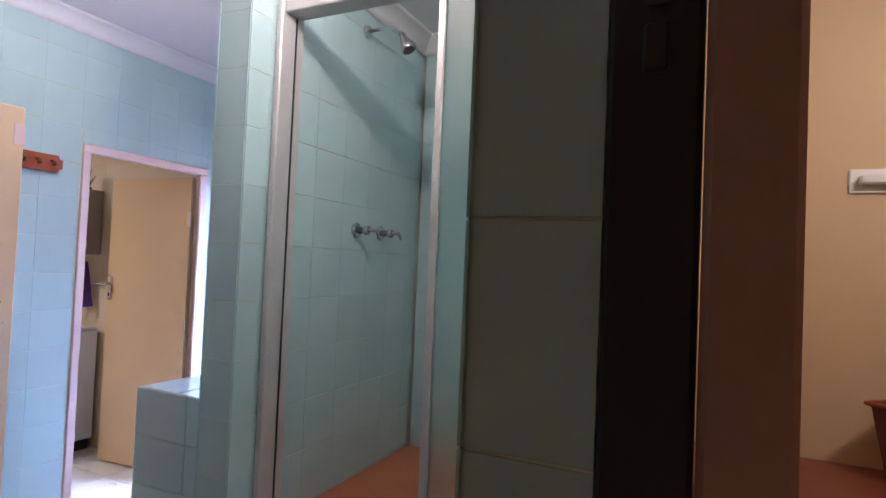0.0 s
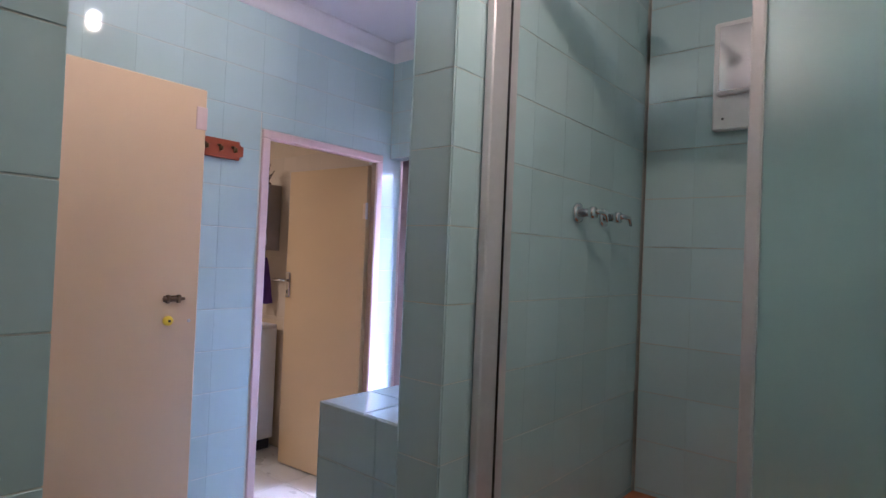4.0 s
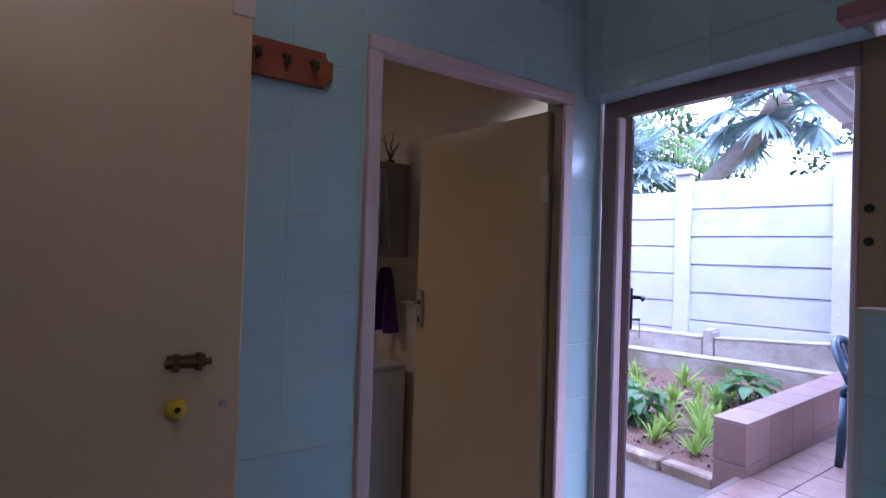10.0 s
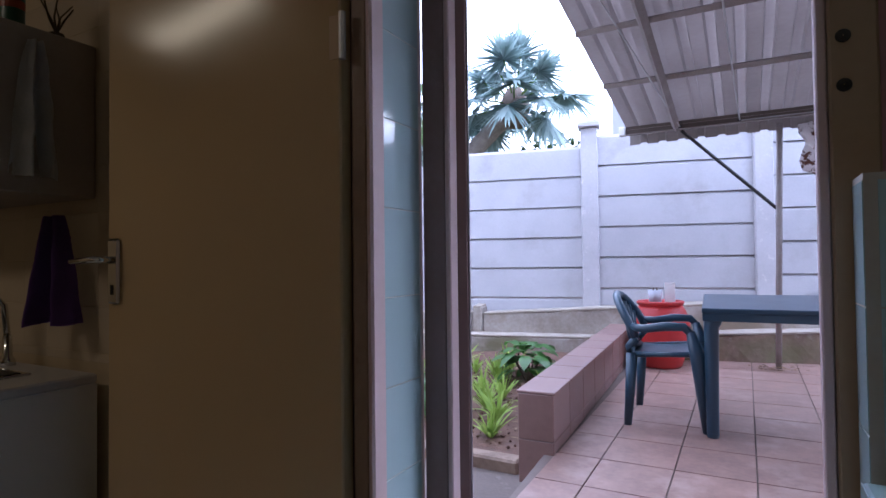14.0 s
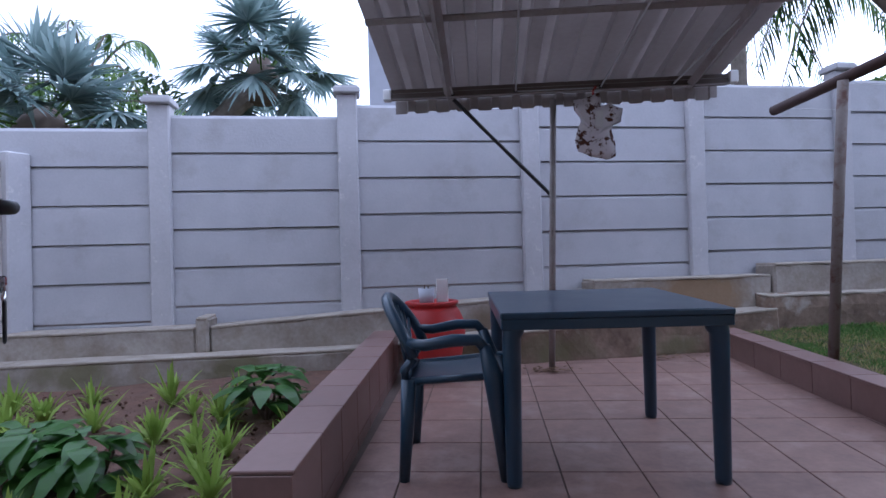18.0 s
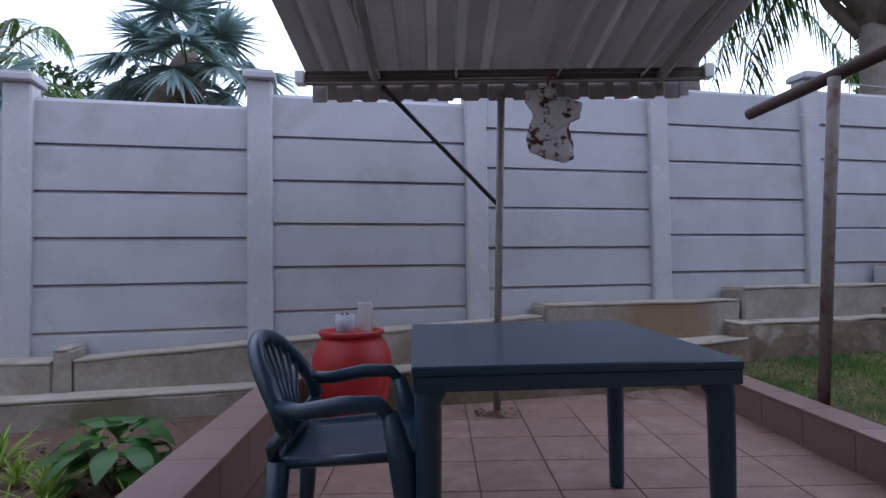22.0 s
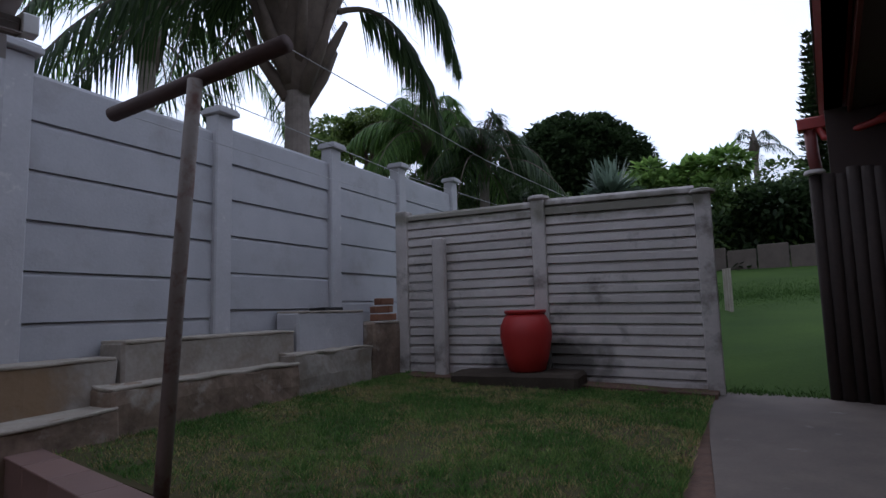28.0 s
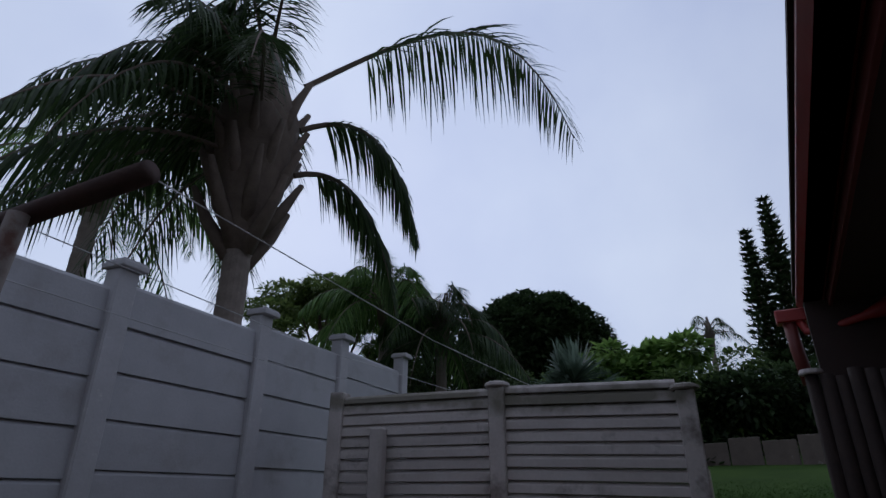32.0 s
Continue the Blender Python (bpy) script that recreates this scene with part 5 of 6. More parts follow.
part("back_base", tube([(-0.2, -0.2, 0.405), (-0.215, 0, 0.42), (-0.2, 0.2, 0.405)], 0.02, 8), M_PLASTIC, chair, "", True)
for sy in (-1, 1):
    part("back_upright", tube([(-0.2, sy * 0.2, 0.4), (-0.205, sy * 0.22, 0.45), hoop[0] if sy < 0 else hoop[-1]], 0.02, 8), M_PLASTIC, chair, "", True)
    part("leg", tube([(0.125, sy * 0.25, 0.55), (0.16, sy * 0.25, 0.42), (0.2, sy * 0.225, 0.0)], [0.024, 0.042, 0.024], 10), M_PLASTIC, chair, "front leg flowing into the arm", True)
    part("leg", tube([(-0.19, sy * 0.2, 0.41), (-0.2, sy * 0.215, 0.2), (-0.215, sy * 0.225, 0.0)], [0.032, 0.028, 0.022], 10), M_PLASTIC, chair, "", True)

# ---- awning ----
AZ, AS = 2.335, 0.155


def awn(x, y, dz=0.0):
    return (x, y, AZ + AS * (6.72 - y) + dz)


awning = thing("awning", "grey corrugated sheet awning on a light steel frame", "awning", pose(0, 0, 0))
bm = bmesh.new()
X0, X1, Y0, Y1 = -3.36, -1.085, 2.95, 6.86
cols = []
pitch = 0.152
x = X0
prof = []
while x < X1:
    prof += [(x, 0.0), (x + 0.084, 0.0), (x + 0.094, 0.042), (x + 0.142, 0.042)]
    x += pitch
for y in (Y0, Y1):
    cols.append([bm.verts.new(awn(px, y, 0.03 + pz_)) for px, pz_ in prof])
for i in range(len(prof) - 1):
    bm.faces.new((cols[0][i], cols[0][i + 1], cols[1][i + 1], cols[1][i]))
bmesh.ops.solidify(bm, geom=bm.faces[:], thickness=0.003)
part("sheet", bm, M_ROOF, awning, "corrugated sheet")
for y in (6.70, 5.8, 5.06, 4.3, 3.5):
    bm = tube([awn(X0 + 0.01, y, 0.0), awn(X1 - 0.01, y, 0.0)], 0.022, 4)
    part("purlin", bm, M_ROOFSTEEL, awning)
for x in (-2.96, -1.325):
    part("rafter", tube([awn(x, 3.0, -0.02), awn(x, 6.72, -0.02)], 0.032, 4), M_ROOFSTEEL, awning)
for x, xb in ((-2.93, -3.3), (-2.5, -2.62), (-1.93, -1.7), (-1.45, -0.95)):
    part("stay_rod", tube([awn(xb, 3.2, -0.01), awn(x, 6.66, -0.03)], 0.006, 6), M_WIRE, awning)
    part("rod_nut", box(x - 0.012, x + 0.012, 6.655, 6.68, AZ - 0.03, AZ - 0.008, 0.003), M_BLACK, awning)
part("stay_rod", tube([(-2.5, 6.665, AZ - 0.022), (-1.93, 6.665, AZ - 0.022)], 0.005, 6), M_WIRE, awning)
part("front_beam", box(X0 - 0.0, X1 - 0.0, 6.68, 6.72, AZ - 0.035, AZ + 0.035, 0.004), M_BEAM, awning)
part("beam_flange", box(X0 - 0.0, X1 - 0.0, 6.655, 6.68, AZ - 0.04, AZ - 0.033, 0.002), M_ROOFSTEEL, awning, "pale lower flange")
part("beam_end", box(X0 - 0.055, X0, 6.655, 6.725, AZ - 0.04, AZ + 0.035, 0.004), M_WHITEP, awning, "white painted beam end")
part("beam_end", box(X1, X1 + 0.055, 6.655, 6.725, AZ - 0.03, AZ + 0.05, 0.004), M_WHITEP, awning, "white painted beam end")
bm = bmesh.new()
cols = [[bm.verts.new((px, 6.868 - 0.2 * pz_, z + (0.3 * pz_ if z < AZ else 0.0))) for px, pz_ in prof] for z in (AZ - 0.09, AZ + 0.03)]
for i in range(len(prof) - 1):
    bm.faces.new((cols[0][i], cols[0][i + 1], cols[1][i + 1], cols[1][i]))
part("valance", bm, M_ROOF, awning, "short corrugated drip edge")
part("support_pole", tube([(-2.262, 7.08, patio_z(7.08)), (-2.225, 6.85, AZ - 0.04)], 0.024, 10), M_ROOFSTEEL, awning, "thin steel pole", True)
part("brace", tube([(-2.245, 6.98, 1.63), (-2.93, 6.76, AZ - 0.03)], 0.014, 6), M_BLACK, awning, "dark diagonal brace")

gown = thing("peg_bag", "white and brown flowered cloth peg bag hanging from the awning", "cloth bag", pose(-1.985, 6.655, 2.225, 0, 0, 0))
bm = bmesh.new()
outline = [(-0.131, 0.0), (-0.007, 0.003), (0.035, -0.045), (0.104, -0.045), (0.187, -0.07), (0.172, -0.161), (0.119, -0.169), (0.112, -0.213), (0.134, -0.288), (0.13, -0.385), (0.082, -0.41), (-0.03, -0.385), (-0.112, -0.348), (-0.134, -0.273), (-0.112, -0.199), (-0.09, -0.154), (-0.093, -0.087), (-0.131, -0.072)]
fr = [bm.verts.new((px, -0.03, pz_)) for px, pz_ in outline]
mid = bm.verts.new((-0.01, -0.06, -0.25))
for i in range(len(fr)):
    bm.faces.new((fr[i], fr[(i + 1) % len(fr)], mid))
bmesh.ops.recalc_face_normals(bm, faces=bm.faces[:])
bmesh.ops.solidify(bm, geom=bm.faces[:], thickness=0.04)
bmesh.ops.subdivide_edges(bm, edges=[e for e in bm.edges if e.calc_length() > 0.08], cuts=2, use_grid_fill=True)
for v in bm.verts:
    v.co += Vector(noise.noise_vector(v.co * 14)) * 0.008
m_flower = mat("flowered_cotton", (0.72, 0.68, 0.7), 0.9, dark=(0.6, 0.56, 0.58), scale=9, stain=(0.09, 0.032, 0.018), stain_scale=19, stain_at=0.51, stain_soft=0.05, bump=0.3)
part("bag", bm, m_flower, gown, "", True)
part("hanger", tube([(0, -0.01, 0.0), (0, -0.01, 0.06), (0.02, -0.01, 0.09)], 0.008, 6), M_GUTTER, gown, "red hanger hook")
part("opening", box(0.0, 0.05, -0.06, -0.052, -0.2, -0.085, 0.002), M_WHITECLOTH, gown, "white lining")

# ---- washing line ----
tpost = thing("washing_line_post", "peeling steel washing line post with a rusty crossbar", "washing line", pose(-0.53, 6.527, 0.4))
part("post", tube([(-0.05, -0.005, 0.0), (-0.025, -0.06, 0.9), (0.005, -0.115, 1.81)], 0.031, 14), M_POLE, tpost, "", True)
part("crossbar", tube([(-0.093, 0.517, 1.79), (0.154, -0.571, 1.875)], 0.036, 14), M_RUST, tpost, "dark rusty crossbar", True)
for k, (u, ue) in enumerate(((0.02, 0.6), (0.45, 1.05), (0.97, 1.75))):
    p0 = Vector((-0.093, 0.517, 1.80)).lerp(Vector((0.154, -0.571, 1.885)), u)
    p1 = Vector((3.46 + 0.264 * ue, 1.973 - 1.05 * ue, 1.9 - 0.02 * ue))
    part("line", tube([p0, p0.lerp(p1, 0.5) - Vector((0, 0, 0.05)), p1], 0.0025, 5), M_WIRE, tpost, "thin wire")

# ---- house eave, gutter, wooden screen ----
eave = structure(thing("house_eave", "eave with its shade put into dark boards, red painted gutter", "eave"), "eave with its shade put into dark boards, red painted gutter", "eave")
E0, E1 = Vector((-0.9, 4.12, 0)), Vector((4.9, 4.67, 0))
ED = (E1 - E0).normalized()
EN = Vector((ED.y, -ED.x, 0))
em = Matrix((ED, -EN, Vector((0, 0, 1)))).transposed().to_4x4()
em.translation = E0
EL = (E1 - E0).length
bm = bmesh.new()
pr = [(0.0, 3.1), (0.01, 3.02), (-0.03, 2.965), (-0.17, 2.965), (-0.2, 3.01), (-0.2, 3.09)]
ends = [[bm.verts.new((x, y, z)) for y, z in pr] for x in (0, EL)]
for i in range(5):
    bm.faces.new((ends[0][i], ends[0][i + 1], ends[1][i + 1], ends[1][i]))
bmesh.ops.solidify(bm, geom=bm.faces[:], thickness=0.004)
# soffit and roof underside carry the eave's shade in their colour
for nm, b, mt in (("gutter", bm, M_GUTTER), ("fascia", box(0, EL, -0.235, -0.206, 2.9, 3.115, 0.003), M_FASCIA), ("soffit", box(0, EL, -1.2, -0.236, 2.92, 2.94), M_EAVESHADE), ("roof_sheet", box(0, EL, -3.5, 0.02, 3.12, 3.15), M_EAVESHADE)):
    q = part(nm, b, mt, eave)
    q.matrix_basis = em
q = part("outlet", box(EL - 0.12, EL + 0.03, -0.13, 0.2, 2.85, 2.97, 0.012), M_GUTTER, eave, "red gutter outlet box")
q.matrix_basis = em
q = part("drop_pipe", tube([(EL - 0.05, 0.1, 2.86), (EL - 0.05, 0.09, 2.6), (EL - 0.05, 0.06, 2.3)], 0.055, 12), M_FASCIA, eave, "dark red drop pipe", True)
q.matrix_basis = em
q = part("downpipe", tube([(EL - 0.07, 0.02, 2.86), (EL - 0.09, -0.02, 2.75), (EL - 0.2, -0.12, 2.72), (EL - 0.36, -0.4, 2.76), (EL - 0.4, -0.56, 2.8), (EL - 0.42, -0.75, 2.92)], [0.042, 0.036, 0.032, 0.034, 0.07, 0.07], 12), M_GUTTER, eave, "red downpipe", True)
q.matrix_basis = em
# walls added to close the gap below the eave, coloured dark as shade
wall_side = structure(link_mesh("wall_house_side", box(EL - 1.75, EL - 0.12, -1.0, -0.88, 0.0, 3.0), M_FASCIA), "added house wall, under-eave shade put into its colour", "wall")
wall_side.matrix_basis = em
wall_end = structure(link_mesh("wall_house_end", box(EL - 0.3, EL - 0.2, -2.6, -0.03, 0.0, 2.96), M_EAVESHADE), "added house wall, under-eave shade put into its colour", "wall")
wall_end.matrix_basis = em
screen_f = thing("pole_screen", "dark weathered split pole screen beside the path", "fence", pose(3.80, 4.655, 0.38))
for k in range(20):
    x, y = -0.02 * k - 0.002 * k * k, -0.086 * k
    r = 0.047 + 0.006 * math.sin(k * 2.3)
    part("pole", tube([(x, y, 0), (x + random.uniform(-0.01, 0.01), y, 0.9), (x, y + random.uniform(-0.01, 0.01), 1.84 - 0.02 * (k % 3))], [r, r, r * 0.92], 8), M_WOODPOLE, screen_f, "", True)
part("post_cap", lathe([(0.075, 0), (0.08, 0.01), (0.07, 0.035), (0.001, 0.045)], 12), M_SLAT, screen_f, "flat concrete cap").matrix_basis = pose(-0.01, 0.0, 1.83)

# ---- planting ----
def leaf_strip(verts, faces, base, way, up, length, width, droop, n=4, fold=0.0):
    """One long leaf as a bent strip."""
    side_ = way.cross(up)
    if side_.length < 0.01:
        side_ = Vector((1, 0, 0))
    side_.normalize()
    start = len(verts)
    for i in range(n + 1):
        u = i / n
        p = base + way * (length * u) + up * (-droop * length * u * u)
        w = width * (1 - u ** 2.2) * (0.55 + 0.9 * min(1, u * 2.5)) * 0.7
        if i == n:
            verts.append(tuple(p))
        else:
            verts += [tuple(p - side_ * w), tuple(p + side_ * w)]
    for i in range(n - 1):
        a = start + 2 * i
        faces.append((a, a + 1, a + 3, a + 2))
    a = start + 2 * (n - 1)
    faces.append((a, a + 1, a + 2))


def strip_mesh(name, verts, faces, material, parent=None, label=""):
    me = bpy.data.meshes.new(name)
    me.from_pydata(verts, [], faces)
    me.materials.append(material)
    ob = new(name, me)
    ob.parent = parent
    if label:
        ob["label"] = label
    return ob


UP = Vector((0, 0, 1))


def soil_z(y):
    return 0.16 + 0.085 * (y - 4.6)


def bromeliad(x, y, size, n, seed):
    rnd = random.Random(seed)
    b = thing("bromeliad", "lime green strap leaved plant in the soil bed", "plant", pose(x, y, soil_z(y) - 0.01), "bed plants")
    for k in range(n):
        a = k * 2.4 + rnd.uniform(-0.3, 0.3)
        el = rnd.uniform(0.75, 1.5)
        v, f = [], []
        way = Vector((math.cos(a) * math.cos(el), math.sin(a) * math.cos(el), math.sin(el)))
        leaf_strip(v, f, Vector((0, 0, 0)), way, UP, size * rnd.uniform(0.7, 1.15), size * rnd.uniform(0.038, 0.055), rnd.uniform(0.15, 0.6), 5)
        strip_mesh("leaf", v, f, M_PLANT, b)


def shrub(x, y, size, n, seed):
    rnd = random.Random(seed)
    b = thing("leafy_shrub", "glossy dark green broad leaved shrub in the soil bed", "shrub", pose(x, y, soil_z(y) - 0.01), "bed plants")
    for k in range(5):
        a = k * 1.3
        part("stem", tube([(0, 0, 0), (0.2 * size * math.cos(a), 0.2 * size * math.sin(a), 0.35 * size), (0.32 * size * math.cos(a), 0.32 * size * math.sin(a), 0.6 * size)], [0.012, 0.009, 0.006], 6), M_BARK, b)
    for k in range(n):
        a, r, h = rnd.uniform(0, 6.28), rnd.uniform(0.05, 0.4) * size, rnd.uniform(0.25, 0.85) * size
        v, f = [], []
        el = rnd.uniform(-0.1, 0.7)
        way = Vector((math.cos(a) * math.cos(el), math.sin(a) * math.cos(el), math.sin(el)))
        leaf_strip(v, f, Vector((r * math.cos(a), r * math.sin(a), h)), way, UP, size * rnd.uniform(0.35, 0.6), size * rnd.uniform(0.14, 0.19), rnd.uniform(0.35, 0.9), 6)
        strip_mesh("leaf", v, f, M_PLANTDARK, b)


BED = ((-5.35, 5.93, 0.34), (-4.97, 5.84, 0.3), (-4.5, 5.65, 0.36), (-4.53, 6.1, 0.24), (-4.23, 5.87, 0.32), (-4.24, 5.58, 0.28), (-4.05, 5.53, 0.28), (-4.08, 5.31, 0.28), (-4.2, 5.1, 0.3), (-3.93, 5.12, 0.32), (-5.45, 5.78, 0.32), (-5.25, 5.66, 0.28), (-5.3, 6.28, 0.26), (-4.15, 4.85, 0.28), (-3.85, 4.85, 0.26), (-4.28, 6.22, 0.3), (-4.3, 6.0, 0.26), (-3.75, 5.4, 0.28), (-3.8, 5.75, 0.26), (-4.75, 6.25, 0.36), (-5.7, 6.1, 0.33), (-6.1, 5.9, 0.33), (-6.3, 6.1, 0.33), (-5.8, 5.4, 0.3), (-4.6, 4.85, 0.28))
for k, (x, y, s) in enumerate(BED):
    bromeliad(x, y, s, 24 + k % 6, k)
shrub(-4.78, 5.18, 0.36, 80, 50)
shrub(-4.48, 5.15, 0.34, 46, 51)
shrub(-4.03, 6.0, 0.36, 42, 52)
shrub(-5.25, 5.15, 0.36, 40, 53)
rnd = random.Random(8)
v, f = [], []
for _ in range(1500):
    x, y, r = rnd.uniform(-6.5, -3.55), rnd.uniform(4.72, 6.5), 0.004 + 0.018 * rnd.random() ** 3
    c, i = Vector((x, y, soil_z(y) + 0.01)), len(v)
    v += [tuple(c + Vector(q) * r * rnd.uniform(0.6, 1.3)) for q in ((1, 0.2, 0), (0.1, 1, 0.1), (-1, -0.1, 0), (0, -1, 0.2), (0.1, 0, 0.9), (0, 0.1, -0.8))]
    f += [(i + a, i + (a + 1) % 4, i + b) for a in range(4) for b in (4, 5)]
tagged(strip_mesh("soil_clods", v, f, M_SOIL), "loose reddish crumbs of garden soil", "soil", "", "stuff")
rnd = random.Random(4)
v, f = [], []
for _ in range(160):
    x, y = rnd.uniform(-6.5, -3.6), rnd.uniform(4.75, 6.4)
    a = rnd.uniform(0, 6.3)
    leaf_strip(v, f, Vector((x, y, soil_z(y) + 0.012)), Vector((math.cos(a), math.sin(a), 0.1)), UP, rnd.uniform(0.02, 0.06), rnd.uniform(0.006, 0.014), 0.1, 3)
for x, y, z0, cnt in ((-2.3, 7.0, None, 40), (-3.0, 7.0, None, 8), (-1.3, 7.35, None, 22)):
    for _ in range(cnt):
        px_, py_ = x + rnd.gauss(0, 0.09), y + rnd.gauss(0, 0.05)
        a = rnd.uniform(0, 6.3)
        leaf_strip(v, f, Vector((px_, py_, patio_z(py_) + rnd.uniform(0.004, 0.03))), Vector((math.cos(a), math.sin(a), 0.2)), UP, rnd.uniform(0.03, 0.06), rnd.uniform(0.01, 0.02), 0.2, 3)
tagged(strip_mesh("leaf_litter", v, f, leaf_mat("dead_leaf", (0.3, 0.2, 0.12), (0.08, 0.05, 0.03))), "scattered brown dead leaves", "leaf litter", "", "stuff")


def feather_frond(v, f, base, way, length, arch, leaf, n, rnd, hang=0.8, bend=2.2):
    """A palm frond: an arching stalk with two rows of hanging leaflets. Returns the stalk's points."""
    pts = []
    flat = Vector((way.x, way.y, 0))
    flat = flat.normalized() if flat.length > 0.01 else Vector((1, 0, 0))
    for i in range(13):
        u = i / 12
        pts.append(base + way * (length * u) - UP * (arch * length * u ** bend) - flat * (0.12 * arch * length * u ** 3))
    for i in range(n):
        u = 0.16 + 0.84 * (i + rnd.random()) / n
        k = min(11, int(u * 12))
        p = pts[k].lerp(pts[k + 1], u * 12 - k)
        d = (pts[k + 1] - pts[k]).normalized()
        s = d.cross(UP)
        s = s.normalized() if s.length > 0.01 else Vector((0, 1, 0))
        l = leaf * math.sin(math.pi * (0.12 + 0.83 * u)) ** 0.7 * rnd.uniform(0.8, 1.1)
        for sg in (-1, 1):
            w = (s * sg * rnd.uniform(0.6, 1.0) + d * 0.5 - UP * rnd.uniform(0.0, 0.7) * hang).normalized()
            leaf_strip(v, f, p, w, UP, l, 0.011 + 0.012 * l, hang * rnd.uniform(0.3, 0.8), 3)
    return pts


def feather_palm(name, label, x, y, z0, z1, r0, r1, fronds, length, leaf, n, material, seed, up0=0.15, up1=1.35, boots=10, hang=0.9, arch=0.75, shaft=0.9, core=1.9, gap=None, extra=()):
    rnd = random.Random(seed)
    tree = thing(name, label, "palm tree", pose(x, y, z0))
    h = z1 - z0
    bm = bmesh.new()
    ringed = []
    k = 0
    while k <= 40:
        u = k / 40
        ringed.append(((0, 0, h * u), (r0 + (r1 - r0) * u) * (1.0 + (0.05 if k % 2 else 0))))
        k += 1
    part("trunk", tube([p for p, _ in ringed], [r for _, r in ringed], 16), M_PALMTRUNK, tree, "ringed grey trunk", False)
    for k in range(boots):
        a = k * 2.4
        zb = h + 0.05 + shaft * 0.75 * (k / max(1, boots))
        c, s = math.cos(a), math.sin(a)
        rr = r1 * 1.0
        part("boot", tube([(rr * 0.7 * c, rr * 0.7 * s, zb - 0.25), (rr * core * 0.8 * c, rr * core * 0.8 * s, zb + 0.2), (rr * core * 1.2 * c, rr * core * 1.2 * s, zb + 0.62)], [0.14 * r1 / 0.2, 0.10 * r1 / 0.2, 0.05 * r1 / 0.2], 7), M_BOOT, tree, "dry leaf base", True)
    part("crown_core", tube([(0, 0, h - 0.1), (0, 0, h + 0.12 * shaft), (0, 0, h + 0.3 * shaft), (0, 0, h + 0.7 * shaft), (0, 0, h + shaft + 0.6)], [r1 * 1.1, r1 * (1 + core) * 0.4, r1 * core * 0.8, r1 * core, r1 * 0.3], 14), M_BOOT, tree, "fibrous crown shaft", True)
    for k in range(fronds):
        a = k * 2.399 + rnd.uniform(-0.2, 0.2)
        if gap and abs((a - gap[0] + math.pi) % (2 * math.pi) - math.pi) < gap[1]:
            a += math.pi
        el = up0 + (up1 - up0) * (k / fronds) ** 0.9 + rnd.uniform(-0.1, 0.1)
        way = Vector((math.cos(a) * math.cos(el), math.sin(a) * math.cos(el), math.sin(el)))
        v, f = [], []
        base = Vector((r1 * 0.5 * math.cos(a), r1 * 0.5 * math.sin(a), h + shaft * (0.45 + 0.65 * (k / fronds))))
        pts = feather_frond(v, f, base, way, length * rnd.uniform(0.85, 1.1), arch * rnd.uniform(0.8, 1.2), leaf, n, rnd, hang)
        fr_ = strip_mesh("frond", v, f, material, tree)
        part("stalk", tube(pts, [0.035 - 0.0025 * i for i in range(13)], 5), M_BOOT, fr_)
    for a, el, long_, arch_, zb, bend, wide in extra:
        v, f = [], []
        way = Vector((math.cos(a) * math.cos(el), math.sin(a) * math.cos(el), math.sin(el)))
        pts = feather_frond(v, f, Vector((r1 * core * math.cos(a), r1 * core * math.sin(a), zb - z0)), way, long_, arch_, leaf * wide, int(n * 1.5), rnd, hang, bend)
        fr_ = strip_mesh("frond", v, f, material, tree, "long arching frond")
        part("stalk", tube(pts, [0.045 - 0.003 * i for i in range(13)], 5), M_BOOT, fr_)
    return tree


def fan_palm(name, label, base, top, r, leaves, radius, stalk, seed, leaf=None):
    rnd = random.Random(seed)
    base, top = Vector(base), Vector(top)
    tree = thing(name, label, "palm tree", Matrix.Translation(base))
    d = top - base
    part("trunk", tube([d * (k / 20) + Vector((0, 0, 0.12 * math.sin(k / 20 * 3.1))) for k in range(21)], [r * (1 + 0.06 * (k % 2)) for k in range(21)], 12), M_PALMTRUNK, tree, "leaning grey trunk")
    part("skirt", tube([d - UP * 0.35, d + UP * 0.05, d + UP * 0.4], [r * 1.2, r * 1.9, r * 0.8], 10), M_BOOT, tree, "dead leaf skirt", True)
    for k in range(leaves):
        a = k * 2.399 + rnd.uniform(-0.3, 0.3)
        el = -0.55 + 1.9 * (k / leaves) + rnd.uniform(-0.15, 0.15)
        way = Vector((math.cos(a) * math.cos(el), math.sin(a) * math.cos(el), math.sin(el)))
        hub = d + UP * 0.1 + way * stalk * rnd.uniform(0.7, 1.2)
        blade = (way - UP * (0.85 - 1.05 * k / leaves)).normalized()
        s = blade.cross(UP).normalized()
        n = s.cross(blade).normalized()
        v, f = [], []
        R = radius * rnd.uniform(0.75, 1.1)
        segs = 46
        for i in range(segs):
            t = (i / (segs - 1) - 0.5) * 4.5
            w = (blade * math.cos(t) + s * math.sin(t) + n * (0.2 * math.cos(t * 2))).normalized()
            leaf_strip(v, f, hub, w, UP, R * (0.8 + 0.2 * math.cos(t * 0.7)) * rnd.uniform(0.9, 1.05), 0.062 * R, rnd.uniform(0.02, 0.42), 5)
        lf = strip_mesh("fan_leaf", v, f, leaf or M_FAN, tree)
        part("stalk", tube([d + UP * 0.1, hub], [0.02, 0.014], 5), M_FROND, lf)
    return tree


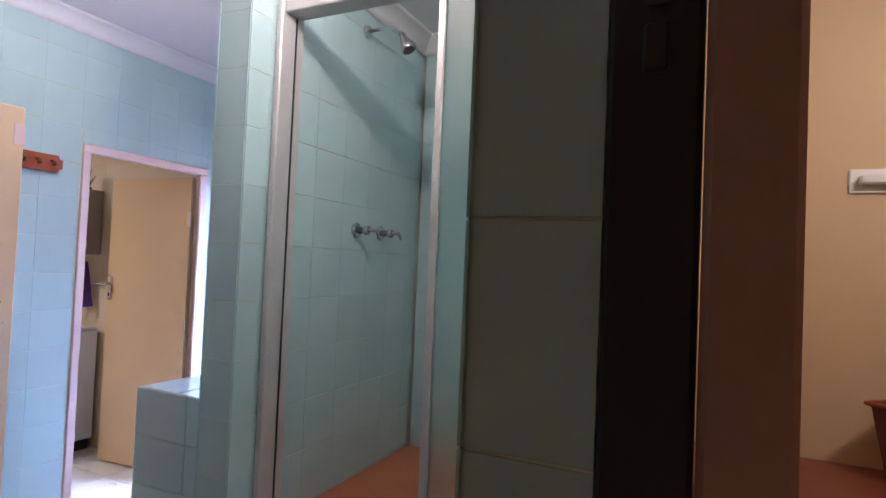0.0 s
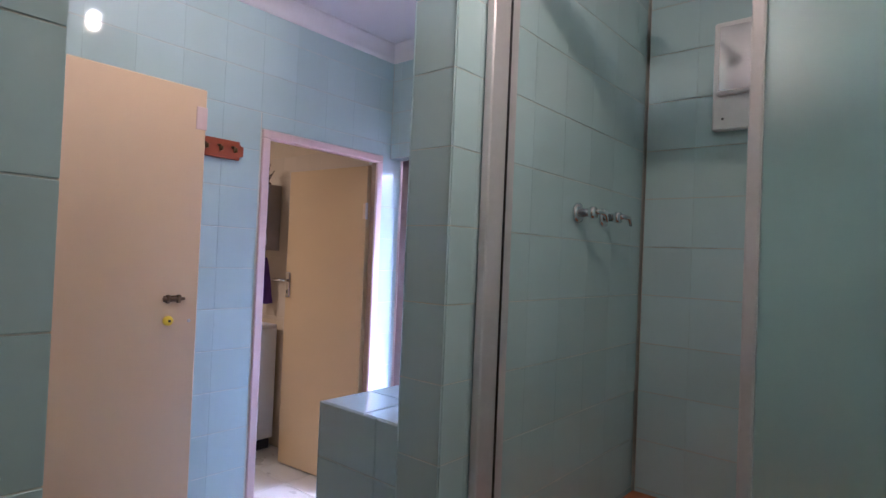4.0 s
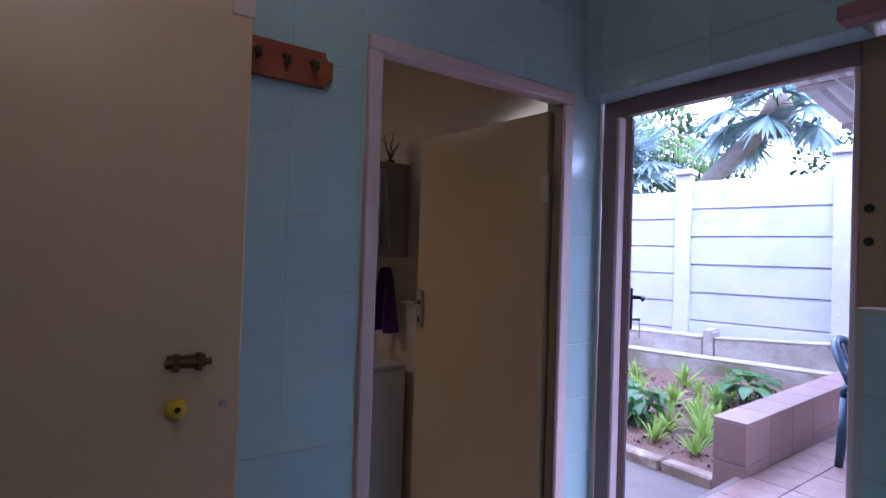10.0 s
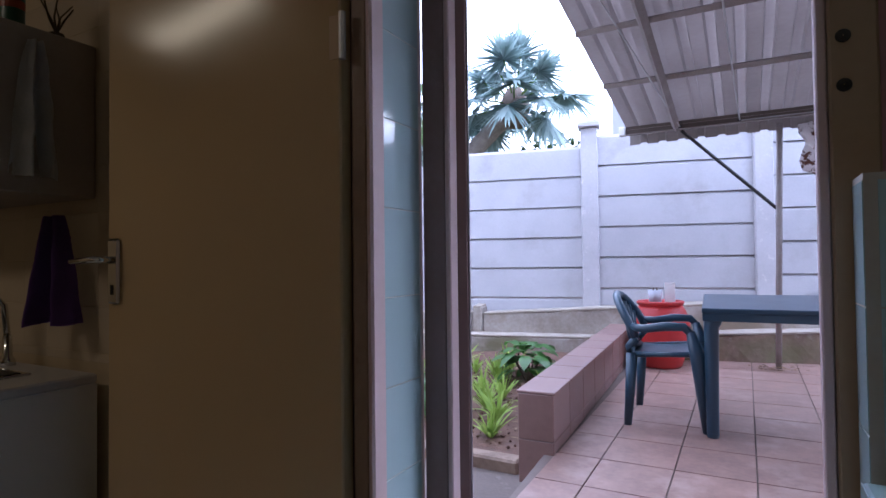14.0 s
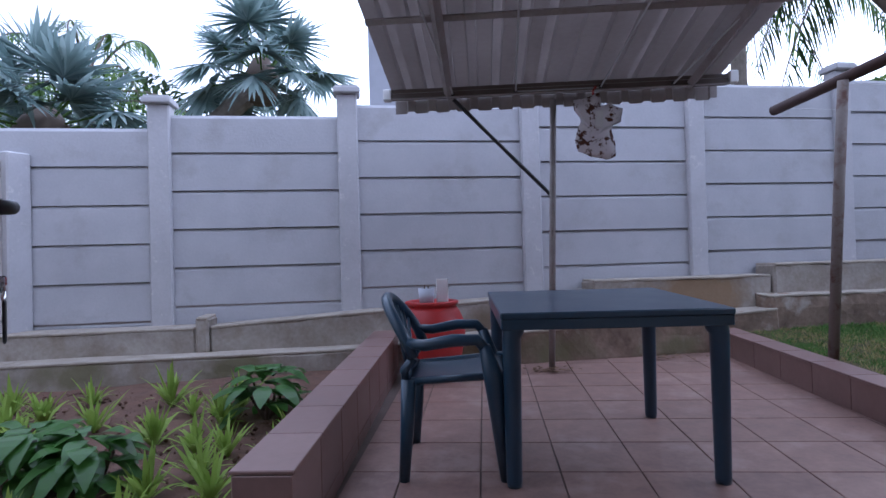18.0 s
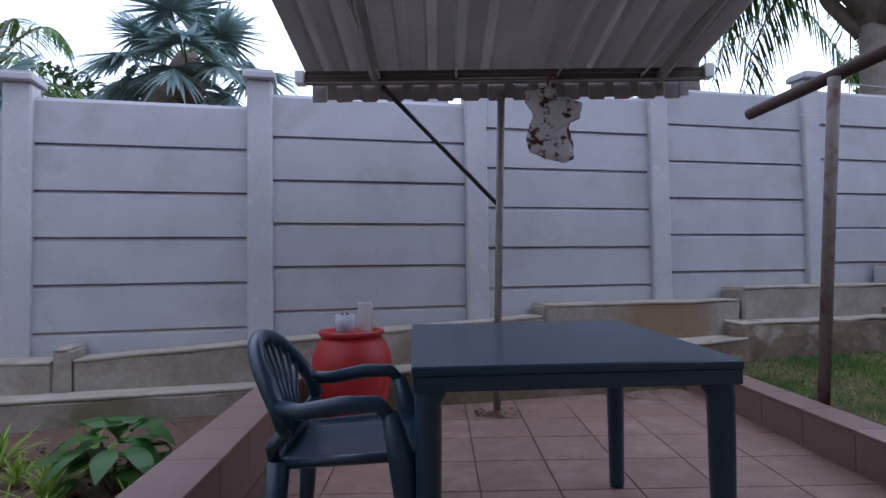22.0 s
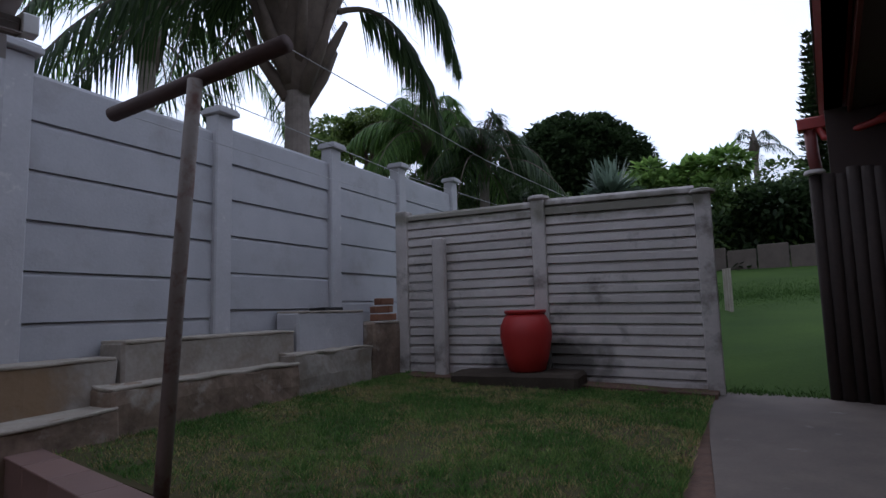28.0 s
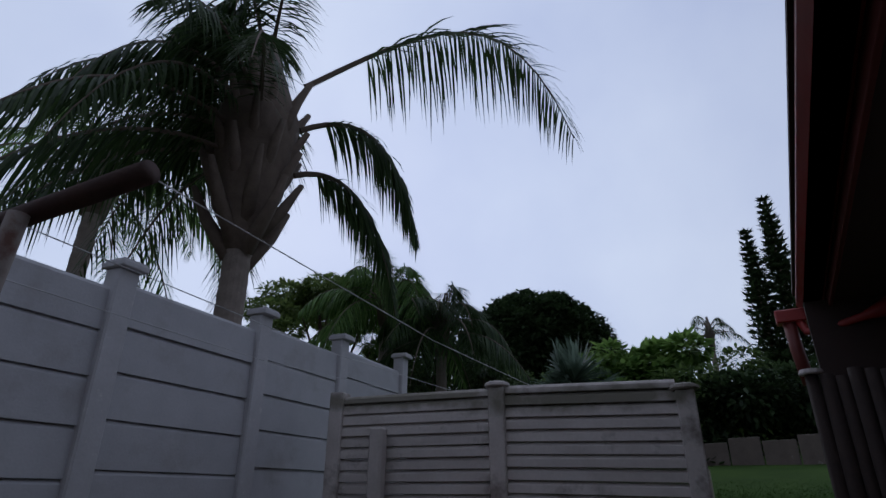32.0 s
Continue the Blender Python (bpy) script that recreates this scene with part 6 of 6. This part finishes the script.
def leafy_tree(name, label, x, y, z, clumps, leaves, size, material, seed, trunk=0.25, category="tree"):
    """A tapered trunk with limbs out to every clump; leaves scattered through the clumps, denser near their skin."""
    rnd = random.Random(seed)
    tree = thing(name, label, category, pose(x, y, z))
    if trunk:
        low = min(c[2] for c in clumps)
        part("trunk", tube([(0, 0, 0), (0.1, 0.05, low * 0.4), (0, 0, low * 0.8), (0, 0, low)], [trunk * 1.3, trunk, trunk * 0.8, trunk * 0.5], 9), M_BARK, tree, "", True)
        for cx, cy, cz, rx, rz in clumps[::2]:
            part("limb", tube([(0, 0, low * 0.7), (cx * 0.5, cy * 0.5, (low * 0.7 + cz) / 2), (cx, cy, cz)], [trunk * 0.45, trunk * 0.25, trunk * 0.08], 6), M_BARK, tree)
    v, f = [], []
    tot = sum(c[3] * c[3] for c in clumps)
    for cx, cy, cz, rx, rz in clumps:
        for _ in range(int(leaves * rx * rx / tot)):
            q = Vector((rnd.gauss(0, 1), rnd.gauss(0, 1), rnd.gauss(0, 1))).normalized()
            k = rnd.uniform(0.55, 1.0) ** 0.6 * (1 + 0.22 * noise.noise(q * 3.1 + Vector((cx, cy, cz))))
            p = Vector((cx + q.x * rx * k, cy + q.y * rx * k, cz + q.z * rz * k))
            w = (q + Vector((rnd.uniform(-1, 1), rnd.uniform(-1, 1), rnd.uniform(-0.6, 0.5)))).normalized()
            leaf_strip(v, f, p, w, UP, size * rnd.uniform(0.6, 1.3), size * 0.32, 0.2, 2)
    strip_mesh("crown", v, f, material, tree)
    return tree


def clump_set(n, rx, ry, z0, z1, r0, r1, seed):
    rnd = random.Random(seed)
    out = []
    for _ in range(n):
        a, k = rnd.uniform(0, 6.28), rnd.random() ** 0.5
        r = rnd.uniform(r0, r1)
        out.append((rx * k * math.cos(a), ry * k * math.sin(a), rnd.uniform(z0, z1) - 0.25 * (z1 - z0) * k, r, r * 0.7))
    return out


# fan palm leaning over the wall, and its neighbours
fan_palm("fan_palm", "blue green fan palm with a leaning trunk behind the wall", (-8.4, 11.7, 2.1), (-6.4, 12.0, 4.2), 0.17, 22, 0.8, 0.9, 3)
fan_palm("fan_palm", "broad blue green fan palm behind the wall", (-8.75, 10.0, 0.4), (-8.75, 10.1, 3.0), 0.2, 24, 0.85, 0.85, 9)
feather_palm("feather_palm", "green feather palm behind the wall", -9.9, 12.5, 0.4, 3.7, 0.14, 0.12, 12, 2.6, 0.6, 40, M_FROND, 12, 0.2, 1.3, 0)
# tall palms seen over the wall beside the lawn
feather_palm("queen_palm", "tall feather palm with dry leaf bases behind the wall", 2.52, 9.94, 0.5, 4.1, 0.165, 0.15, 26, 3.4, 0.62, 72, M_FRONDDARK, 21, 0.1, 1.35, 34, 1.2, 0.85, 2.5, 3.5, (-0.574, 1.3), ((-0.574, 0.78, 7.0, 0.66, 6.6, 3.0, 1.7), (-0.65, 0.55, 2.3, 1.15, 5.85, 2.4, 0.95), (-0.5, 0.45, 2.0, 1.3, 5.2, 2.2, 0.85)))
feather_palm("queen_palm", "green feather palm behind the wall", 2.75, 15.1, 0.5, 6.2, 0.17, 0.15, 18, 3.3, 0.6, 56, M_FROND, 22, -0.1, 1.3, 8, 0.9, 0.85, 1.2)
feather_palm("feather_palm", "dark feather palm above the slat fence", 11.1, 15.2, 0.5, 6.0, 0.16, 0.14, 26, 2.9, 0.85, 64, M_FROND, 25, 0.0, 1.3, 4, 1.0, 0.8)
feather_palm("feather_palm", "dark feather palm above the slat fence", 11.6, 13.5, 0.6, 5.0, 0.16, 0.14, 24, 2.7, 0.8, 60, M_FRONDDARK, 26, 0.0, 1.3, 4, 1.0, 0.8)
fan_palm("fan_palm", "grey green fan palm beyond the slat fence", (11.1, 9.5, 0.8), (11.1, 9.5, 3.2), 0.16, 16, 1.0, 0.6, 31, M_FANGREY)
feather_palm("feather_palm", "small far feather palm", 28.5, 9.4, 2.0, 8.0, 0.14, 0.12, 12, 2.0, 0.5, 30, M_FRONDDARK, 33, 0.2, 1.2, 0)
leafy_tree("umbrella_tree", "flat topped bright green thorn tree", 12.6, 18.8, 0.6, [(x * 0.8, y * 0.8, 6.5 + 0.9 * (1 - (x * x + y * y) / 9.5) + 0.25 * ((k * 7) % 3 - 1), 0.85, 0.3) for k, (x, y) in enumerate((1.02 ** k * 0.5 * k ** 0.5 * math.cos(k * 2.4), 0.42 * k ** 0.5 * math.sin(k * 2.4)) for k in range(34))], 26000, 0.17, M_LEAFUMB, 2, 0.2)
leafy_tree("round_tree", "large dark round crowned tree", 39.2, 24.0, 1.0, [(5.1 * math.sin(b) * math.cos(a), 5.0 * math.sin(b) * math.sin(a), 8.8 + 5.4 * math.cos(b), 1.75, 1.35) for a, b in ((k * 2.399, 1.62 * ((k + 0.5) / 60) ** 0.5) for k in range(60))], 60000, 0.45, M_LEAFDARK, 3, 0.5)
leafy_tree("papaya_tree", "bright green broad leaved trees", 19.9, 11.2, 1.2, clump_set(12, 1.2, 1.6, 2.6, 5.6, 0.5, 0.8, 4), 2600, 0.4, M_LEAFBRIGHT, 4, 0.1)
leafy_tree("papaya_tree", "bright green broad leaved trees", 20.6, 9.4, 1.6, clump_set(10, 1.2, 1.2, 2.6, 5.2, 0.5, 0.7, 5), 2000, 0.4, M_LEAFBRIGHT, 5, 0.1)
for k, (x, y, rx, zt) in enumerate(((7.0, 16.5, 2.4, 4.6), (10.2, 17.5, 2.2, 5.4), (13.0, 16.5, 2.6, 6.2), (17, 16, 2.8, 6.6), (22, 15.5, 2.8, 6.4), (23.5, 12, 2.6, 7.0), (24.5, 8.6, 2.6, 8.0), (24.5, 5.6, 2.2, 5.6), (22.5, 7.4, 1.6, 3.4), (19.3, 6.2, 1.3, 5.2), (18.9, 8.3, 1.4, 4.2), (17.8, 7.7, 1.2, 3.4), (17.9, 9.6, 1.4, 3.6), (13.5, 12.5, 1.6, 3.6))):
    leafy_tree("background_trees", "dark green trees closing the view", x, y, 0.5, clump_set(12, rx, 1.6, 0.9, zt, 0.8, 1.3, 60 + k), 9000, 0.26, M_LEAFDARK if k % 2 else M_LEAFMID, 70 + k, 0.15)
for k, (x, y, rx, zt) in enumerate(((-13.0, 19, 3.0, 5.5), (-16.5, 17.5, 3.2, 6.6), (-10.0, 21, 3.0, 4.6), (-5.5, 22, 3.4, 4.3), (-20, 15, 3.0, 6.5), (-1.5, 24, 3.0, 4.4))):
    leafy_tree("background_trees", "dark green trees behind the wall", x, y, 0.5, clump_set(14, rx, 2.0, 1.6, zt, 0.9, 1.5, 80 + k), 6200, 0.28, M_LEAFMID if k % 2 else M_LEAFDARK, 90 + k, 0.2)


def spire(x, y, z, h, r, seed):
    """A layered pine: whorls of short drooping branches."""
    rnd = random.Random(seed)
    t = thing("spire_pine", "tall narrow dark pine", "pine tree", pose(x, y, z), "spire pines")
    part("trunk", tube([(0, 0, 0), (0, 0, h)], [0.25, 0.03], 8), M_BARK, t)
    v, f = [], []
    for j in range(34):
        u = 0.12 + 0.88 * j / 34
        rr = r * (1 - u) ** 0.85 * rnd.uniform(0.8, 1.12) + 0.1
        arms = 12 if u < 0.9 else 7
        for k in range(arms):
            a = k * 6.283 / arms + j * 1.1 + rnd.uniform(-0.25, 0.25)
            long_ = rr * rnd.uniform(0.7, 1.1)
            steps = max(3, int(long_ / 0.16))
            for q in range(steps):
                d = long_ * (0.15 + 0.85 * q / steps)
                p = Vector((d * math.cos(a), d * math.sin(a), h * u + 0.18 * d * d / max(0.4, rr)))
                for sg in (-1, 1):
                    w = Vector((math.cos(a + sg * 0.9), math.sin(a + sg * 0.9), rnd.uniform(0.1, 0.7)))
                    leaf_strip(v, f, p, w, UP, 0.5 * rnd.uniform(0.7, 1.2), 0.12, 0.05, 2)
    strip_mesh("crown", v, f, M_LEAFDARK, t)


spire(43.9, 6.49, 2.5, 19.94, 3.0, 1)
spire(43.9, 8.15, 2.5, 17.56, 2.4, 2)
far_house = structure(thing("far_building", "pale building corner far behind the wall", "building", pose(-7.6, 27.2, 0)), "pale building corner far behind the wall", "building")
part("wall", box(0, 5.5, 0, 4, 0, 13.5, 0.02), M_FARWALL, far_house)
far_wall = structure(thing("far_garden_wall", "grey garden wall across the far lawn", "wall", pose(15.4, 2.6, 1.95, 0, 0, 84)), "grey garden wall across the far lawn", "wall")
for k in range(9):
    part("panel", box(k * 0.8, k * 0.8 + 0.76, 0, 0.06, 0, 0.7 + 0.1 * (k % 2), 0.01), M_PATH, far_wall)
stakes = thing("garden_gate_stakes", "old wooden stakes and a plank beside the fence", "stakes", pose(8.45, 6.42, 0.95))
for k in range(3):
    part("stake", tube([(0.1 * k, 0.06 * k, 0), (0.1 * k + 0.01, 0.06 * k, 0.8)], 0.03, 7), M_OLDTOP, stakes)
part("plank", box(-0.15, 0.3, -0.1, 0.02, 0.03, 0.07, 0.004), M_OLDTOP, stakes, "grey plank")

# ---- tiles of walls, floors and patio ----
YZ = plane_frame((WEST, 0, 0), (0, 1, 0), (0, 0, 1))
tile_face(wall_west, YZ, -0.2, EXIT + 0.1075, 0.0, CEIL - 0.08, TW, WH, 1.695, 0.178, M_TILE, [(KD0 - 0.004, KD1 + 0.004, -0.1, KDZ + 0.002)])
XZ = plane_frame((0, EXIT, 0), (1, 0, 0), (0, 0, 1))
tile_face(wall_north, XZ, WEST + 0.006, -1.70, 0.0, CEIL - 0.08, TW, WH, -2.30, 0.178, M_TILE, [(EX0 - 0.0, EX1 + 0.002, -0.1, EXZ), (EX1, -1.71, 1.37, 2.1)])
tile_face(wall_north, plane_frame((0, 0, EXZ), (1, 0, 0), (0, -1, 0)), EX0, EX1, -EXIT - 0.102, -EXIT, TW, 0.105, -2.30, -EXIT - 0.105, M_TILE)
tile_face(wall_north, plane_frame((EX1, 0, 0), (0, -1, 0), (0, 0, 1)), -EXIT - 0.09, -EXIT, 0.0, 1.37, 0.105, WH, -EXIT - 0.105, 0.178, M_TILE)
tile_face(wall_shower, plane_frame((0, PY + 0.006, 0), (1, 0, 0), (0, 0, 1)), -1.70, PX, 0.0, CEIL, 0.2, TH, -1.70, 0.094, M_TILE)
tile_face(wall_shower, plane_frame((PX - 0.006, 0, 0), (0, 1, 0), (0, 0, 1)), PY, SB, 0.0, CEIL - 0.08, 0.11, TH, PY, 0.094, M_TILE, [(PY + 0.11, 9, -1, 9)])
tile_face(wall_shower, plane_frame((PX - 0.006, 0, 0), (0, 1, 0), (0, 0, 1)), PY + 0.11, SB, 0.0, CEIL - 0.08, TW, TH, PY + 0.2, 0.094, M_TILE)
tile_face(wall_north, plane_frame((0, SB + 0.004, 0), (1, 0, 0), (0, 0, 1)), PX, -0.474, 0.0, CEIL - 0.08, TW, TH, PX + 0.21, 0.094, M_TILE)
tile_face(wall_shower, plane_frame((-1.70, 0, 0), (0, -1, 0), (0, 0, 1)), -EXIT, -PY, 0.0, CEIL, TW, TH, -PY, 0.094, M_TILE)
tile_face(wall_shower_right, plane_frame((0, PY + 0.006, 0), (1, 0, 0), (0, 0, 1)), -0.474, -0.282, 0.0, CEIL, 0.2, TH, -0.452, 0.055, M_TILE)
tile_face(wall_shower_right, plane_frame((-0.474, 0, 0), (0, -1, 0), (0, 0, 1)), -SB, -PY - 0.1, 0.0, CEIL, TW, TH, -PY, 0.055, M_TILE)
tile_face(wall_entry, plane_frame((-0.275, 0, 0), (0, -1, 0), (0, 0, 1)), -PY, -0.475, 0.0, CEIL, TW, TH, -PY, 0.055, M_TILE)
tile_face(wall_entry, plane_frame((0, 0.481, 0), (1, 0, 0), (0, 0, 1)), -0.281, -0.16, 0.0, CEIL, 0.2, TH, -0.281, 0.09, M_TILE)
tile_face(wall_passage, plane_frame((-1.486, 0, 0), (0, 1, 0), (0, 0, 1)), -1.6, 0.59, 0.0, CEIL, TW, 0.199, 0.59, 0.139, M_TILE)
tile_face(wall_passage, plane_frame((0, 0.59, 0), (-1, 0, 0), (0, 0, 1)), 1.486, 1.6, 0.0, CEIL, TW, 0.199, 1.486, 0.139, M_TILE)
tile_face(floor, plane_frame((0, 0, -0.008), (1, 0, 0), (0, 1, 0)), -4.6, -1.7, 0.6, EXIT, 0.33, 0.33, -3.3, 1.8, M_FLOORT, depth=0.008, gap=0.004, side_gap=0.004, chamfer=0.0016)
tile_face(wall_kitchen_back, plane_frame((0, EXIT - 0.012, 0), (1, 0, 0), (0, 0, 1)), -5.4, WEST - 0.13, 0.93, 2.16, 0.15, 0.15, -4.3, 0.96, M_KTILE)
slope = math.atan(0.0225)
tile_face(patio, plane_frame((0, 5, patio_z(5) - 0.008), (1, 0, 0), (0, math.cos(slope), math.sin(slope))), -3.335, -0.6, -2.05, 2.6, 0.33, 0.345, -2.455, 0.19, M_PATIO, depth=0.008, sag=0.0015, gap=0.006, side_gap=0.006, chamfer=0.0016)
